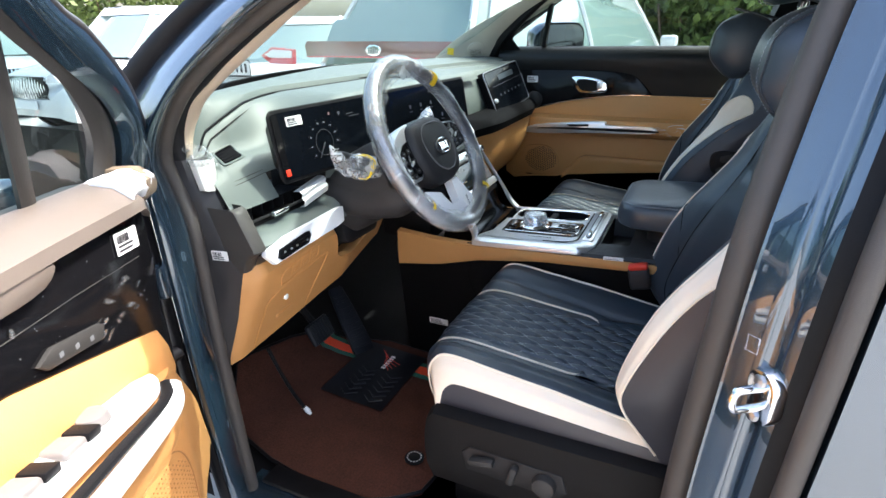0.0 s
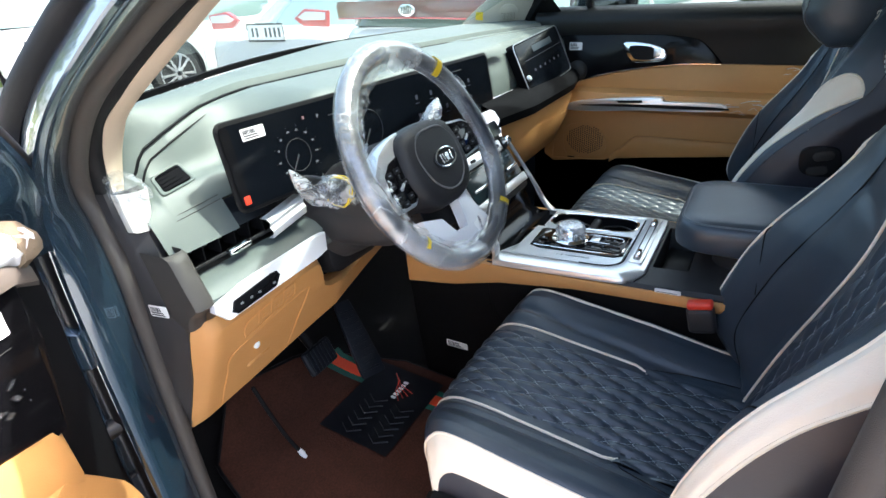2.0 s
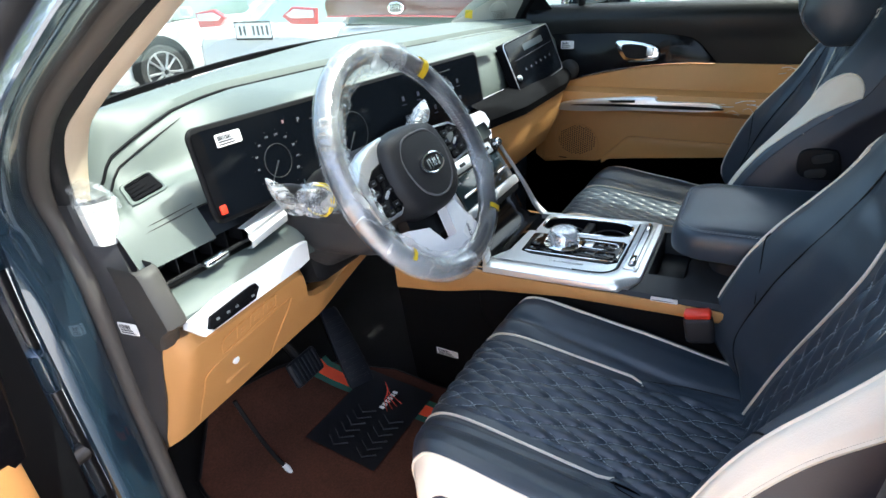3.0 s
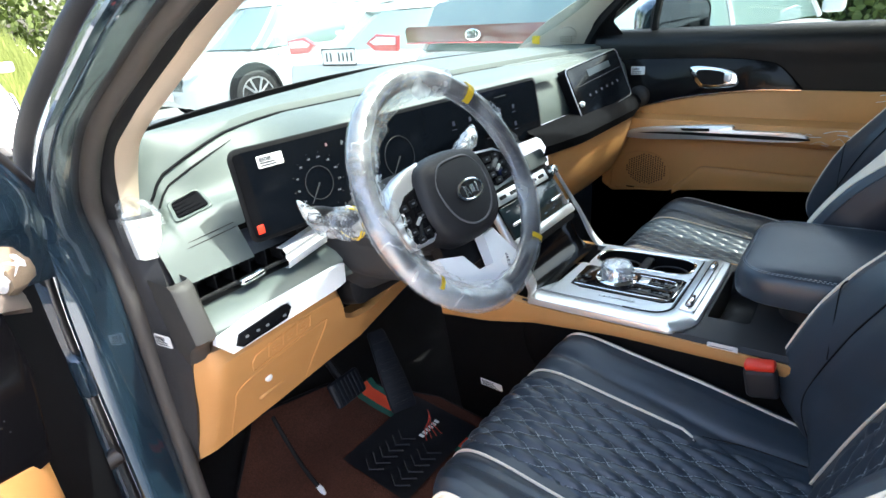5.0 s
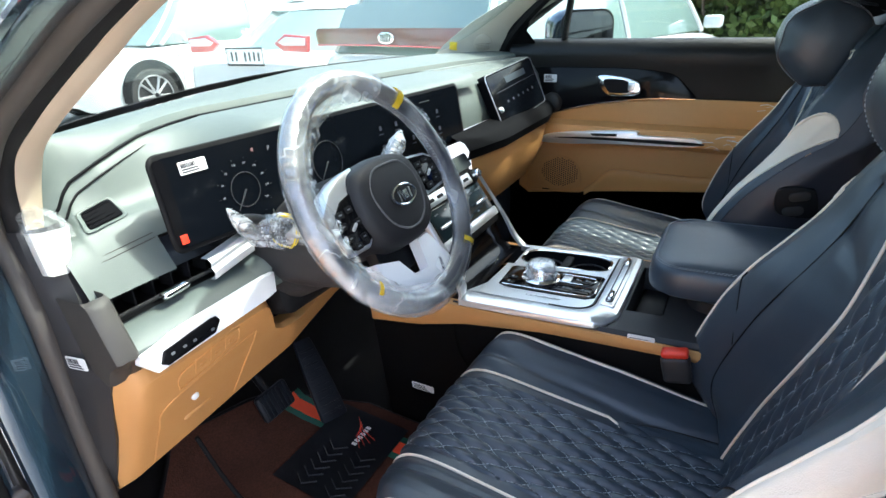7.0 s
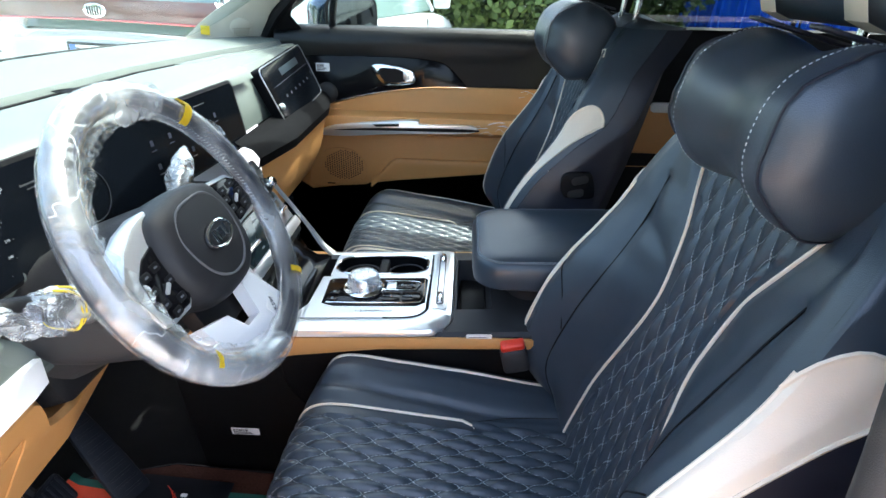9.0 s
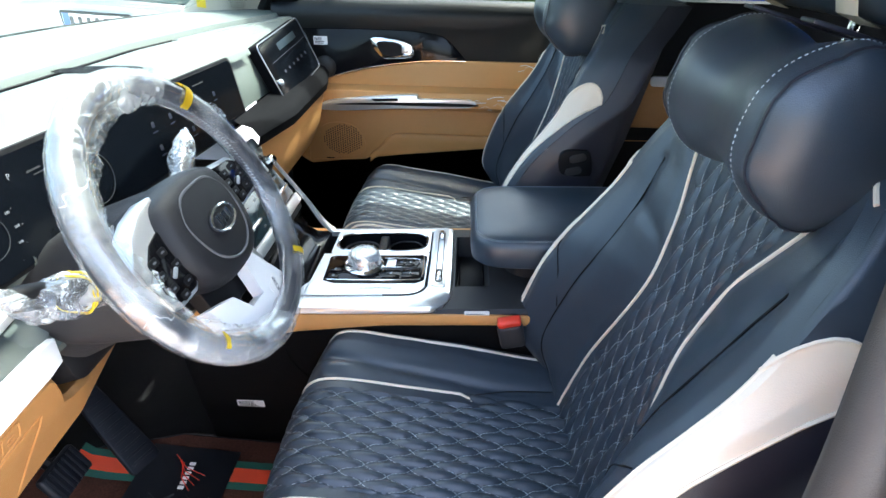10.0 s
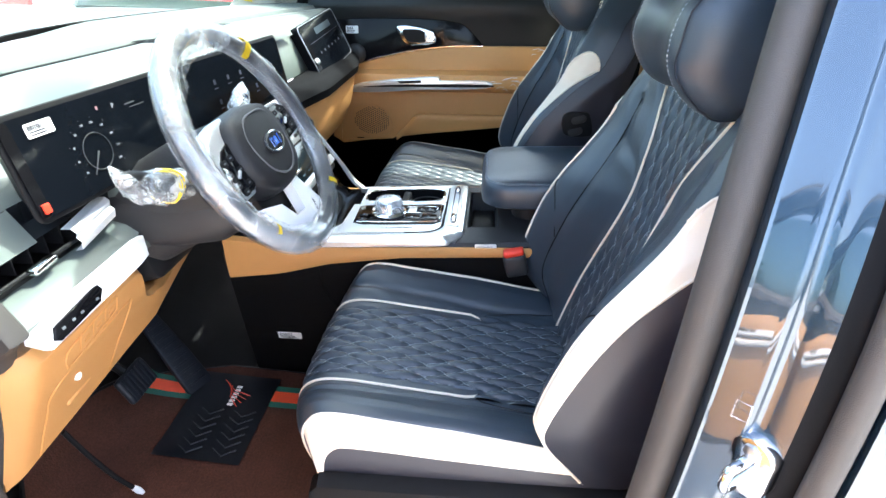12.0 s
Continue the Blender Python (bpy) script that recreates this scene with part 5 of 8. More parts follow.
em = part("emblem", plate([(.031 * math.cos(t), .0165 * math.sin(t)) for t in np.linspace(0, 2 * math.pi, 28, endpoint=False)], wh(.003, -.013, .0205), WX, WY, .004, .004, .0015), DARK, hub, "oval chrome emblem")
bm = bmesh.new()
tube(bm, [wh(.003 + .029 * math.cos(t), -.013 + .0148 * math.sin(t), .0205) for t in np.linspace(0, 2 * math.pi, 32, endpoint=False)], .0022, 6, closed=True)
part("emblem_ring", bm, CHROME, em)
for a, w, h, tilt in ((-.0135, .0035, .016, 0), (-.0065, .0035, .016, .5), (.003, .010, .013, 0), (.0145, .004, .016, -.3)):
    part("emblem_mark", plate(round_rect(w, h, .001, 2), wh(.003 + a, -.013, .0216), WX + WY * tilt * .4, WY - WX * tilt * .4, .001), CHROME, em)
PADS = {-1: [(-.076, .024), (-.102, .018), (-.122, .004), (-.129, -.030), (-.120, -.049), (-.086, -.051), (-.073, -.042), (-.078, -.004)],
        1: [(.082, .034), (.134, .029), (.152, .020), (.159, -.014), (.151, -.025), (.104, -.029), (.086, -.022), (.082, .008)]}
BRACKET = {-1: [(-.046, .056), (-.080, .050), (-.112, .036), (-.140, .010), (-.138, -.020), (-.130, -.050), (-.118, -.056), (-.084, -.057), (-.068, -.046), (-.072, .0), (-.068, .030)],
           1: [(.070, .040), (.100, .037), (.142, .033), (.158, .022), (.166, -.014), (.156, -.030), (.104, -.034), (.078, -.028), (.078, .0)]}
for sg in (1, -1):
    order = (lambda q: q[::-1]) if sg > 0 else (lambda q: q)
    sp = part("side_spoke", plate(order(BRACKET[sg]), wh(0, 0, -.006), WX, WY, .030, .006, .005), SATIN, wheel, "satin silver spoke")
    pad = part("switch_pad", plate(order(PADS[sg]), wh(0, 0, -.003), WX, WY, .008, .003, .002), PIANO, sp, "gloss black switch pad")
    cx_, cy_ = (-.102, -.018) if sg < 0 else (.121, .002)
    wide = 1 if sg < 0 else 1.35
    for a, b in ((-.014, .020), (.006, .022), (-.018, .004), (.012, .002), (-.016, -.014), (.010, -.020), (-.008, -.028)):
        key = part("switch_key", plate(round_rect(.015 * wide, .0095, .002, 2, cx_ + a * wide, cy_ + b * (1 if sg < 0 else .8)), wh(0, 0, -.0018), WX, WY, .002, .0008, .0006), BLACK, pad)
        part("switch_mark", plate(round_rect(.0058, .0022, .0006, 2, cx_ + a * wide, cy_ + b * (1 if sg < 0 else .8)), wh(0, 0, -.0012), WX, WY, .0005), LITDIM, pad)
    part("rocker", boxed(wh(cx_, cy_ - .003, -.001), (.015, .005, .004), axes(WX * .85 + WY * .5, WY), .0018), SATIN, pad)
    part("spoke_root", boxed(wh(sg * .135, -.006, -.026), (.05, .05, .02), axes(WX, WY), .006), BLACK, wheel)
# lower spoke: white film over a fork
u_ = [(-.098, -.080), (-.052, -.094), (-.032, -.127), (.008, -.131), (.014, -.084), (.044, -.082), (.074, -.138), (.070, -.152), (.044, -.162), (-.036, -.154), (-.090, -.116)]
fork = part("lower_spoke", plate(u_[::-1], wh(0, 0, -.004), WX, WY, .020, .003, .003), WHITEFILM, wheel, "lower spoke under white film")
lbl = part("film_label", plate(round_rect(.030, .020, .003, 3), wh(.040, -.138, -.003), WX * .9 + WY * .35, WY * .9 - WX * .35, .001), PAPER, fork)
words("K59F", .010, wh(.040, -.138, -.0024), WX * .35 + WY, WY * .35 - WX, INK, "lettering", lbl)
part("fork_bridge", plate([(-.060, -.070), (-.060, -.12), (.06, -.12), (.06, -.070)], wh(0, 0, -.030), WX, WY, .02, .004, .004), BLACK, wheel)
# clear wrapping and its yellow tapes
rings = []
for k in range(520):
    t = 2 * math.pi * k / 520
    c_, s_ = math.cos(t), math.sin(t)
    ring = []
    loose = .005 + .005 * max(0, math.cos(t - radians(150))) + .005 * noise.noise(V(c_ * 7, s_ * 7, 2))
    for j in range(20):
        s = 2 * math.pi * j / 20
        inner = max(0, -math.cos(s)) ** 1.5
        q = .0180 + .0006 * noise.noise(V(c_ * 20, s_ * 20, math.cos(s) * 2)) + inner * (loose + .0007 * noise.noise(V(c_ * 16, s_ * 16, math.sin(s) * 2)))
        fold = math.sin(46 * t + 2.2 * s + 5 * noise.noise(V(c_ * 5, s_ * 5, 7)))
        crease = (1 - abs(fold)) ** 4 * (.5 + noise.noise(V(c_ * 9, s_ * 9, math.cos(s) + 11)))
        q += .0009 * max(0, crease)
        w = .0180 * (1 - .45 * inner) + .0004 * inner * noise.noise(V(c_ * 24, s_ * 24, math.sin(s) * 2))
        ring.append(wh((RIM + q * math.cos(s)) * c_, (RIM + q * math.cos(s)) * s_, w * math.sin(s)))
    rings.append(ring)
bm = bmesh.new()
loft(bm, rings, True, False, True)
fm = solo("wheel_film", bm, WHEELFILM, "crinkled clear plastic film wrapped round the steering wheel rim", "plastic film", sharp=70)
# a second loose layer over the left half, gathered towards the spokes
rings = []
for k in range(300):
    t = radians(62 + 205 * k / 299)
    c_, s_ = math.cos(t), math.sin(t)
    end_ = math.sin(math.pi * k / 299) ** .35
    reach = end_ * (.020 + .008 * noise.noise(V(c_ * 4, s_ * 4, 5)) + .0015 * noise.noise(V(c_ * 12, s_ * 12, 9)) + .012 * math.exp(-((t - radians(185)) / .32) ** 2))
    ring = []
    for j in range(17):
        f = j / 16
        fold = .0011 * math.sin(38 * t + 5 * f + 6 * noise.noise(V(c_ * 5, s_ * 5, f * 2))) + .0008 * noise.noise(V(c_ * 22, s_ * 22, f * 4))
        if f < .55:
            a_ = radians(8 + 140 * f / .55)
            ring.append(wh((RIM + (.0196 + fold * .5) * math.cos(a_)) * c_, (RIM + (.0196 + fold * .5) * math.cos(a_)) * s_, (.0196 + fold * .5) * math.sin(a_)))
        else:
            g_in = (f - .55) / .45
            r_in = RIM - .0166 - reach * g_in
            ring.append(wh(r_in * c_, r_in * s_, .0104 - .010 * g_in + fold * (1 + g_in)))
    rings.append(ring)
bm = bmesh.new()
loft(bm, rings)
part("film_layer", bm, LAYERFILM, fm, "milky second layer of loose film", 70)
for t, out_, ln, seed in ((28, .014, .05, 1), (8, .012, .04, 2), (62, .010, .03, 3), (-20, .010, .05, 4)):
    # loose pointed flaps of film standing off the rim
    t = radians(t)
    rng = random.Random(seed)
    bm = bmesh.new()
    rows = []
    for k in range(9):
        a = t + (k / 8 - .5) * ln / RIM
        h = out_ * math.sin(math.pi * k / 8) ** 1.5 * rng.uniform(.7, 1.1)
        rows.append([wh((RIM + .0165 + h * f) * math.cos(a), (RIM + .0165 + h * f) * math.sin(a), .004 + .006 * f + rng.uniform(-.0012, .0012)) for f in (0, .35, .7, 1)])
    loft(bm, rows)
    bmesh.ops.solidify(bm, geom=bm.faces[:], thickness=.0003)
    part("film_flap", bm, FILM, fm)
for t, w, s0, s1 in ((48, .013, 20, 165), (-50, .010, 60, 130), (-141, .006, 70, 140)):
    t = radians(t)
    rng = random.Random(int(t * 50))
    rings = []
    for k in range(6):
        tt = t + (k / 5 - .5) * w / RIM
        rings.append([wh((RIM + .0195 * math.cos(s)) * math.cos(tt + rng.uniform(-.006, .006)), (RIM + .0195 * math.cos(s)) * math.sin(tt), .0198 * math.sin(s) + rng.uniform(0, .0012)) for s in np.linspace(radians(s0), radians(s1), 12)])
    bm = bmesh.new()
    loft(bm, rings)
    bmesh.ops.solidify(bm, geom=bm.faces[:], thickness=.0006)
    part("yellow_tape", bm, YELLOW, fm, "yellow adhesive tape")
# column and stalks
col = thing("steering_column", "charcoal steering column cowl with two stalks", "steering column", (-.388, .15, 1.0))
bm = bmesh.new()
rows = []
for c, w, h, dz in ((-.035, .072, .062, 0), (-.07, .080, .070, -.002), (-.13, .082, .078, -.004), (-.20, .080, .080, -.006), (-.27, .075, .08, -.008)):
    rows.append([wh(w * math.cos(t) * (abs(math.cos(t)) ** -.3 if abs(math.cos(t)) > .2 else 1), h * math.sin(t) + dz - .01, c) for t in np.linspace(0, 2 * math.pi, 28, endpoint=False)])
loft(bm, rows, True, True)
part("cowl", bm, SHIELD, col)
bm = bmesh.new()
loft(bm, [[V(-.388 + w * math.copysign(abs(math.cos(t)) ** .7, math.cos(t)), y + .035 * math.sin(t), z + h * math.copysign(abs(math.sin(t)) ** .8, math.sin(t))) for t in np.linspace(0, 2 * math.pi, 32, endpoint=False)] for y, z, w, h in ((.070, .995, .066, .030), (.085, .990, .076, .042), (.12, .976, .082, .052), (.18, .968, .084, .054), (.26, .960, .082, .054))], True, True)
part("lower_cowl", bm, SHIELD, col)
bm = bmesh.new()
loft(bm, [[V(-.388 + a, y + b * .2, z + b) for a, b in round_rect(w, h, .02, 4)] for y, z, w, h in ((.205, .888, .11, .045), (.212, .886, .135, .060), (.24, .884, .150, .068), (.29, .884, .150, .07))], True, True)
part("column_shroud", bm, DARK, col)
part("key_barrel", turned((-.462, .075, 1.015), (-.466, .058, 1.022), [(0, .016), (.6, .016), (.7, .011), (1, .011)], 20), DARK, col)
bm = bmesh.new()
tube(bm, spline([(-.44, .075, 1.045), (-.50, .092, 1.052), (-.555, .11, 1.075), (-.585, .118, 1.088)], 4), [.010, .010, .010, .011, .011, .012, .012, .013, .013, .014, .014, .013, .012], 10)
stalk = part("stalk", bm, DARK, col)
bm = bmesh.new()
tube(bm, spline([(-.33, .085, 1.06), (-.27, .105, 1.075), (-.215, .125, 1.09), (-.19, .13, 1.10)], 4), [.010] * 6 + [.013] * 7, 10)
part("stalk", bm, DARK, col)


def wrap(name, pts, radii, label):
    """A bag of crumpled film pulled over a stalk."""
    bm = bmesh.new()
    path = spline(pts, 5)
    fr_ = frames_along(path)
    rings = []
    for i, (p, (t, u, w)) in enumerate(zip(path, fr_)):
        r = lin(i / (len(path) - 1), np.linspace(0, 1, len(radii)), radii)
        ring = []
        for k in range(22):
            s = 2 * math.pi * k / 22
            q = r * (1 + .28 * noise.noise(V(i * .55, math.cos(s) * 2.2, math.sin(s) * 2.2 + p.x * 30)))
            ring.append(p + u * q * math.cos(s) + w * q * math.sin(s))
        rings.append(ring)
    loft(bm, rings, True, True)
    return solo(name, bm, BAGFILM, label, "plastic film")


bag = wrap("stalk_film", [(-.495, .090, 1.050), (-.535, .103, 1.061), (-.565, .112, 1.070), (-.588, .116, 1.090), (-.605, .117, 1.114)], (.019, .0235, .0205, .011, .0012), "crumpled clear film bag over the indicator stalk")
wrap("stalk_film", [(-.27, .105, 1.075), (-.225, .122, 1.092), (-.195, .128, 1.105), (-.175, .132, 1.125)], (.012, .018, .016, .003), "crumpled clear film bag over the wiper stalk")
rng = random.Random(44)
for off, a0, a1 in ((0, 20, 250), (.007, 60, 210), (-.006, 150, 330)):
    bm = bmesh.new()
    tube(bm, [V(-.528 + off + .003 * math.sin(3 * t) + rng.uniform(-.0008, .0008), .101 + .0225 * math.cos(t), 1.059 + .0235 * math.sin(t)) for t in np.linspace(radians(a0), radians(a1), 22)], [.0004 + .0011 * math.sin(math.pi * k / 21) for k in range(22)], 5)
    part("yellow_strand", bm, YELLOW, bag, "thin yellow tape strand")



# ---------- centre console ----------
con = thing("center_console", "black center console with satin frame and tan side strips", "console", (0, -.2, .6))
DECK = .806
dx_ = V(1, 0, 0)


def dk(x, y, lift=0.0):
    """A place on the console deck, which falls a little to the front."""
    return V(x, y, DECK + .05 * (-y - .14) + lift)


dy_ = V(0, 1, -.05).normalized()
# side walls and strips
for sg, x0, foot in ((-1, -.180, -.124), (1, .146, .110)):
    bm = bmesh.new()
    rows = []
    for y in np.linspace(.24, -.62, 24):
        zt = lin(y, (-.62, -.3, 0, .24), (.782, .776, .768, .760))
        rows.append([V(foot, y, .38), V(foot + sg * .020, y, .50), V(x0 - sg * .014, y, .66), V(x0 + sg * .001, y, zt)])
    loft(bm, rows)
    bmesh.ops.solidify(bm, geom=bm.faces[:], thickness=.012)
    part("side_wall", bm, DARK, con)
    bm = bmesh.new()
    rows = []
    for y in np.linspace(.23, -.62, 34):
        zt = lin(y, (-.62, -.36, -.16, 0, .12, .23), (.806, .803, .796, .788, .790, .800))
        h = lin(y, (-.62, -.4, -.16, 0, .1, .23), (.022, .024, .028, .042, .07, .10))
        xo = x0 + sg * .008
        rows.append([V(x0 - sg * .012, y, zt - h - .004), V(xo - sg * .002, y, zt - h), V(xo, y, zt - h + .004), V(xo + sg * .002, y, zt - h / 2), V(xo, y, zt - .003), V(x0 - sg * .010, y, zt)])
    loft(bm, rows)
    part("tan_strip", bm, TAN, con, "tan leather side strip")
bm = bmesh.new()
tube(bm, spline([(-.1765, .03, .735), (-.171, .02, .66), (-.158, -.03, .59), (-.156, -.12, .575), (-.156, -.3, .575)], 5), .0018, 5)
part("wall_seam", bm, BLACK, con)
label_bars("paper_label", (-.152, .130, .520), (0, -1, 0), (-.14, 0, 1), .058, .020, con)
# deck body with the open bin behind the shift panel
bm = bmesh.new()
rows = []
for y in (.03, -.1, -.272, -.275, -.294, -.298, -.33, -.356, -.360, -.45, -.62):
    z = dk(0, y).z - .007
    d1 = .08 if y > -.273 else 0
    d2 = max(d1, .06 if -.357 < y < -.297 else 0)
    rows.append([V(-.182, y, z - .030), V(-.184, y, z - .008), V(-.178, y, z - .001), V(-.165, y, z - d1), V(-.106, y, z - d1), V(-.100, y, z - d2), V(.088, y, z - d2), V(.094, y, z - d1), V(.118, y, z - d1), V(.132, y, z - .001), V(.138, y, z - .010), V(.138, y, z - .030)])
loft(bm, rows)
part("deck", bm, SHIELD, con)
part("bin_liner", boxed(dk(-.006, -.327, -.055), (.176, .050, .008), None, .003), BLACK, con)
label_bars("paper_label", (-.1862, -.335, .803), (0, -1, .05), (0, .05, 1), .045, .010, con, lines=1, code=False)
# satin frame: a U round the shift panel, chamfered on its outer side
outer = spline([(-.186, .014, 0), (-.187, -.10, 0), (-.186, -.225, 0), (-.178, -.262, 0), (-.150, -.284, 0), (-.10, -.288, 0), (.10, -.288, 0), (.122, -.280, 0), (.129, -.255, 0), (.129, -.12, 0), (.128, -.010, 0)], 5)
inner = spline([(-.152, .014, 0), (-.152, -.08, 0), (-.152, -.195, 0), (-.146, -.222, 0), (-.128, -.238, 0), (-.09, -.242, 0), (.085, -.242, 0), (.098, -.240, 0), (.104, -.230, 0), (.105, -.12, 0), (.105, -.010, 0)], 5)
bm = bmesh.new()
loft(bm, [[dk(o.x, o.y, -.012), dk(o.x, o.y, -.004), dk(o.x * .93 + i.x * .07, o.y * .93 + i.y * .07, .0), dk(o.x * .55 + i.x * .45, o.y * .55 + i.y * .45, .0035), dk(i.x * .94 + o.x * .06, i.y * .94 + o.y * .06, .0045), dk(i.x, i.y, .0036), dk(i.x, i.y, -.008)] for o, i in zip(outer, inner)])
part("satin_frame", bm, SATIN, con, "satin silver frame")
bm = bmesh.new()
slab(bm, [(-.148, .012), (-.148, -.20), (-.140, -.224), (-.122, -.236), (.006, -.2385), (.006, -.016), (-.10, -.012)], dk(0, 0, .0035), dx_, dy_, .010)
CUP = V(.0555, -.134, 0)


def cup_at(t, k):
    """Directions round the cup opening: k 0 its rim, 1 the panel's edge."""
    c, s = math.cos(t), math.sin(t)
    r0 = ((abs(c) / .041) ** 3.4 + (abs(s) / .097) ** 3.4) ** (-1 / 3.4)
    r1 = min(.0495 / max(abs(c), 1e-6), .1045 / max(abs(s), 1e-6))
    r = r0 + (r1 - r0) * k
    return CUP.x + c * r, CUP.y + s * r


loft(bm, [[dk(*cup_at(t, k), .0035) for k in (0, 1)] for t in np.linspace(0, 2 * math.pi, 96, endpoint=False)], False, False, True)
part("shift_panel", bm, SATIN, con)
# gloss insert with the dial and keys
gi = part("gloss_insert", plate([(-.098, -.036), (-.108, -.060), (-.110, -.218), (-.098, -.235), (-.012, -.235), (-.006, -.228), (-.006, -.040), (-.012, -.033)], dk(0, 0, .0060), dx_, dy_, .006, .003, .002), PIANO, con, "gloss black shift insert")
kc = dk(-.046, -.110, .005)
kb = part("shift_dial", turned(kc, kc + V(0, .0, .032), [(0, .037), (.10, .0375), (.18, .0335), (.26, .0315), (.72, .0295), (.86, .0275), (.95, .0255), (1, .023)], 44), CHROME, con, "knurled chrome shift dial under clear film")
bm = bmesh.new()
for k in range(44):
    t = 2 * math.pi * k / 44
    box(bm, kc + V(.0306 * math.cos(t), .0306 * math.sin(t), .0165), (.0016, .0022, .013), Matrix.Rotation(t, 3, "Z"), .0006)
part("knurl", bm, CHROME, kb)
part("dial_cap", turned(kc + V(0, 0, .032), kc + V(0, 0, .0345), [(0, .023), (.6, .023), (1, .019)], 32), SATIN, kb)
bm = bmesh.new()
rng = random.Random(44)
loft(bm, [[kc + V(r * (1 + rng.uniform(-.02, .03)) * math.cos(t), r * (1 + rng.uniform(-.02, .03)) * math.sin(t), h + rng.uniform(-.0006, .0012)) for t in np.linspace(0, 2 * math.pi, 40, endpoint=False)] for r, h in ((.0335, .008), (.0330, .018), (.0312, .027), (.0265, .0345), (.018, .0368), (.004, .0372))], True, False)
part("dial_film", bm, FILM, kb, "clear film over the dial")
bm = bmesh.new()
tube(bm, [kc + V(.0385 * math.cos(t), .0385 * math.sin(t), .002) for t in np.linspace(0, 2 * math.pi, 44, endpoint=False)], .0016, 6, closed=True)
part("dial_ring", bm, CHROME, kb)
bm = bmesh.new()
tube(bm, spline([dk(-.100, -.045, .0070), dk(-.103, -.10, .0070), dk(-.103, -.205, .0070), dk(-.092, -.229, .0070), dk(-.03, -.2295, .0070), dk(-.012, -.2290, .0070)], 5), .0013, 6)
tube(bm, spline([dk(-.056, -.150, .0075), dk(-.058, -.205, .0075), dk(-.048, -.218, .0075), dk(-.026, -.216, .0075), dk(-.022, -.150, .0075)], 5), .0012, 6)
part("chrome_line", bm, CHROME, gi)
for x, y, w, l, mk in ((-.040, -.164, .026, .018, SATIN), (-.040, -.185, .026, .018, PIANO), (-.040, -.204, .026, .016, PIANO), (-.082, -.168, .030, .034, PIANO), (-.082, -.206, .030, .034, PIANO), (-.088, -.055, .012, .020, PIANO), (-.064, -.055, .012, .020, PIANO)):
    part("key", boxed(dk(x, y, .0072), (w, l, .003), None, .0012), mk, gi)
for x, y in ((-.082, -.168), (-.082, -.206), (-.040, -.185), (-.040, -.204), (-.088, -.055), (-.064, -.055)):
    part("key_mark", plate(round_rect(.0065, .0045, .0008, 2), dk(x, y, .0092), dx_, dy_, .0004), LITDIM, gi)
words("1 : 2 : P AUTO HOLD", .0075, dk(-.127, -.140, .0036), (0, -1, .05), (1, 0, 0), GREY, "lettering", con, .0006)
bm = bmesh.new()
tube(bm, spline([dk(-.150, -.16, .004), dk(-.150, -.196, .004), dk(-.144, -.222, .004), dk(-.126, -.2385, .004), dk(-.09, -.2405, .004), dk(.095, -.2405, .004)], 5), .0016, 6)
part("frame_gap", bm, BLACK, con)
# cup holders: recess, rims, divider
bm = bmesh.new()
loft(bm, [[dk(*cup_at(t, 0), l) for l in (.002, -.02, -.070)] for t in np.linspace(0, 2 * math.pi, 64, endpoint=False)], False, False, True)
cup = part("cup_well", bm, BLACK, con, "black cup holder well")
part("cup_floor", plate([cup_at(t, .02) for t in np.linspace(0, 2 * math.pi, 48, endpoint=False)], dk(0, 0, -.068), dx_, dy_, .004), BLACK, cup)
bm = bmesh.new()
tube(bm, [dk(*cup_at(t, .05), .0035) for t in np.linspace(0, 2 * math.pi, 80, endpoint=False)], .0026, 6, closed=True)
part("cup_rim", bm, CHROME, cup)
for y in (-.088, -.184):
    bm = bmesh.new()
    tube(bm, [dk(CUP.x + .036 * math.cos(t), y + .038 * math.sin(t), -.016) for t in np.linspace(0, 2 * math.pi, 36, endpoint=False)], .0024, 6, closed=True)
    part("cup_ring", bm, SHIELD, cup)
part("cup_divider", boxed(dk(CUP.x + .002, -.135, -.016), (.074, .020, .030), None, .005, 3), DARK, cup)
# slider strip at the back of the panel
part("slider_strip", plate(round_rect(.226, .027, .004, 3, 0, 0), dk(-.009, -.262, .0065), dx_, dy_, .003, .0015, .001), SATIN, con)
bm = bmesh.new()
tube(bm, [dk(-.009 + a, -.262 + b, .0068) for a, b in round_rect(.200, .012, .005, 3)], .0011, 5, closed=True)
part("slider_groove", bm, GREY, con)
for x in (-.088, .074):
    part("slider_key", boxed(dk(x, -.262, .0095), (.036, .009, .007), None, .0034, 3), CHROME, con)
# armrest on its box
bx = bmesh.new()
rows = []
for z, g in ((.79, .02), (.815, -.01), (.845, -.004), (.866, -.012)):
    rows.append([V(.016 + a * (1 + g), -.51 + b * (1 + g), z) for a, b in round_rect(.185, .24, .05)])
loft(bx, rows, True, True)
part("armrest_box", bx, SHIELD, con, "charcoal armrest box")
arm = thing("armrest", "padded navy leather armrest lid with pale stitching", "armrest", (.016, -.5, .87))
bm = bmesh.new()
rows = []
AR = round_rect(.270, .35, .055, 8)
for z, g in ((.860, -.05), (.864, -.01), (.878, .006), (.892, .007), (.903, -.006), (.911, -.035), (.9155, -.085), (.919, -.2), (.921, -.5), (.9215, -.92)):
    rows.append([V(.016 + a * (1 + g), -.497 + b * (1 + g * .85), z - .004 + .010 * (.17 - b) / .34 * (z > .875)) for a, b in AR])
loft(bm, rows, True, True)
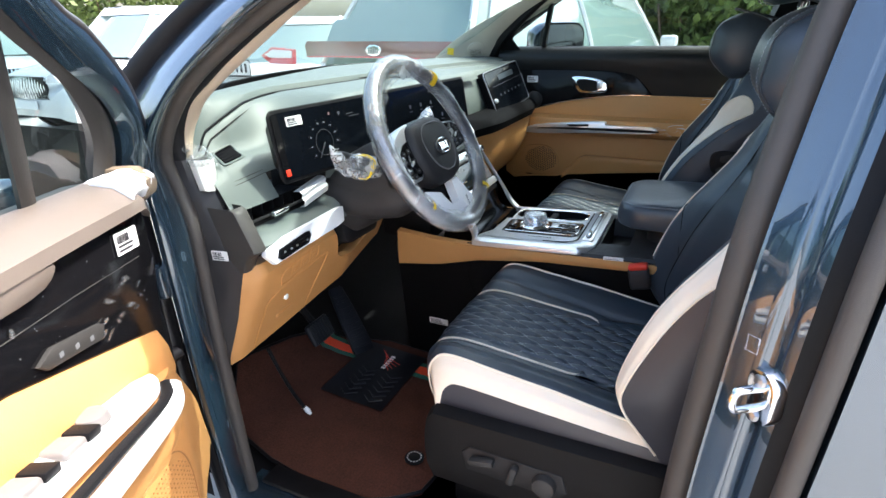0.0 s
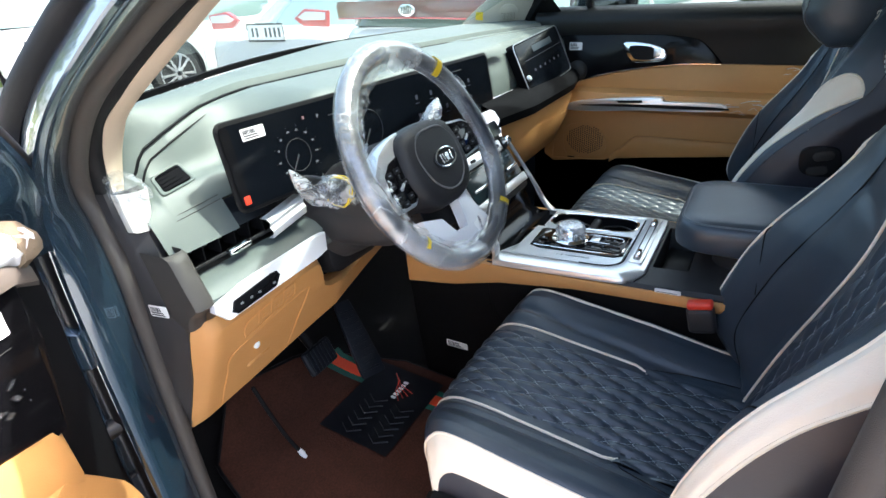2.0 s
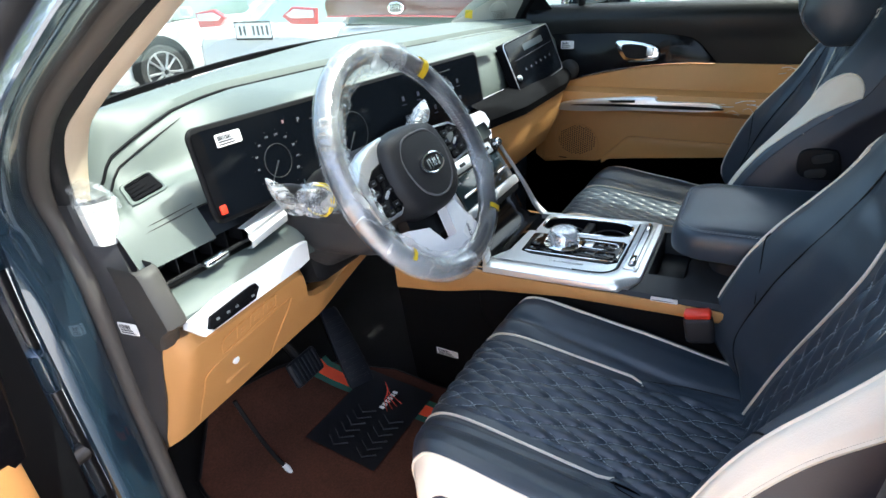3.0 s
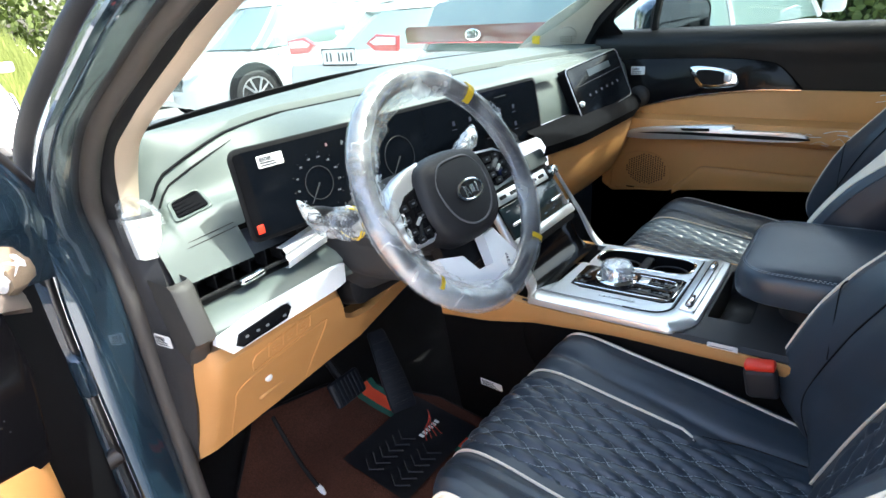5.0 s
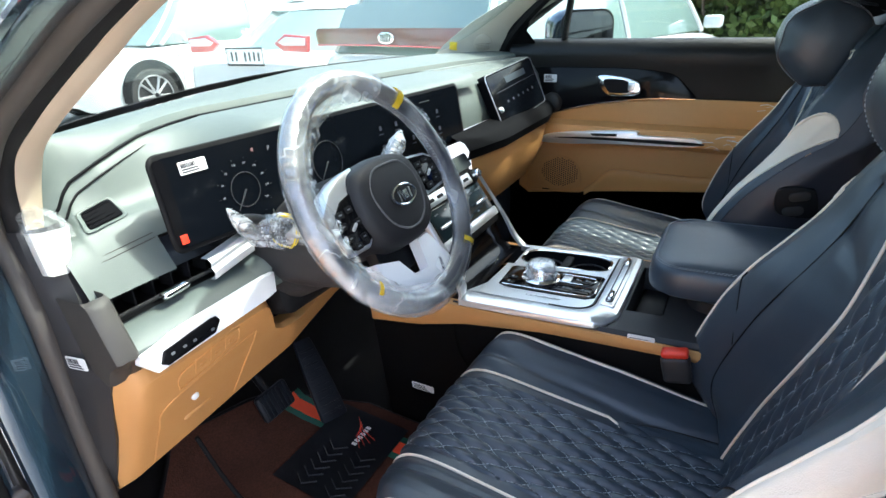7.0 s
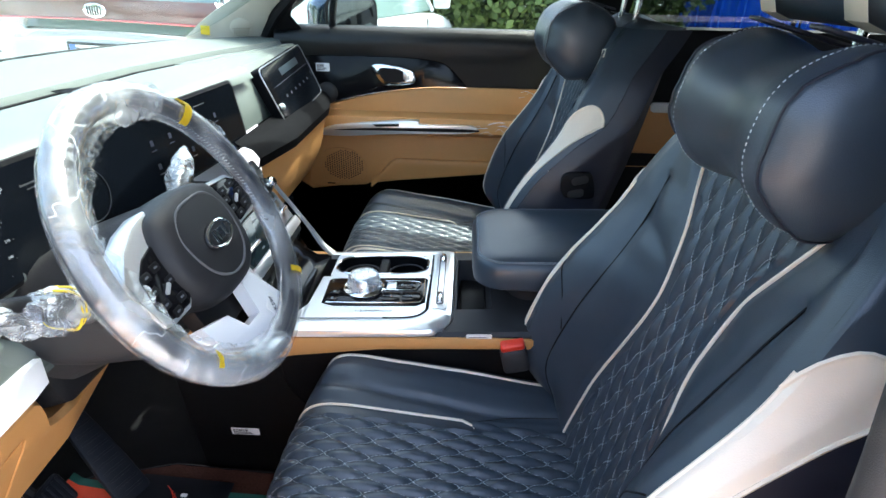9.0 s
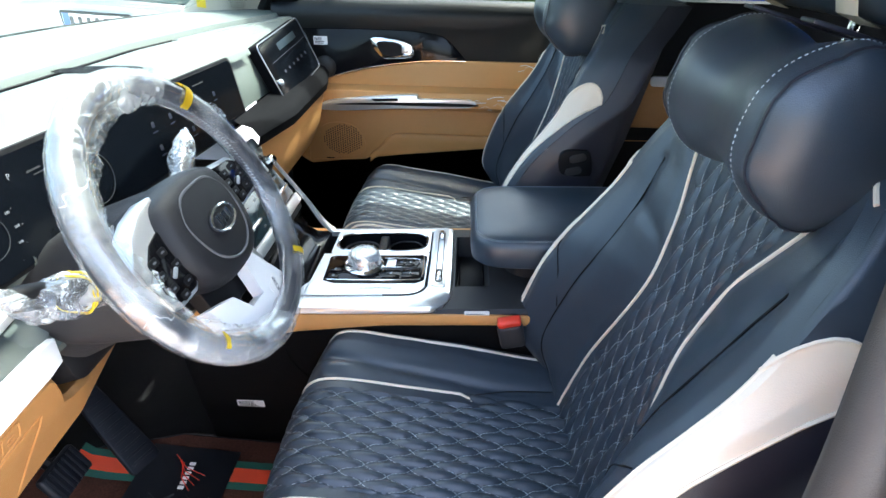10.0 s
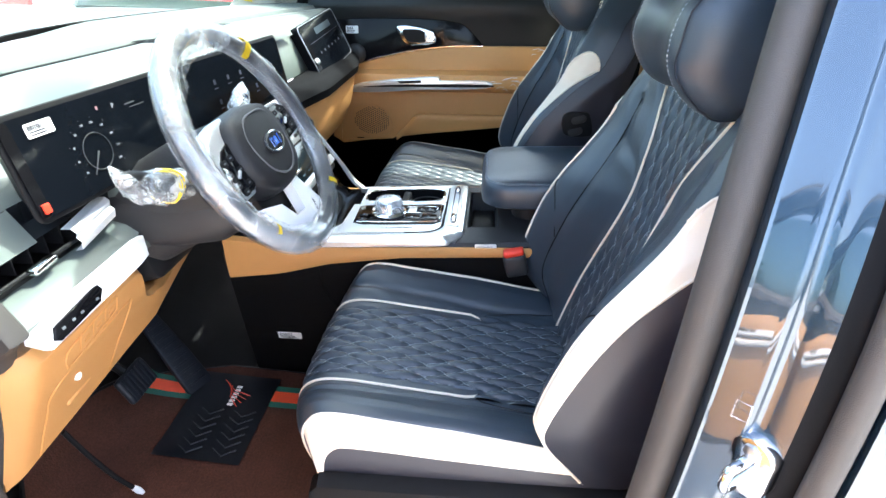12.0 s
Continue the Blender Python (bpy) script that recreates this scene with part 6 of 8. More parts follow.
lid = part("lid", bm, NAVY, arm)
for inset_, drop_ in ((.050, .9135), (.066, .9150)):
    bm = bmesh.new()
    ring = [V(.016 + a * (1 - inset_), -.497 + b * (1 - inset_ * .85), drop_ - .004 + .010 * (.17 - b) / .34) for a, b in round_rect(.270, .35, .055, 14)]
    for k in range(0, len(ring)):
        p, q = ring[k], ring[(k + 1) % len(ring)]
        m_ = max(1, int((q - p).length / .006))
        for j in range(m_):
            tube(bm, [p.lerp(q, j / m_), p.lerp(q, (j + .65) / m_)], .0007, 4)
    part("stitching", bm, STITCH, lid)
# climate stack
su, sv = V(1, 0, 0), V(0, .565, .825).normalized()
sn = su.cross(sv).normalized()
s_c = V(-.008, .092, .925)
TOUCH = material("touch_panel", (0.016, 0.030, 0.036), 0.14, bump=0, var=0.1, spec=0.55)
part("stack_face", plate(round_rect(.272, .165, .012, 4, 0, .006), s_c - sn * .008, su, sv, .03, .004, .003), DARK, con)
tp_ = part("stack_panel", plate(round_rect(.246, .070, .006, 3, 0, -.006), s_c, su, sv, .006, .002, .002), TOUCH, con, "glossy climate touch panel")
part("stack_bar", plate(round_rect(.262, .020, .004, 3, 0, -.052), s_c + sn * .002, su, sv, .012, .003, .002), SATIN, con)
strip_ = part("stack_strip", plate(round_rect(.215, .026, .004, 3, -.012, .046), s_c + sn * .005, su, sv, .012, .003, .002), SATIN, con)
for x in (-.085, -.045, .045, .080):
    part("strip_slot", plate(round_rect(.026, .0075, .002, 2, x - .012, .046), s_c + sn * .0056, su, sv, .001), BLACK, strip_)
kk = s_c + su * .116 + sv * .046
part("knob_base", turned(kk - sn * .006, kk + sn * .004, [(0, .016), (.8, .016), (1, .0145)], 28), BLACK, con)
part("volume_knob", turned(kk, kk + sn * .022, [(0, .0115), (.7, .0115), (.85, .0105), (1, .007)], 24), CHROME, con)
part("ledge_strip", plate(round_rect(.27, .036, .008, 3, 0, .086), s_c + sn * .004, su, sv, .014, .004, .003), DASH, con)
for x in (-.085, .085):
    bm = bmesh.new()
    box(bm, s_c + su * x - sv * .014 + sn * .004, (.060, .0075, .007), axes(su, sv), .0028, 3)
    part("toggle_bar", bm, CHROME, con)
for x, v, w in ((-.10, .016, .014), (-.06, .016, .010), (-.02, .016, .018), (.02, .016, .018), (.062, .014, .016), (.098, .014, .022), (-.055, -.030, .012), (-.018, -.030, .012), (.018, -.030, .012), (.055, -.030, .012)):
    part("panel_mark", plate(round_rect(w, .0030, .0008, 2, x, v), s_c + sn * .0006, su, sv, .0005), LITDIM, tp_)
for sg in (1, -1):
    fx = lambda far, near: far if sg > 0 else near
    a_ = spline([(fx(.129, -.187), fx(-.014, .010), .800), (fx(.135, -.182), .012, .818), (fx(.141, -.166), .046, .860), (fx(.142, -.158), .091, .921), (fx(.140, -.156), .122, .966)], 5)
    b_ = spline([(fx(.105, -.154), fx(-.012, .012), .804), (fx(.116, -.154), .013, .823), (fx(.128, -.150), .044, .866), (fx(.130, -.146), .087, .927), (fx(.128, -.144), .118, .971)], 5)
    bm = bmesh.new()
    loft(bm, [[p - sn * .006, p + sn * .001, p.lerp(q, .3) + sn * .004, p.lerp(q, .75) + sn * .004, q, q - sn * .006] for p, q in zip(a_, b_)])
    part("stack_rail", bm, SATIN, con, "satin silver rail")
bm = bmesh.new()
loft(bm, [[V(x, y + .004 * math.cos(x * 9), z) for x in np.linspace(-.150 + d, .112 + d * .5, 9)] for y, z, d in ((-.014, .806, 0), (-.010, .800, 0), (.016, .797, .0), (.042, .812, .004), (.058, .842, .010), (.062, .872, .014))])
part("tray", bm, PIANO, con, "gloss black open tray")
part("stack_box", boxed((-.008, .235, .86), (.25, .16, .22), None, .02), BLACK, con)

# seat belt buckle beside the console
bk = thing("seat_belt_buckle", "black seat belt buckle with a red release button", "buckle", (-.205, -.40, .75))
bm = bmesh.new()
box(bm, (-.205, -.398, .774), (.024, .046, .050), pose(0, 0, 0, -14, 0, 0), .008, 3)
part("housing", bm, SHIELD, bk)
bm = bmesh.new()
box(bm, (-.205, -.392, .802), (.022, .042, .014), pose(0, 0, 0, -14, 0, 0), .005, 3)
part("release_button", bm, RED, bk, "red release button")

# ---------- passenger door ----------
PX = .765
pd = thing("passenger_door", "closed passenger door with tan lining and gloss black strip", "car door", (PX, -.2, .8))


def pdo(y, z, x=0.0):
    return V(PX - x, y, z)


py, pz = V(0, -1, 0), V(0, 0, 1)


def door_poly(name, pts, x, depth, mat, label="", parent=None, inset=.004, drop=.003):
    """A panel of the door from (y, z) corners, its face x metres into the cabin."""
    pts2 = [(-y, z) for y, z in pts]
    return part(name, plate(pts2, (PX - x, 0, 0), py, pz, depth, inset, drop), mat, parent or pd, label)


bm = bmesh.new()
rows = []
for y in np.linspace(.28, -1.0, 22):
    b = lin(y, (.28, -.48, -1.0), (1.176, 1.214, 1.225))
    rows.append([V(PX + .035, y, b + .004), V(PX + .020, y, b + .003), V(PX + .006, y, b - .002), V(PX - .006, y, b - .012), V(PX - .014, y, b - .026), V(PX - .018, y, b - .045), V(PX - .010, y, b - .075), V(PX + .004, y, 1.05), V(PX + .006, y, .9), V(PX + .006, y, .40)])
loft(bm, rows)
bmesh.ops.solidify(bm, geom=bm.faces[:], thickness=.02)
skin = bmesh.new()
loft(skin, [[V(PX + .055, y, 1.165), V(PX + .085, y, 1.12), V(PX + .105, y, .85), V(PX + .095, y, .55), V(PX + .075, y, .36)] for y in np.linspace(.36, -.80, 12)])
bmesh.ops.solidify(skin, geom=skin.faces[:], thickness=.008)
part("door_skin", skin, BLUE, pd, "dark blue outer door skin")
core = part("door_core", bm, DOORTOP, pd, "charcoal door top lining")
gt = [(p.x, p.y) for p in spline([(.235, 1.142, 0), (.10, 1.146, 0), (-.10, 1.146, 0), (-.20, 1.138, 0), (-.245, 1.122, 0), (-.300, 1.066, 0)], 4)]
gb = [(p.x, p.y) for p in spline([(-.300, 1.063, 0), (-.20, 1.062, 0), (-.10, 1.052, 0), (.0, 1.036, 0), (.12, 1.006, 0), (.235, .972, 0)], 4)]
gl_ = door_poly("gloss_strip", gt + gb, .016, .012, PIANO, "gloss black strip")
ot = [(p.x, p.y) for p in spline([(.235, .968, 0), (.12, 1.002, 0), (.0, 1.032, 0), (-.10, 1.048, 0), (-.20, 1.058, 0), (-.32, 1.062, 0), (-.55, 1.062, 0), (-.76, 1.062, 0)], 4)]
door_poly("tan_panel", ot + [(-.76, .83), (-.07, .825), (.235, .74)], .014, .012, TAN, "tan leather panel")
lo = [(.235, .745), (.235, .955), (.10, .93), (-.35, .945), (-.76, .96), (-.76, .80), (-.40, .795), (-.10, .762), (.20, .722)]
door_poly("lower_panel", lo, .022, .012, TAN_SOFT, "tan lower door panel")
# armrest with the satin pull strip
bm = bmesh.new()
rows = []
for y in np.linspace(.20, -.76, 30):
    z = lin(y, (.20, -.312, -.76), (.935, .955, .965))
    g = lin(y, (.20, .10, -.2, -1), (.004, .022, .045, .055))
    rows.append([V(PX - .012, y, z + .02), V(PX - .014 - g, y, z + .012), V(PX - .022 - g, y, z - .004), V(PX - .020 - g, y, z - .03), V(PX - .020, y, z - .055)])
loft(bm, rows)
part("armrest", bm, TAN, pd, "tan door armrest")
sp_ = [(p.x, p.y) for p in spline([(.145, .932, 0), (.10, .952, 0), (-.05, .968, 0), (-.155, .974, 0), (-.170, .962, 0), (-.318, .962, 0), (-.318, .940, 0), (-.10, .932, 0), (.05, .922, 0), (.13, .922, 0)], 3, True)]
strip = door_poly("pull_strip", sp_, .092, .03, SATIN, "satin silver pull strip")
door_poly("pull_recess", [(p.x, p.y) for p in spline([(.10, .940, 0), (-.05, .950, 0), (-.315, .953, 0), (-.315, .944, 0), (-.05, .942, 0)], 3, True)], .0935, .003, BLACK, "", strip, 0, 0)
door_poly("window_switch", [(-.02, .960), (-.10, .964), (-.10, .956), (-.03, .953)], .0945, .003, BLACK, "", strip, .001, .001)
# release handle
hp_ = [(p.x, p.y) for p in spline([(-.012, 1.122, 0), (-.075, 1.124, 0), (-.130, 1.112, 0), (-.146, 1.090, 0), (-.136, 1.070, 0), (-.070, 1.064, 0), (-.040, 1.072, 0)], 4, True)]
hd = door_poly("release_handle", hp_, .026, .014, CHROME, "chrome release handle", None, .006, .005)
hq = [(p.x, p.y) for p in spline([(-.034, 1.113, 0), (-.080, 1.115, 0), (-.108, 1.106, 0), (-.116, 1.088, 0), (-.106, 1.076, 0), (-.066, 1.074, 0), (-.046, 1.082, 0)], 4, True)]
door_poly("handle_recess", hq, .0275, .003, BLACK, "", hd, 0, 0)
bm = bmesh.new()
box(bm, pdo(-.118, 1.095, .028), (.006, .020, .024), None, .003)
part("handle_flap", bm, SATIN, hd)
label_bars("paper_label", pdo(.139, 1.112, .0175), py, pz, .042, .024, pd)
# speaker: perforated oval
spk = bmesh.new()
so = [(p.x, p.y) for p in spline([(.155, .850, 0), (.10, .865, 0), (.045, .850, 0), (.018, .805, 0), (.025, .765, 0), (.08, .752, 0), (.15, .752, 0), (.165, .80, 0)], 4, True)]
door_poly("speaker_grille", so, .0265, .004, TAN_SOFT, "tan speaker grille", None, .003, .002)
for i in range(18):
    for j in range(14):
        y, z = .150 - .0075 * i, .762 + .0075 * j + (.00375 if i % 2 else 0)
        if ((y - .088) / .064) ** 2 + ((z - .808) / .050) ** 2 < 1:
            cyl(spk, pdo(y, z, .0264), pdo(y, z, .0272), .0027, n=6)
part("speaker_holes", spk, HOLE, pd)
bm = bmesh.new()
tube(bm, spline([pdo(.19, .735, .0235), pdo(.05, .742, .0235), pdo(-.0, .755, .0235), pdo(-.07, .825, .0235), pdo(-.11, .832, .0235), pdo(-.40, .828, .0235), pdo(-.9, .835, .0235)], 5), .0022, 6)
tube(bm, spline([pdo(.205, .735, .0235), pdo(.20, .80, .0235), pdo(.185, .90, .0235)], 5), .0018, 6)
part("panel_seam", bm, TAN_SOFT, pd)
bm = bmesh.new()
loft(bm, [[pdo(y, z + d, x) for d, x in ((.006, .020), (.004, .031), (-.001, .0345), (-.008, .036), (-.018, .036))] + [pdo(y, lin(y, (-.76, -.40, -.10, .02), (.801, .796, .764, .748)), .030)] for y, z in [(p.x, p.y) for p in spline([(.0, .757, 0), (-.035, .787, 0), (-.070, .823, 0), (-.11, .830, 0), (-.25, .829, 0), (-.40, .829, 0), (-.76, .834, 0)], 6)]])
part("map_pocket", bm, TAN_SOFT, pd, "tan map pocket lip")
part("speaker_badge", boxed(pdo(.135, .744, .0275), (.002, .026, .004), None, .001), BLACK, pd)
bm = bmesh.new()
tube(bm, [pdo(y, z, .0175) for y, z in gb], .0016, 6)
part("chrome_edge", bm, CHROME, pd)
# clear film still taped to the lining; white streaks paint the sun on its crinkles
rng = random.Random(31)
for k in range(22):
    y0_, z0_ = rng.uniform(-.50, -.30), rng.uniform(.925, .975)
    if k > 16:
        y0_, z0_ = rng.uniform(-.52, -.45), rng.uniform(1.03, 1.055)
    l_ = rng.uniform(.012, .05)
    xo_ = .086 if k <= 16 else .0158
    bm = bmesh.new()
    tube(bm, spline([pdo(y0_, z0_, xo_), pdo(y0_ - l_ * .5, z0_ + rng.uniform(-.004, .008), xo_ + .0012), pdo(y0_ - l_, z0_ + rng.uniform(-.008, .008), xo_)], 4), rng.uniform(.001, .0024), 5, flat=.4)
    part("crinkle_glint", bm, WHITEFILM, pd)
bm = bmesh.new()
cyl(bm, pdo(.13, 1.035, .012), pdo(.13, 1.035, .030), .028, n=24, rings=[(0, .034), (.5, .032), (.85, .024), (1, .008)])
part("tweeter_cap", bm, GREY, pd)
# window, mirror corner, frame
wg = solo("door_window", ribbon([(PX + .03, .36, 1.17), (PX + .03, -.3, 1.20), (PX + .03, -1.0, 1.225)], [(PX - .05, .16, 1.36), (PX - .10, -.3, 1.55), (PX - .10, -1.0, 1.58)], 6, 3, 0, (1, 0, 0), 0), WINDOW, "clear side window of the passenger door", "window", kind="structure")
bm = bmesh.new()
loft(bm, [[V(PX + .02, .30, 1.16), V(PX + .02, .215, 1.17), V(PX + .02, .175, 1.18)], [V(PX - .02, .30, 1.25), V(PX - .02, .245, 1.25), V(PX - .02, .222, 1.255)], [V(PX - .05, .22, 1.36), V(PX - .05, .20, 1.36), V(PX - .05, .18, 1.36)]])
bmesh.ops.solidify(bm, geom=bm.faces[:], thickness=.02)
part("mirror_corner", bm, BLACK, pd)
bm = bmesh.new()
tube(bm, [V(PX + .035, .118, 1.165), V(PX + .01, .105, 1.26), V(PX - .04, .07, 1.40)], .011, 8)
part("window_post", bm, BLACK, pd)
bm = bmesh.new()
tube(bm, spline([(PX + .02, .33, 1.17), (PX - .02, .24, 1.28), (PX - .08, .02, 1.44), (PX - .12, -.3, 1.54), (PX - .12, -1.0, 1.57)], 6), .018, 8)
part("window_frame", bm, BLACK, pd)
mir = thing("door_mirror", "dark blue door mirror outside the passenger window", "mirror", (PX + .16, .09, 1.26))
MU, MN = V(.70, -.714, 0), V(-.714, -.70, 0)
MC = V(.925, .075, 1.238)
bm = bmesh.new()
rows = []
for k, sc_ in ((0, .94), (.012, 1.0), (.045, .99), (.09, .86), (.125, .55), (.135, .1)):
    rows.append([MC - MN * k + MU * (a * sc_ - k * .25) + V(0, 0, b * sc_) for a, b in round_rect(.205, .155, .05, 6)])
loft(bm, rows, True, True)
part("mirror_housing", bm, BLUE, mir)
part("mirror_rim", plate(round_rect(.198, .148, .046, 6), MC + MN * .001, MU, V(0, 0, 1), .004), BLACK, mir)
part("mirror_glass", plate(round_rect(.184, .134, .042, 6), MC + MN * .004, MU, V(0, 0, 1), .003), MIRRORM, mir)
part("mirror_foot", boxed((PX + .07, .10, 1.18), (.10, .06, .05), None, .015, 3), BLUE, mir)
part("far_wall", boxed((PX + .09, -.35, .70), (.04, 1.5, .90), None, .01), BLUE, body)
bm = bmesh.new()
loft(bm, [[V(PX + .02 - d, y, z), V(PX - .035 - d, y - .012, z), V(PX - .04 - d, y - .13, z), V(PX + .02 - d, y - .14, z)] for y, z, d in ((-.52, .57, 0), (-.535, .93, 0), (-.57, 1.12, .004), (-.62, 1.32, .035), (-.66, 1.45, .075), (-.69, 1.60, .12))], True, True)
part("far_pillar", bm, BLACK, body)
# rear sliding door lining
rd = thing("rear_door_lining", "tan and black lining of the closed rear sliding door", "car door", (PX, -1.7, .8))
part("lining_panel", boxed((PX, -1.58, .825), (.05, 1.66, .85), None, .02), BLACK, rd)
part("tan_band", boxed((PX - .03, -1.32, .955), (.02, 1.0, .15), None, .008), TAN, rd)
bm = bmesh.new()
slab(bm, round_rect(.11, .030, .012), V(PX - .046, -.915, 1.025), py, pz, .010, .003, .002)
part("release_handle", bm, SATIN, rd)
bm = bmesh.new()
loft(bm, [[V(PX + .02, y, 1.22), V(PX - .06, y, 1.56)] for y in (-.77, -2.9)])
rw = part("rear_window", bm, PRIVACY, rd)
part("rear_post", boxed((PX - .02, -1.98, 1.4), (.05, .08, .5), None, .01), BLACK, body)
part("rear_rail", boxed((PX - .1, -2.0, 1.60), (.1, 2.0, .08), None, .02), BLACK, body)

# ---------- footwell ----------
mat_ = thing("floor_mat", "brown coil floor mat in the driver footwell", "floor mat", (-.42, .2, .40))
bm = bmesh.new()
o = [(p.x, p.y) for p in spline([(-.685, .30, 0), (-.70, .18, 0), (-.69, .05, 0), (-.62, -.05, 0), (-.45, -.07, 0), (-.24, -.06, 0), (-.20, .05, 0), (-.20, .30, 0), (-.23, .45, 0), (-.30, .53, 0), (-.52, .54, 0), (-.64, .46, 0)], 5, True)]


def fz(y):
    return lin(y, (-.1, .1, .30, .40, .46, .53, .60), (.392, .394, .403, .408, .418, .49, .62))


my = np.linspace(-.066, .535, 34)
ML = [(-.066, -.50), (-.05, -.62), (.0, -.665), (.05, -.69), (.18, -.70), (.30, -.685), (.46, -.64), (.535, -.53)]
MR = [(-.066, -.40), (-.06, -.26), (-.03, -.22), (.05, -.15), (.30, -.145), (.45, -.20), (.51, -.28), (.535, -.48)]
o = [(lin(y, [q[0] for q in ML], [q[1] for q in ML]), y) for y in my] + [(lin(y, [q[0] for q in MR], [q[1] for q in MR]), y) for y in my[::-1]]
rows = []
for y in my:
    x0, x1 = lin(y, [q[0] for q in ML], [q[1] for q in ML]), lin(y, [q[0] for q in MR], [q[1] for q in MR])
    rows.append([V(x0, y, fz(y) - .008)] + [V(x, y, fz(y) + .006 + .0015 * noise.noise(V(x * 40, y * 40, 0))) for x in np.linspace(x0 + .001, x1 - .001, 24)] + [V(x1, y, fz(y) - .008)])
loft(bm, rows)
mt = part("mat_surface", bm, CARPET, mat_)
bm = bmesh.new()
tube(bm, [V(a, b, fz(b) + .002) for a, b in o], .005, 6, closed=True)
part("binding", bm, BLACK, mat_)
for x0, x1, mat_web in ((-.276, -.259, GREEN_TAPE), (-.259, -.225, ORANGE_TAPE), (-.225, -.208, GREEN_TAPE)):
    bm = bmesh.new()
    loft(bm, [[V(x, y, fz(y) + .0095) for x in (x0, x1)] for y in np.linspace(-.02, .475, 30)])
    part("web_strip", bm, mat_web, mat_, "red and green webbing" if mat_web is ORANGE_TAPE else "")
bm = bmesh.new()
hp2 = [(-.450, .325), (-.440, .160), (-.215, .150), (-.205, .335)]
loft(bm, [[V(lin(k, (0, 1), (-.447, -.188)) + .006 * j, lin(j, (0, 1), (.155, .345)), fz(lin(j, (0, 1), (.155, .345))) + .0135) for j in np.linspace(0, 1, 10)] for k in np.linspace(0, 1, 14)])
bmesh.ops.solidify(bm, geom=bm.faces[:], thickness=.003)
hpad = part("heel_pad", bm, HEELPAD, mat_, "black rubber heel pad")
bm = bmesh.new()
for i in range(6):
    for j in range(2):
        x, y = -.425 + .022 * i, .200 + .075 * j
        p = V(x, y, fz(y) + .0148)
        tube(bm, [p + V(.014, .026, -.0008), p + V(-.004, .0, -.0008), p + V(.014, -.026, -.0008)], .0018, 5)
part("heel_ribs", bm, HEELPAD, hpad)
for k in range(6):
    part("logo_bar", plate(round_rect(.0075, .0125, .0015, 2, -.0285 + .0114 * k, 0), V(-.256, .243, fz(.243) + .0152), (1, 0, 0), (0, 1, .06), .001), PAPER, hpad)
bm = bmesh.new()
for k in range(4):
    tube(bm, [V(-.290 + .012 * k, .225 - .006 * k, fz(.22) + .0150), V(-.262 + .008 * k, .252, fz(.252) + .0152), V(-.225 + .006 * k, .262 + .008 * k, fz(.262) + .0150)], .0009, 5)
part("swoosh", bm, RED, hpad)
bd = V(-.553, .005, .406)
part("badge", turned(bd, bd + V(0, 0, .004), [(0, .022), (.6, .022), (.8, .019), (1, .018)], 28), BLACK, mat_)
bm = bmesh.new()
for k in range(14):
    t = 2 * math.pi * k / 14
    box(bm, bd + V(.0155 * math.cos(t), .0155 * math.sin(t), .0042), (.002, .004, .0008), Matrix.Rotation(t + .5, 3, "Z"), 0)
part("badge_ring", bm, PAPER, mat_)
bp = thing("brake_pedal", "ribbed black rubber brake pedal", "pedal", (-.36, .40, .55))
bm = bmesh.new()
pr_ = axes((1, 0, 0), (0, .45, .9))
box(bm, (-.362, .388, .545), (.088, .062, .016), pr_, .008, 3)
pp = part("pedal_pad", bm, HEELPAD, bp)
for k in range(7):
    bm = bmesh.new()
    box(bm, V(-.362 - .033 + .011 * k, .388, .545) + pr_ @ V(0, 0, .010), (.005, .054, .005), pr_, .0015)
    part("pedal_rib", bm, HEELPAD, pp)
bm = bmesh.new()
tube(bm, [V(-.362, .40, .555), V(-.362, .47, .63), V(-.36, .50, .80)], .010, 8)
part("pedal_arm", bm, BLACK, bp)
gp = thing("accelerator_pedal", "long black floor-hinged accelerator pedal", "pedal", (-.21, .38, .43))
ga = axes((.93, -.36, 0), (.12, .62, .77))
bm = bmesh.new()
rings = []
for v_, w_, d_ in ((-.100, .030, .004), (-.092, .034, 0), (-.02, .032, 0), (.06, .027, 0), (.105, .023, 0), (.112, .019, .004)):
    rings.append([V(-.212, .395, .492) + ga @ V(a, v_, b) for a, b in round_rect(w_ * 2, .014 - d_, .004, 3)])
loft(bm, rings, True, True)
ap = part("pedal_pad", bm, HEELPAD, gp)
for k in range(10):
    bm = bmesh.new()
    box(bm, V(-.212, .395, .492) + ga @ V(0, -.080 + .018 * k, .0075), (.050 - .0012 * k, .006, .003), ga, .001)
    part("pedal_rib", bm, HEELPAD, ap)
rod = bmesh.new()
tube(rod, spline([(-.556, .39, .60), (-.548, .37, .535), (-.538, .345, .468), (-.527, .318, .416)], 5), .0046, 8)
rd_ = solo("release_lever", rod, BLACK, "thin black lever rod hanging by the footrest", "lever")
part("lever_tip", turned((-.530, .325, .430), (-.525, .313, .409), [(0, .0052), (.5, .0065), (1, .004)], 12), PAPER, rd_)


# ---------- open driver door ----------
HN = V(-.845, .335, 0)
DU = V(-.883, -.469, 0).normalized()
DN = V(.469, -.883, 0).normalized()


def dd(u, n, z):
    """A place on the open door: u metres from the hinge, n out of its inner face."""
    return HN + DU * u + DN * n + V(0, 0, z)


drv = thing("driver_door", "open driver door with tan lining, gloss black strip and film", "car door", HN + V(0, 0, .4))


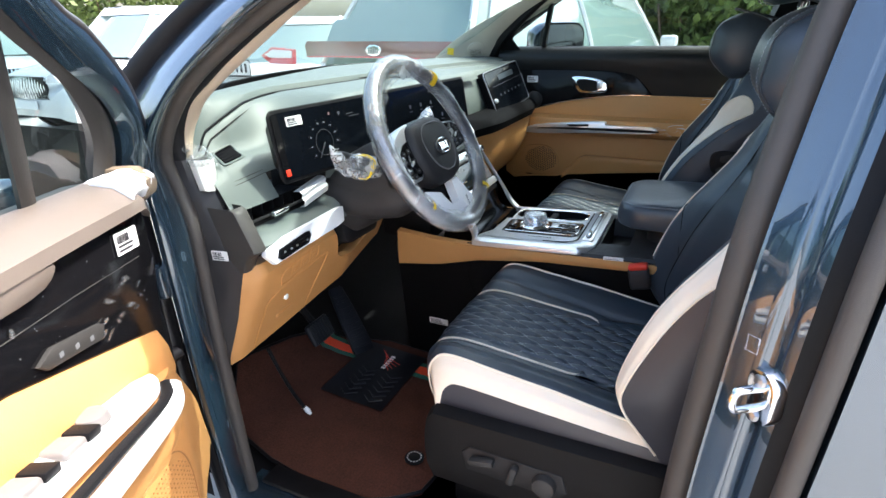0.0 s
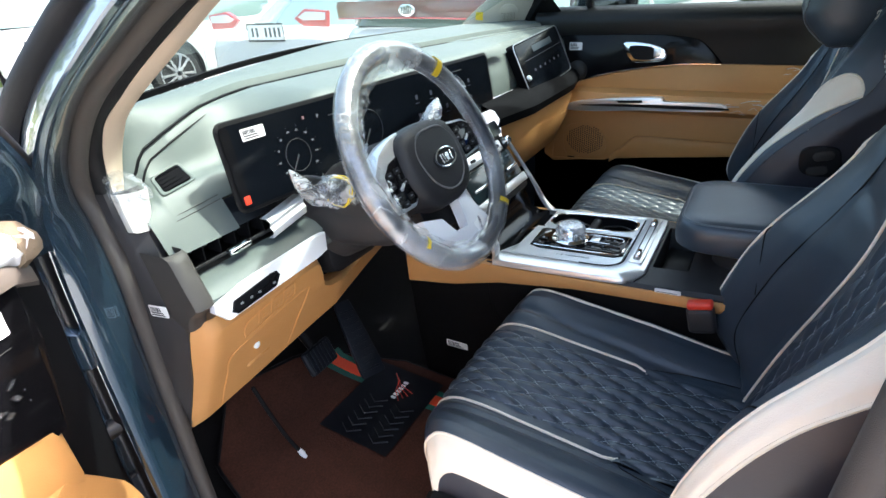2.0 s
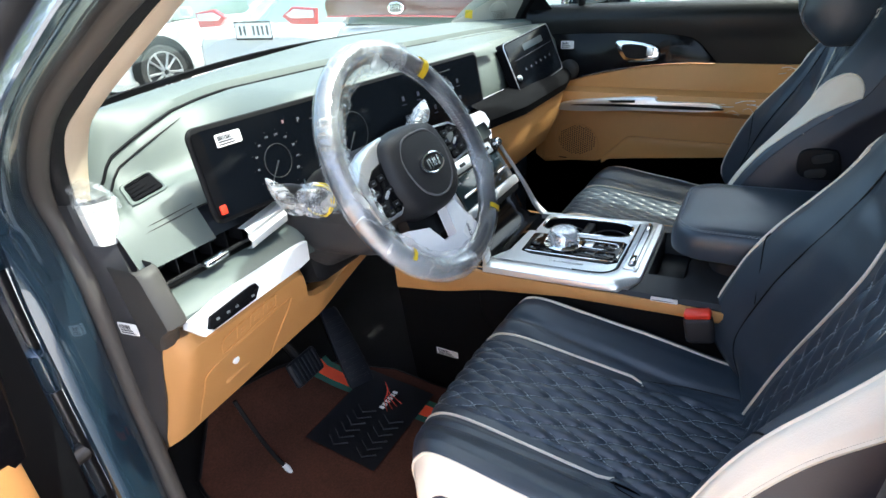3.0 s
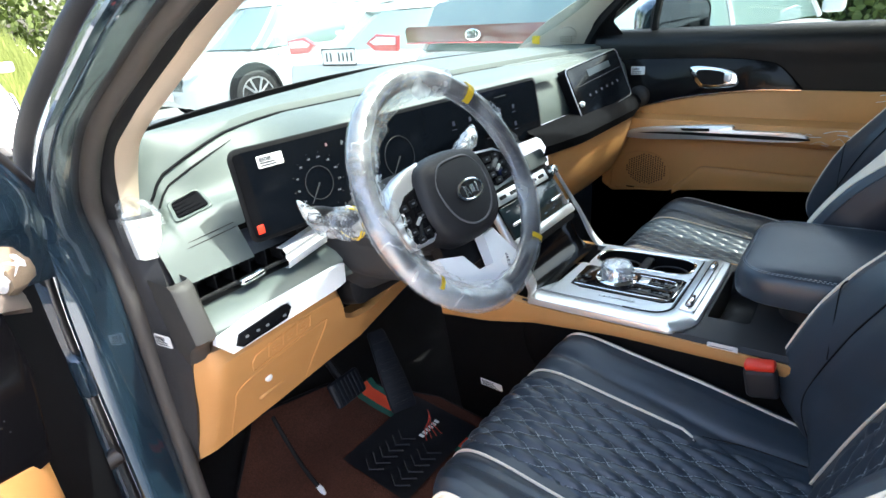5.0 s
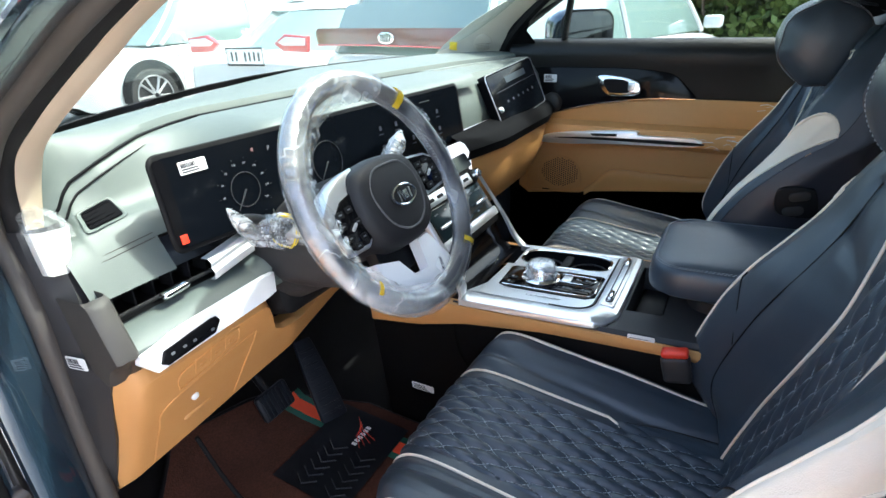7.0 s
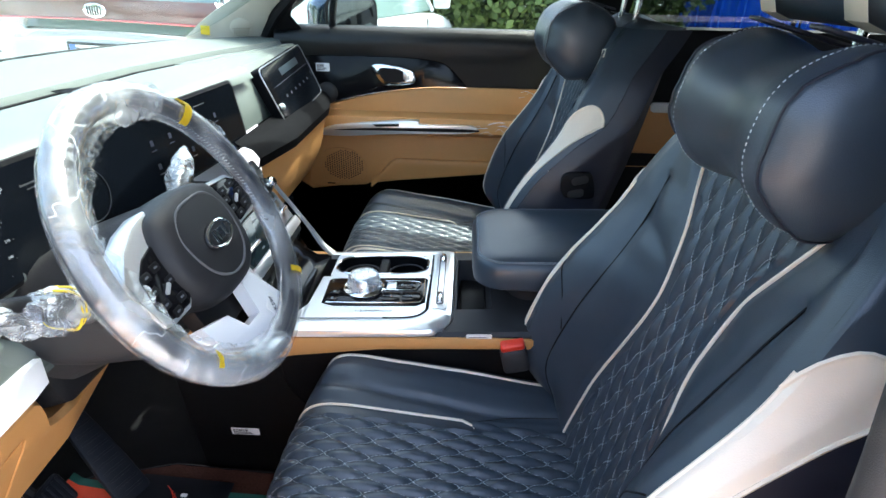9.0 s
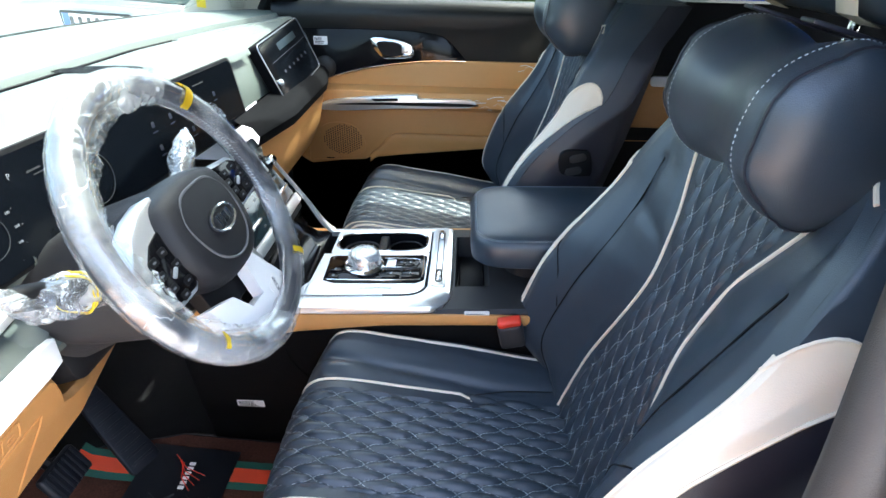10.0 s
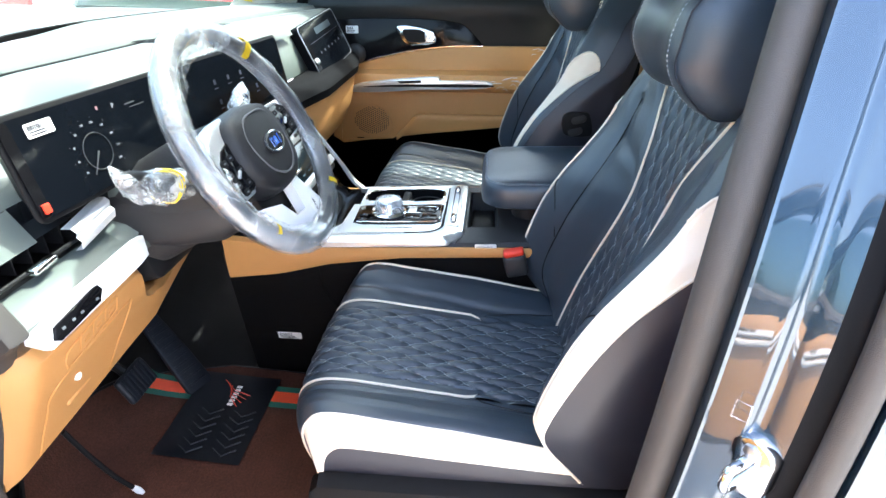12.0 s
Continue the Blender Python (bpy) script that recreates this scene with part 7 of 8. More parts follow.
def dpoly(name, pts, n, depth, mat, label="", parent=None, inset=.004, drop=.003):
    return part(name, plate([(-u, z) for u, z in pts], HN + DN * n, -DU, V(0, 0, 1), depth, inset, drop), mat, parent or drv, label)


bm = bmesh.new()
rows = []
for u in np.linspace(.02, 1.05, 16):
    rows.append([dd(u, -.10, .42), dd(u, -.12, .75), dd(u, -.10, 1.05), dd(u, -.03, 1.10), dd(u, .0, 1.09), dd(u, .02, .9), dd(u, .02, .6), dd(u, .0, .42)])
loft(bm, rows, True, True)
part("door_shell", bm, BLUE, drv)
part("edge_lining", plate([(-.10, .45), (-.028, .45), (-.030, 1.08), (-.10, 1.09)], HN + DN * .024, -DU, V(0, 0, 1), .01, .003, .003), BLACK, drv)
# door top cap
bm = bmesh.new()
rows = []
for u in np.linspace(.075, 1.02, 20):
    e = max(0, (.11 - u) / .035)
    z = lin(u, (.075, .3, 1.0), (1.108, 1.118, 1.14)) - .02 * e * e
    rows.append([dd(u, -.035, z - .01), dd(u, -.02, z + .004), dd(u, .02, z + .010 - .01 * e), dd(u, .055, z + .004 - .01 * e), dd(u, .080 - .02 * e, z - .014), dd(u, .082 - .02 * e, z - .030), dd(u, .06, z - .036)])
loft(bm, rows)
part("door_cap", bm, CAPM, drv, "soft warm grey door top")
# gloss black middle
dpoly("gloss_strip", [(.125, .890), (.105, 1.00), (.110, 1.075), (.40, 1.09), (1.0, 1.11), (1.0, .985), (.55, .965), (.25, .900)], .070, .03, PIANO, "gloss black strip with film marks", None, .008, .006)
label_bars("paper_label", dd(.173, .0725, 1.052), -DU + V(0, 0, -.10), V(0, 0, 1), .056, .030, drv)
sw = dpoly("seat_switch_strip", [(.277, .966), (.268, .981), (.279, .987), (.362, 1.006), (.386, .998), (.374, .987)], .0745, .005, GREY, "", None, .002, .0015)
for u in (.298, .325, .352):
    part("switch_mark", plate(round_rect(.007, .006, .001, 2, -u, .979 + (u - .298) * .24), HN + DN * .0752, -DU, V(0, 0, 1), .0005), LITDIM, sw)
dpoly("release_handle", [(p.x, p.y) for p in spline([(.326, 1.082, 0), (.345, 1.089, 0), (.42, 1.094, 0), (.50, 1.098, 0), (.51, 1.080, 0), (.42, 1.068, 0), (.35, 1.068, 0)], 3, True)], .080, .010, CAPM, "satin taupe release handle", None, .005, .004)
# film marks and a fold on the gloss
bm = bmesh.new()
tube(bm, [dd(.150, .0707, 1.020), dd(.30, .0707, 1.034), dd(.46, .0707, 1.045)], .0006, 4)
part("film_fold", bm, GREY, drv)
rng = random.Random(5)
for k in range(14):
    u0, z0_ = rng.uniform(.16, .27), rng.uniform(.955, 1.005)
    l_, a_ = rng.uniform(.010, .026), rng.uniform(-.9, .9)
    dpoly("film_smudge", [(u0, z0_), (u0 + l_ * .5, z0_ + .004 + a_ * .006), (u0 + l_, z0_ + a_ * .012), (u0 + l_ * .6, z0_ - .003 + a_ * .006)], .0712, .0004, FILM_THIN, "", None, 0, 0)
for u, z, w, h in ((.42, .965, .012, .03), (.40, 1.045, .008, .012)):
    dpoly("film_mark", [(u - w / 2, z - h * .3), (u - w * .1, z - h / 2), (u + w / 2, z - h * .1), (u + w * .3, z + h / 2), (u - w * .3, z + h * .35)], .0718, .0006, FILM_THIN, "", None, 0, 0)
bm = bmesh.new()
rng = random.Random(21)
for k in range(60):
    u, z = rng.uniform(.14, .75), rng.uniform(.945, 1.07)
    if z > .955 + .06 * (u - .2):
        cyl(bm, dd(u, .0704, z), dd(u, .0709, z), rng.uniform(.0003, .0009), n=5)
tagged(part("dust", bm, LITDIM, drv), kind="stuff")
# tan lining below, bulging to the armrest
bm = bmesh.new()
rows = []
for u in np.linspace(.115, 1.0, 24):
    e = max(0, (.165 - u) / .05)
    z1 = lin(u, (.115, .165, .44, .6, 1), (.893, .908, .998, 1.03, 1.05))
    nn = .074 - .03 * e * e
    rows.append([dd(u, nn - .02, z1 + .004), dd(u, nn, z1), dd(u, nn + .014 * (1 - e), z1 - .025), dd(u, nn + .02 * (1 - e), z1 - .06), dd(u, nn + .010 * (1 - e), z1 - .09)])
loft(bm, rows)
part("tan_panel", bm, TAN, drv, "tan leather panel")
bm = bmesh.new()
rows = []
for u in np.linspace(.222, 1.0, 24):
    e = max(0, (.30 - u) / .078)
    zt = lin(u, (.222, .30, .45, .7, 1.0), (.868, .882, .915, .950, .965))
    nn = .120 - .016 * e * e
    rows.append([dd(u, .06, zt + .010), dd(u, nn - .04, zt + .006), dd(u, nn - .004, zt), dd(u, nn + .012, zt - .018), dd(u, nn + .012, zt - .06), dd(u, nn, zt - .10), dd(u, .06, zt - .13)])
loft(bm, rows)
arm_d = part("armrest", bm, TAN, drv, "tan door armrest")
bm = bmesh.new()
rows = []
LOWN = ((.030, .075, .12, .17, .22, .26, 1), (.052, .068, .078, .092, .112, .120, .124))
for u in list(np.linspace(.030, .27, 20)) + list(np.linspace(.30, 1.0, 12)):
    zt = lin(u, (.030, .05, .075, .12, .174, .24, 1), (.620, .690, .745, .805, .864, .880, .930))
    zb = lin(u, (.030, .12, .2, .3, 1), (.575, .570, .560, .520, .480))
    nn = lin(u, *LOWN)
    rows.append([dd(u, nn - .035, zt + .002), dd(u, nn - .006, zt - .004), dd(u, nn, zt - .022), dd(u, nn + .003, zt * .6 + zb * .4), dd(u, nn + .003, zt * .3 + zb * .7), dd(u, nn, zb + .02), dd(u, nn - .03, zb)])
loft(bm, rows)
low_d = part("lower_panel", bm, TAN_SOFT, drv, "tan lower door panel with speaker")
# pull strip and window switches on the armrest
bm = bmesh.new()
A_ = [dd(.245, .098, .889), dd(.30, .088, .904), dd(.45, .072, .942), dd(.70, .07, .982), dd(1.0, .07, .998)]
B_ = [dd(.250, .110, .884), dd(.30, .128, .893), dd(.45, .132, .924), dd(.70, .132, .958), dd(1.0, .132, .973)]
loft(bm, [[p + V(0, 0, -.003), p + V(0, 0, .003), p.lerp(q, .5) + V(0, 0, .005), q + V(0, 0, .003), q + V(0, 0, -.003)] for p, q in zip(spline(A_, 5), spline(B_, 5))])
ps = part("pull_strip", bm, WHITEFILM, drv, "armrest strip under white film")
bm = bmesh.new()
tube(bm, spline([dd(.253, .120, .883), dd(.30, .136, .886), dd(.45, .141, .914), dd(.7, .141, .948), dd(1.0, .141, .963)], 5), .0075, 8, flat=.6)
part("strip_groove", bm, BLACK, ps)
bm = bmesh.new()
tube(bm, spline([dd(.250, .126, .874), dd(.30, .143, .872), dd(.45, .150, .896), dd(.7, .150, .93), dd(1.0, .150, .945)], 5), .012, 10)
part("outer_rail", bm, WHITEFILM, ps)
part("mirror_knob", turned(dd(.375, .100, .922), dd(.3745, .100, .932), [(0, .019), (.5, .018), (.9, .016), (1, .012)], 24), FILMGREY, ps)
for u in (.430, .495):
    zs_ = lin(u, (.30, .45, .70), (.900, .935, .972))
    bm = bmesh.new()
    box(bm, dd(u, .098, zs_ + .003), (.036, .042, .012), axes(DU + V(0, 0, .22), DN), .006, 3)
    part("window_switch", bm, FILMGREY, ps)
    bm = bmesh.new()
    box(bm, dd(u - .028, .098, zs_ - .0015), (.022, .044, .010), axes(DU + V(0, 0, .22), DN), .002)
    part("switch_gap", bm, BLACK, ps)
bm = bmesh.new()
for i in range(26):
    for j in range(26):
        u, z = .235 + .0078 * i, .60 + .0078 * j
        if ((u - .335) / .095) ** 2 + ((z - .70) / .095) ** 2 < 1:
            n_ = lin(u, *LOWN) + .0026
            cyl(bm, dd(u, n_, z), dd(u, n_ + .0012, z), .0013, n=6)
part("speaker_holes", bm, TANHOLE, drv)
bm = bmesh.new()
tube(bm, spline([dd(.236 + .004, .1185, .62), dd(.238, .1195, .72), dd(.27, .1235, .785), dd(.335, .1245, .808), dd(.42, .1250, .780), dd(.44, .1255, .70)], 5), .0011, 6)
part("speaker_seam", bm, TANHOLE, drv)
bm = bmesh.new()
box(bm, dd(.140, .0765, .655), (.004, .003, .036), axes(DU, DN), .001)
part("speaker_badge", bm, BLACK, drv)
# loose white wrap at the end of the cap
wr = bmesh.new()
rings = []
for i, u in enumerate(np.linspace(.078, .145, 9)):
    ring = []
    for k in range(16):
        s = 2 * math.pi * k / 16
        r = .026 * (1 + .4 * noise.noise(V(i * .8, math.cos(s) * 2, math.sin(s) * 2 + 4)))
        ring.append(dd(u, .045 + 1.35 * r * math.cos(s), 1.108 + r * .75 * math.sin(s)))
    rings.append(ring)
loft(wr, rings, True, True)
cw = solo("cap_wrap", wr, WHITEFILM, "crumpled white film around the end of the door top", "packing film")
tp = bmesh.new()
loft(tp, [[dd(u, .040 + r * 1.25 * math.cos(s) , 1.104 + r * .8 * math.sin(s) + .002 * math.sin(7 * s)) for s in np.linspace(0, 2 * math.pi, 18, endpoint=False)] for u, r in ((.100, .034), (.085, .035), (.068, .031), (.058, .020), (.055, .004))], True, True)
part("wrap_tip", tp, material("brown_cloth", (.20, .15, .10), .9, bump=.8, grain=300, var=.3), cw, "brown rough cloth tip")
# window frame: front upright, quarter glass post
FA = [dd(*k) for k in ((.055, .010, 1.07), (.055, .017, 1.12), (.060, .026, 1.15), (.075, .036, 1.192), (.122, .048, 1.234), (.200, .060, 1.276), (.288, .074, 1.328), (.45, .105, 1.425), (.70, .13, 1.495), (1.0, .13, 1.515))]
FB = [dd(*k) for k in ((-.008, .008, 1.06), (-.010, .024, 1.113), (-.003, .033, 1.15), (.017, .043, 1.187), (.075, .060, 1.247), (.170, .076, 1.308), (.238, .084, 1.337), (.40, .115, 1.44), (.68, .14, 1.52), (1.0, .14, 1.54))]
FC = [dd(*k) for k in ((.118, .012, 1.07), (.117, .017, 1.12), (.119, .030, 1.166), (.141, .041, 1.206), (.189, .053, 1.251), (.249, .062, 1.287), (.289, .068, 1.309), (.46, .10, 1.405), (.70, .12, 1.47), (1.0, .12, 1.49))]
part("frame_outer", ribbon([tuple(p) for p in FB], [tuple(p) for p in FA], 6, 4, .006, DN, .012), BLUE, drv)
bm = bmesh.new()
tube(bm, spline([tuple(p.lerp(q, .94) + DN * .004) for p, q in zip(FA, FB)], 6), .010, 10)
part("frame_seal", bm, RUBBER, drv)
bm = bmesh.new()
tube(bm, spline([tuple(p.lerp(q, .28) + DN * .005) for p, q in zip(FA, FB)], 6), .007, 10, flat=.6)
part("frame_ridge", bm, BLUE, drv)
part("frame_inner", ribbon([tuple(p) for p in FA], [tuple(p) for p in FC], 6, 4, .010, DN, .014), GREY, drv, "taupe window frame lining")
part("window_post", ribbon([tuple(dd(.226, .000, 1.09)), tuple(dd(.256, .030, 1.20)), tuple(dd(.286, .058, 1.31))], [tuple(dd(.249, .000, 1.09)), tuple(dd(.279, .030, 1.20)), tuple(dd(.309, .060, 1.32))], 4, 4, .002, DN, .006), GREY, drv)
wb = ribbon([tuple(dd(.10, .000, 1.09)), tuple(dd(.5, .000, 1.11)), tuple(dd(1.0, .000, 1.12))], [tuple(dd(.15, .038, 1.235)), tuple(dd(.46, .092, 1.405)), tuple(dd(1.0, .112, 1.49))], 6, 3, 0, (1, 0, 0), 0)
w2 = part("door_glass", wb, TINTED, drv)
w2.visible_shadow = False
dm = thing("door_mirror", "dark blue door mirror outside the open driver door", "mirror", dd(.30, -.2, 1.15))
bm = bmesh.new()
rows = []
for k, sc_ in ((0, .92), (.015, 1.0), (.04, .99), (.08, .85), (.11, .5), (.118, .1)):
    rows.append([dd(.20 - k, -.22 - a * sc_, 1.17 + b * sc_) for a, b in round_rect(.20, .15, .05, 6)])
loft(bm, rows, True, True)
part("mirror_housing", bm, BLUE, dm)
bm = bmesh.new()
box(bm, dd(.17, -.10, 1.11), (.06, .10, .05), axes(DU, DN), .015, 3)
part("mirror_foot", bm, BLUE, dm)
# check strap and hinge by the pillar
hg = thing("door_check", "black door check strap between pillar and open door", "door check", (-.80, .335, .69))
bm = bmesh.new()
tube(bm, spline([(-.775, .33, .690), (-.800, .318, .686), (-.83, .31, .684), dd(.03, .0, .682)], 4), .007, 8, flat=.5)
part("strap", bm, BLACK, hg)
part("strap_bolt", turned((-.79, .322, .705), (-.79, .305, .705), [(0, .009), (.7, .008), (1, .005)], 6), BLACK, hg)
for z in (.58, .92):
    bm = bmesh.new()
    box(bm, (-.838, .315, z), (.05, .035, .06), axes(DU, DN), .008, 2)
    part("hinge", bm, BLUE, hg)
bm = bmesh.new()
tube(bm, spline([(-.80, .312, .80), (-.815, .305, .79), (-.83, .31, .78), dd(.04, .0, .775)], 4), .014, 10)
part("cable_boot", bm, RUBBER, hg)


# ---------- outside ----------
CONCRETE = material("pale_concrete", (0.44, 0.43, 0.405), 0.85, scale=4, var=0.14, bump=0.4, grain=120, stain=0.3)
GRASSM = material("dry_grass", (0.16, 0.20, 0.045), 0.9, scale=20, var=0.5, bump=0.6, grain=60)
LEAF = material("yew_leaf", (0.070, 0.105, 0.016), 0.6, scale=7, var=0.75, bump=0)
BARK = material("bark", (0.09, 0.06, 0.04), 0.9, var=0.3)
WHITECAR = material("white_car_paint", (0.56, 0.585, 0.585), 0.25, 0.0, scale=8, var=0.02, bump=0, coat=0.8)
PALEBLUE = material("pale_silver_paint", (0.62, 0.68, 0.72), 0.25, 0.1, scale=8, var=0.03, bump=0, coat=1.0)
CARGLASS = material("tinted_glass", (0.03, 0.05, 0.05), 0.06, bump=0, coat=1.0)
# pale teal base colour carries the sky's reflection on the car windows
SKYGLASS = material("painted_sky_glass", (0.17, 0.25, 0.235), 0.05, bump=0, coat=1.0)
TYRE = material("tyre_rubber", (0.025, 0.025, 0.025), 0.8, bump=0.3, grain=200)
ALLOY = material("alloy", (0.55, 0.56, 0.57), 0.35, 0.8, bump=0)
REDLENS = material("red_lens", (0.55, 0.03, 0.03), 0.15, bump=0, coat=1.0)
MAROON = material("maroon_lens", (0.17, 0.062, 0.056), 0.12, bump=0, coat=1.0, scale=12, var=.35)
CLEARLENS = material("clear_lens", (0.70, 0.70, 0.70), 0.15, bump=0, coat=1.0)
PLATEM = material("plate_white", (0.80, 0.81, 0.80), 0.5, bump=0)
PLATEBLUE = material("plate_blue", (0.05, 0.16, 0.50), 0.5, bump=0)
TARP = material("blue_tarp", (0.01, 0.13, 0.62), 0.5, scale=10, var=0.2, bump=0.3, grain=60)

bm = bmesh.new()
loft(bm, [[V(x, y, 0) for y in (-400, -30, -8, 0, 8, 30, 400)] for x in (-400, -30, -8, 0, 8, 30, 400)])
solo("ground", bm, CONCRETE, "pale sunlit concrete yard", "ground", kind="structure")


def wheel_at(parent, m, x, y, r, sg):
    """A tyre with a spoked rim; the outer face looks to local side sg."""
    bm = bmesh.new()
    cyl(bm, m @ V(x, y - sg * .20, r), m @ V(x, y, r), 0, n=32, rings=[(0, r * .9), (.1, r), (.85, r), (.97, r * .94), (1, r * .80), (.92, r * .70)])
    w = part("wheel", bm, TYRE, parent)
    bm = bmesh.new()
    cyl(bm, m @ V(x, y - sg * .05, r), m @ V(x, y - sg * .035, r), 0, n=28, rings=[(0, r * .72), (1, r * .72)])
    part("rim_back", bm, BLACK, w)
    bm = bmesh.new()
    for k in range(10):
        t = 2 * math.pi * (k + (.12 if k % 2 else -.12)) / 10
        c, s = math.cos(t), math.sin(t)
        pts = [m @ V(x + c * r * q, y - sg * d, r + s * r * q) for q, d in ((.10, .0), (.40, .006), (.72, .012))]
        tube(bm, pts, [r * .05, r * .045, r * .055], 6)
    tube(bm, [m @ V(x + r * .72 * math.cos(t), y - sg * .008, r + r * .72 * math.sin(t)) for t in np.linspace(0, 2 * math.pi, 32, endpoint=False)], r * .03, 6, closed=True)
    part("rim", bm, ALLOY, w)


def parked_car(name, label, at, heading, L, Wd, H, paint, tall=False, front=False, rear=None):
    """A car with its middle at `at`, its nose towards heading (degrees, 0 is +x). Local x forward, y left."""
    m = Matrix.Translation(at) @ Matrix.Rotation(radians(heading), 4, "Z")
    c = thing(name, label, "car", at, "parked cars")
    h = L / 2
    belt = .60 * H if tall else .66 * H
    hood = .56 * H if tall else .60 * H
    st = [(-h, .42, .30, .80), (-h + .06, .46, .22, .93), (-h + .25, .5, .18, .98), (-h + .8, .5, .18, 1.0), (0, .5, .18, 1.0), (h - 1.1, .5, .18, 1.0), (h - .35, .48, .2, .96), (h - .08, .42, .24, .88), (h, .36, .30, .72)]
    deck = belt if tall else .64 * H
    rows = []
    for x, w, lo, k in st:
        top = lin(x, (-h, -h + .15, -h + .7, h - 1.35, h - .9, h - .2, h), (deck * .93, deck, belt, belt, hood, hood * .88, hood * .62))
        ww = w * Wd
        z = [lo, lo + .1, (lo + top) / 2, top - .12, top - .02, top]
        xx = [ww * .93, ww * .99, ww, ww * .985, ww * .93, ww * .80]
        rows.append([m @ V(x, a, b) for a, b in zip(xx, z)] + [m @ V(x, 0, top + .02)] + [m @ V(x, -a, b) for a, b in zip(xx[::-1], z[::-1])])
    bm = bmesh.new()
    sm = [spline(list(r), 3) for r in rows]
    cols = [spline([r[k] for r in sm], 3) for k in range(len(sm[0]))]
    sm = [[col_[k] for col_ in cols] for k in range(len(cols[0]))]
    loft(bm, sm)
    bm.verts.ensure_lookup_table()
    bm.faces.new([v for v in bm.verts[:len(sm[0])]])
    bm.faces.new(bm.verts[-len(sm[0]):])
    bd_ = part("body", bm, paint, c)
    # cabin
    r0, r1 = (-h + .12, -h + .55) if tall else (-h + .55, -h + 1.35)
    f0, f1 = (h - 1.15, h - 2.0)
    if tall:
        f0, f1 = h - 1.05, h - 1.75
    cab = []
    for s in np.linspace(0, 1, 7):
        z = belt - .01 + (H - belt) * s
        ww = Wd * (.46 - .11 * s ** 1.4)
        a, b = r0 + (r1 - r0) * s ** (1.0 if tall else .9), f0 + (f1 - f0) * s ** .9
        cab.append([m @ V(a, ww * .9, z), m @ V(a + .12, ww, z), m @ V((a + b) / 2, ww * 1.02, z), m @ V(b - .12, ww, z), m @ V(b, ww * .86, z), m @ V(b + .05 * (1 - s), 0, z), m @ V(b, -ww * .86, z), m @ V(b - .12, -ww, z), m @ V((a + b) / 2, -ww * 1.02, z), m @ V(a + .12, -ww, z), m @ V(a, -ww * .9, z), m @ V(a - .03, 0, z)])
    bm = bmesh.new()
    loft(bm, cab[:-1], True)
    gl = part("greenhouse", bm, SKYGLASS, c, "car windows with the sky's reflection in their colour")
    bm = bmesh.new()
    top = [[p + (m.to_3x3() @ V(0, 0, .012)) for p in r] for r in (cab[-2], cab[-1])]
    loft(bm, top, True)
    loft(bm, [cab[-1][:6], [cab[-1][k].lerp(cab[-1][11 - k], .5) + V(0, 0, .03) for k in range(6)], [cab[-1][11 - k] for k in range(6)]])
    part("roof", bm, paint, c)
    for k in (0, 1, 2, 3, 4, 6, 7, 8, 9, 10):
        bm = bmesh.new()
        tube(bm, [r[k] for r in cab], .028, 6)
        part("pillar", bm, paint, c)
    r = .335 if not tall else .36
    for x in (-h + .78, h - .88):
        for sg in (1, -1):
            wheel_at(c, m, x, sg * (Wd / 2 + .022), r, sg)
            bm = bmesh.new()
            cyl(bm, m @ V(x, sg * (Wd / 2 - .05), r + .01), m @ V(x, sg * (Wd / 2 + .004), r + .01), r + .045, n=32)
            part("wheel_well", bm, BLACK, bd_)
            bm = bmesh.new()
            loft(bm, [[m @ V(x + (r + q) * math.cos(t), sg * (Wd / 2 + d), r + .01 + (r + q) * math.sin(t)) for q, d in ((.035, -.02), (.04, .014), (.085, .012), (.095, -.004))] for t in np.linspace(radians(-8), radians(188), 22)])
            part("wheel_arch", bm, BLACK if tall else paint, bd_)
    for sg in (1, -1):
        bm = bmesh.new()
        box(bm, (0, 0, 0), (.085, .19, .125), None, .035, 3)
        bmesh.ops.transform(bm, matrix=m @ Matrix.Translation((f0 - .30, sg * (Wd / 2 + .10), belt + .08)), verts=bm.verts)
        part("side_mirror", bm, paint, c)
        for x in (-.25, -1.15):
            bm = bmesh.new()
            tube(bm, spline([m @ V(x - .10, sg * (Wd / 2 - .012), belt - .14), m @ V(x, sg * (Wd / 2 + .022), belt - .13), m @ V(x + .10, sg * (Wd / 2 - .012), belt - .14)], 4), .012, 6)
            part("door_handle", bm, CHROME if tall else paint, c)
        bm = bmesh.new()
        for x in (-.02, -1.02, .95):
            tube(bm, [m @ V(x, sg * (Wd / 2 - .003), .35), m @ V(x - .02, sg * (Wd / 2 + .0), belt * .6), m @ V(x, sg * (Wd * .493), belt - .08)], .005, 5)
        part("door_gap", bm, DARK, bd_)
        bm = bmesh.new()
        uy_ = V(0, 0, 1)
        pts = [(-.16, -.05), (.16, -.02), (.17, .05), (-.10, .06)]
        slab(bm, pts if sg > 0 else [(-a, b) for a, b in pts][::-1], m @ V(h - .07, sg * Wd * .33, hood - .16), (m.to_3x3() @ V(.35, sg * -1, 0)) * -1, uy_, .06, .01, .01)
        part("headlight", bm, CLEARLENS, c)
    rx = m.to_3x3() @ V(0, -1, 0)
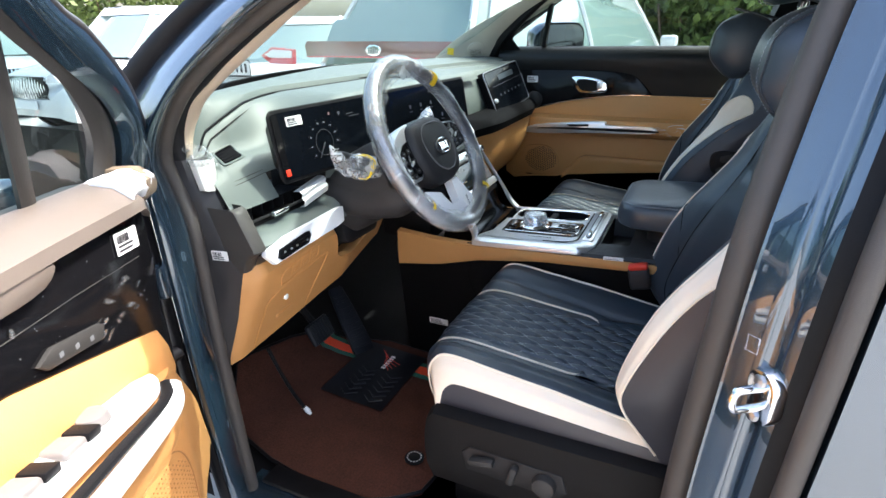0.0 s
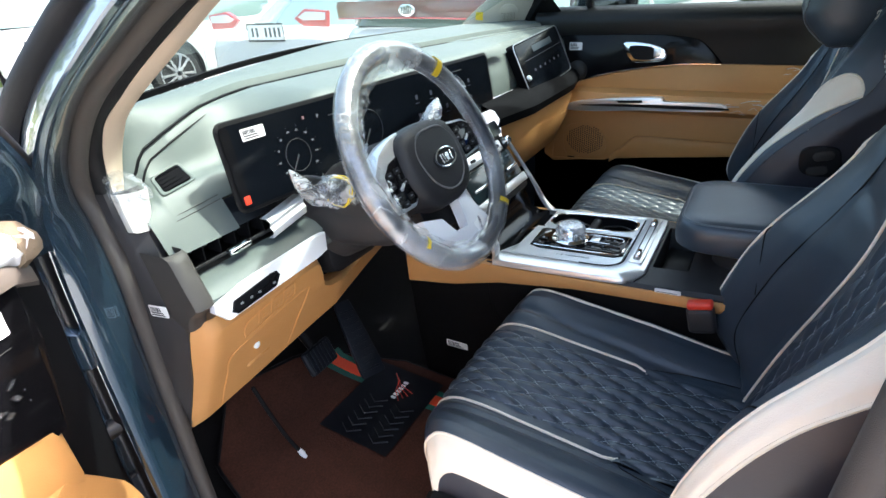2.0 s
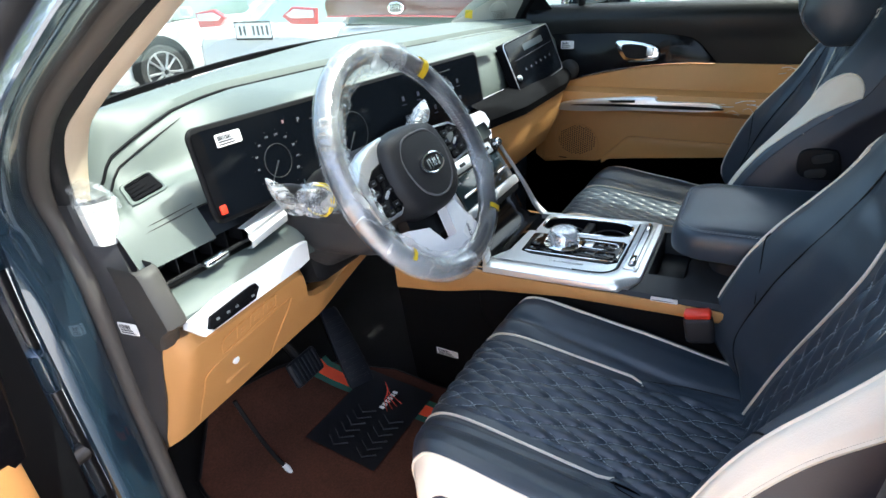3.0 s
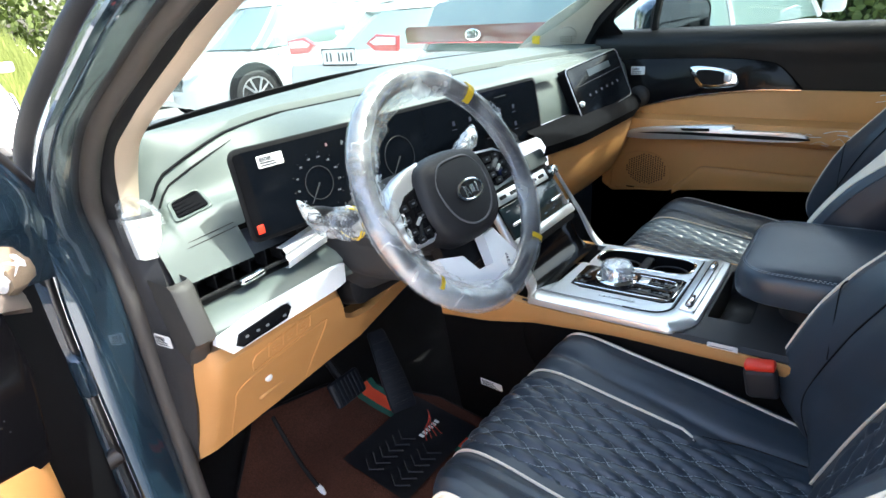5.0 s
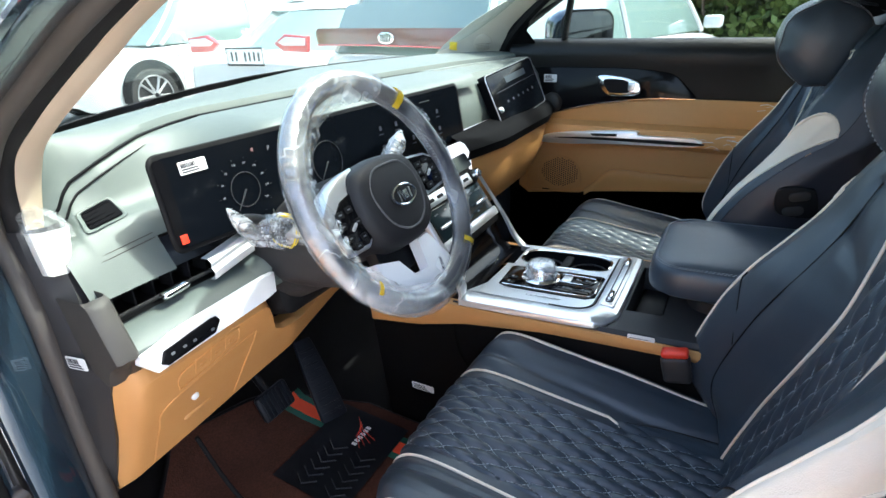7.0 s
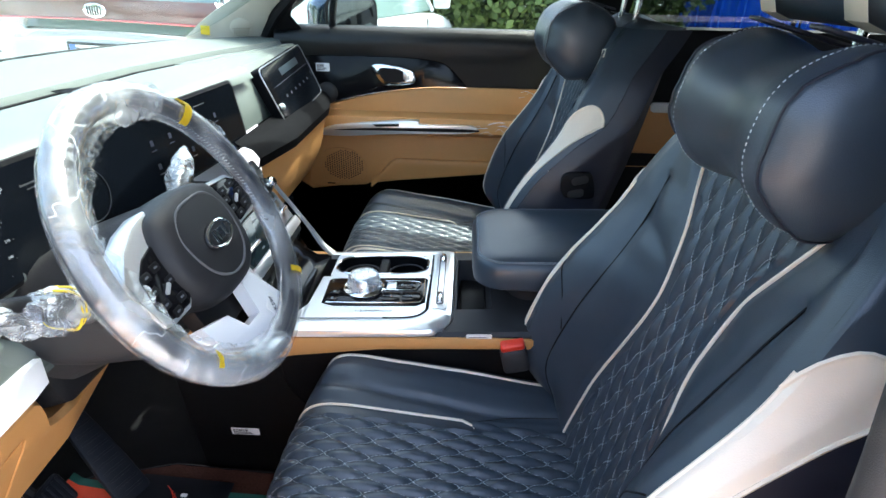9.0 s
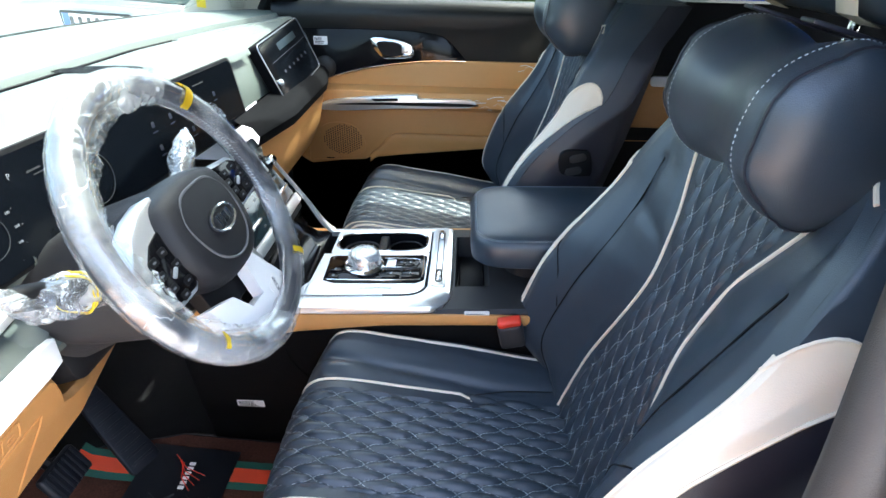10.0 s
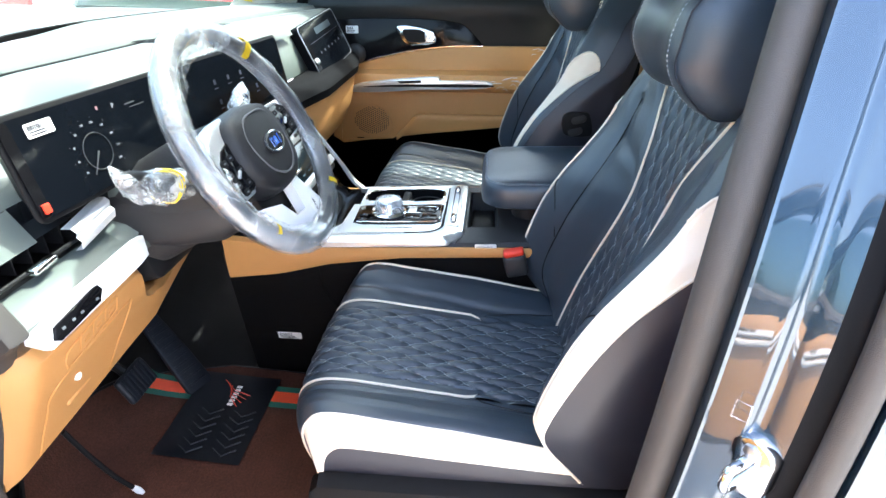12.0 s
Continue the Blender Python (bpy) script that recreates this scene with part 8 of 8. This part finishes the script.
    if front:
        bm = bmesh.new()
        for k in range(17):
            y = (k - 8) * .055
            tube(bm, [m @ V(h + .005 - .08 * abs(y), y, hood * .86), m @ V(h + .03 - .08 * abs(y), y, hood * .72), m @ V(h + .005 - .08 * abs(y), y, hood * .56)], .013, 5)
        gr = part("grille", bm, CHROME, c)
        part("grille_back", plate([(-.50, -.14), (.50, -.14), (.44, .14), (-.44, .14)], m @ V(h - .0, 0, hood * .71), -rx, V(0, 0, 1), .04), DARK, gr)
        part("number_plate", plate(round_rect(.50, .11, .008, 2), m @ V(h + .05, 0, .45), -rx, V(0, 0, 1), .02), PLATEM, c)
    bk_ = -h - .005
    if rear:
        z0, pw, ph, kind = rear
        pl = part("number_plate", plate(round_rect(pw, ph, .008, 3), m @ V(bk_ - .012, 0, z0), rx, V(0, 0, 1), .014), PLATEM, c, "white number plate with dark bars")
        bm = bmesh.new()
        n_ = 7
        for k in range(n_):
            if k == 2 and kind == "sedan":
                continue
            a = -pw * .36 + pw * .74 * k / (n_ - 1)
            slab(bm, round_rect(pw * .055, ph * .55, .003, 2, a, 0), m @ V(bk_ - .0135, 0, z0), rx, V(0, 0, 1), .001)
        part("plate_bars", bm, INK, pl)
        if kind == "van":
            bm = bmesh.new()
            slab(bm, round_rect(pw * .09, ph * .94, .004, 2, -pw * .44, 0), m @ V(bk_ - .0135, 0, z0), rx, V(0, 0, 1), .001)
            part("plate_flag", bm, PLATEBLUE, pl)
        bm = bmesh.new()
        tube(bm, [m @ V(bk_ - .014, pw / 2 * a, z0 + ph / 2 * b) for a, b in ((1, 1), (-1, 1), (-1, -1), (1, -1))], .008, 4, closed=True)
        part("plate_rim", bm, DARK, pl)
        if kind == "van":
            part("light_bar", plate([(-Wd * .46, -.055), (Wd * .46, -.055), (Wd * .47, .03), (Wd * .45, .065), (-Wd * .45, .065), (-Wd * .47, .03)], m @ V(bk_ + .01, 0, z0 + .245), rx, V(0, 0, 1), .06, .01, .01), MAROON, c, "full-width maroon light bar")
            bm = bmesh.new()
            tube(bm, [m @ V(bk_ - .012, Wd * .44 - k * Wd * .88, z0 + .185 + .01 * math.sin(k * 3)) for k in np.linspace(0, 1, 12)], .006, 5)
            part("bar_trim", bm, REDLENS, c)
            e = plate([(.085 * math.cos(t), .042 * math.sin(t)) for t in np.linspace(0, 2 * math.pi, 28, endpoint=False)], m @ V(bk_ - .01, 0, z0 + .245), rx, V(0, 0, 1), .012, .006, .004)
            eb = part("emblem", e, CHROME, c, "oval chrome emblem")
            bm = bmesh.new()
            for a in (-.045, -.025, -.008, .012, .03, .05):
                slab(bm, round_rect(.009, .050, .002, 2, a, 0), m @ V(bk_ - .0115, 0, z0 + .245), rx, V(0, 0, 1), .001)
            part("emblem_marks", bm, DARK, eb)
            bm = bmesh.new()
            slab(bm, round_rect(Wd * .80, .34, .06, 5, 0, 0), m @ V(r0 + .045, 0, belt + .20), rx, m.to_3x3() @ V(.62, 0, 1), .02)
            part("rear_window", bm, SKYGLASS, c)
        else:
            for sg in (1, -1):
                pts = [(-.20, .0), (-.10, -.075), (.18, -.085), (.20, .06), (-.06, .085)]
                bm = bmesh.new()
                slab(bm, pts if sg < 0 else [(-a, b) for a, b in pts][::-1], m @ V(bk_ + .02, sg * Wd * .31, z0 + .12), rx, V(0, 0, 1), .05, .01, .01)
                tl = part("tail_light", bm, REDLENS, c, "red and clear tail light")
                pts = [(-.15, .012), (-.09, -.020), (.17, -.020), (.18, .045), (-.05, .060)]
                bm = bmesh.new()
                slab(bm, pts if sg < 0 else [(-a, b) for a, b in pts][::-1], m @ V(bk_ + .018, sg * Wd * .31, z0 + .12), rx, V(0, 0, 1), .004, .004, .003)
                part("clear_lens", bm, CLEARLENS, tl)
            part("emblem", plate([(.05 * math.cos(t), .028 * math.sin(t)) for t in np.linspace(0, 2 * math.pi, 20, endpoint=False)], m @ V(bk_ + .03, 0, z0 + .24), rx, V(0, 0, 1), .02, .004, .003), CHROME, c)
        bm = bmesh.new()
        tube(bm, [m @ V(-h + .02 + .05 * abs(k) ** 2, k * Wd * .46, z0 - .16) for k in np.linspace(-1, 1, 15)], .008, 5)
        part("boot_gap", bm, DARK, bd_)
    return c


parked_car("minivan", "white minivan parked with its maroon light bar towards the yard", (4.83, 1.26, 0), -15, 4.9, 1.86, 1.72, WHITECAR, True, rear=(.900, .52, .11, "van"))
parked_car("sedan", "white sedan parked with its boot towards the yard", (5.49, 4.29, 0), 5, 4.6, 1.80, 1.44, WHITECAR, rear=(.94, .46, .16, "sedan"))
parked_car("suv", "white suv parked nose out with black wheel arches", (5.36, 7.53, 0), 178, 4.6, 1.85, 1.66, WHITECAR, True, front=True)
parked_car("suv", "white suv facing the yard with a wide chrome grille", (5.06, 11.89, 0), 245, 4.7, 1.85, 1.65, WHITECAR, True, front=True)
parked_car("sedan", "white sedan parked with its nose to the yard", (.6, 9.2, 0), -100, 4.5, 1.8, 1.45, WHITECAR, front=True)
parked_car("suv", "white suv parked further along the yard", (-1.8, 9.5, 0), -95, 4.6, 1.85, 1.65, WHITECAR, True, front=True)


def foliage(name, label, cx, cy, rx, ry, h, n, seed, cat, size=1.0):
    """A clipped conifer clump: stems and many small leaf sprays."""
    rng = random.Random(seed)
    t = thing(name, label, cat, (cx, cy, 0))
    bm = bmesh.new()
    for k in range(9):
        a, b = rng.uniform(-.6, .6) * rx, rng.uniform(-.6, .6) * ry
        tube(bm, [V(cx + a, cy + b, 0), V(cx + a * 1.1, cy + b * 1.1, h * .4), V(cx + a * 1.3 + rng.uniform(-.1, .1), cy + b * 1.3, h * .85)], [.035, .022, .006], 6)
    part("trunk", bm, BARK, t)
    verts, faces = [], []
    for k in range(n):
        z = h * rng.random() ** .8
        s = 1 - .35 * (z / h) ** 3
        a = rng.uniform(0, 2 * math.pi)
        q = rng.random() ** .35
        lump = 1 + .18 * math.sin(a * 5 + z * 4) + .12 * math.sin(z * 9 + a * 2)
        p = V(cx + rx * s * q * lump * math.cos(a), cy + ry * s * q * lump * math.sin(a), z)
        l = rng.uniform(.05, .11) * size
        d = V(rng.gauss(0, 1), rng.gauss(0, 1), rng.gauss(.5, 1)).normalized()
        w = d.cross(V(rng.gauss(0, 1), rng.gauss(0, 1), rng.gauss(0, 1))).normalized() * l * .3
        i = len(verts)
        verts += [p - w * .3, p + d * l * .5 + w, p + d * l, p + d * l * .5 - w]
        faces.append((i, i + 1, i + 2, i + 3))
    me = bpy.data.meshes.new("crown")
    me.from_pydata([tuple(v) for v in verts], [], faces)
    finish(me, LEAF)
    ob = new("crown", me)
    ob.parent = t
    ob.matrix_parent_inverse = WORLD[t.name].inverted()
    return t


foliage("hedge", "clipped green yew hedge beside the parked cars", 7.6, -.9, 1.0, 2.4, 2.6, 34000, 3, "hedge", 1.7)
foliage("hedge", "tall green hedge at the edge of the yard", 9.5, 2.2, 1.0, 2.0, 3.0, 16000, 5, "hedge", 2.2)
foliage("tree", "leafy tree behind the far parked cars", 2.5, 16.0, 3.2, 2.2, 5.0, 16000, 7, "tree", 2.2)
foliage("tree", "leafy tree at the far edge of the yard", 10.5, 14.5, 3.2, 2.2, 5.0, 15000, 9, "tree", 2.2)
foliage("tree", "leafy tree beyond the open door", -7.5, 17.0, 3.5, 2.0, 4.0, 15000, 11, "tree", 2.2)
def bank(x, y):
    """Height of the grass bank behind the far cars."""
    return lin(y, (11.6, 12.4, 13.8, 15.5, 19), (-.02, .45, 1.15, 1.35, 1.4)) * lin(x, (-6, -4, 3.2, 4.6), (0, 1, 1, 0)) + .06 * noise.noise(V(x, y, 0))


bm = bmesh.new()
loft(bm, [[V(x, y, bank(x, y)) for y in np.linspace(11.6, 19, 16)] for x in np.linspace(-6, 4.6, 24)])
solo("grass_bank", bm, GRASSM, "sunlit grass bank behind the parked cars", "bank", kind="structure")
bm = bmesh.new()
rng = random.Random(8)
verts, faces = [], []
for k in range(9000):
    x, y = rng.uniform(-3.0, 3.5), rng.uniform(11.8, 14.6)
    z = bank(x, y)
    l, a = rng.uniform(.2, .55), rng.uniform(0, 6.28)
    i = len(verts)
    verts += [(x, y, z), (x + .02, y, z), (x + .1 * math.cos(a), y + .1 * math.sin(a), z + l)]
    faces.append((i, i + 1, i + 2))
bm.free()
me = bpy.data.meshes.new("grass")
me.from_pydata(verts, [], faces)
finish(me, GRASSM)
tagged(new("grass", me), "tall sunlit grass at the edge of the yard", "grass", kind="stuff")
# blue sheet and dark truck far behind the passenger seat
bt = thing("tarpaulin", "bright blue ribbed tarpaulin shed behind the van", "tarpaulin", (8.5, -5.5, 0))
bm = bmesh.new()
rows = []
for k in range(161):
    s = k / 160
    rows.append([V(8.6 + .05 * math.sin(s * 300) - 1.5 * s, -3.6 - 5 * s, z + .02 * math.sin(s * 300)) for z in (0, 1.6, 3.2)])
loft(bm, rows)
part("sheet", bm, TARP, bt)
for s in (0, .33, .66, 1):
    part("shed_post", boxed((8.65 - 1.5 * s, -3.6 - 5 * s, 1.7), (.12, .12, 3.4), None, .01), DARK, bt)
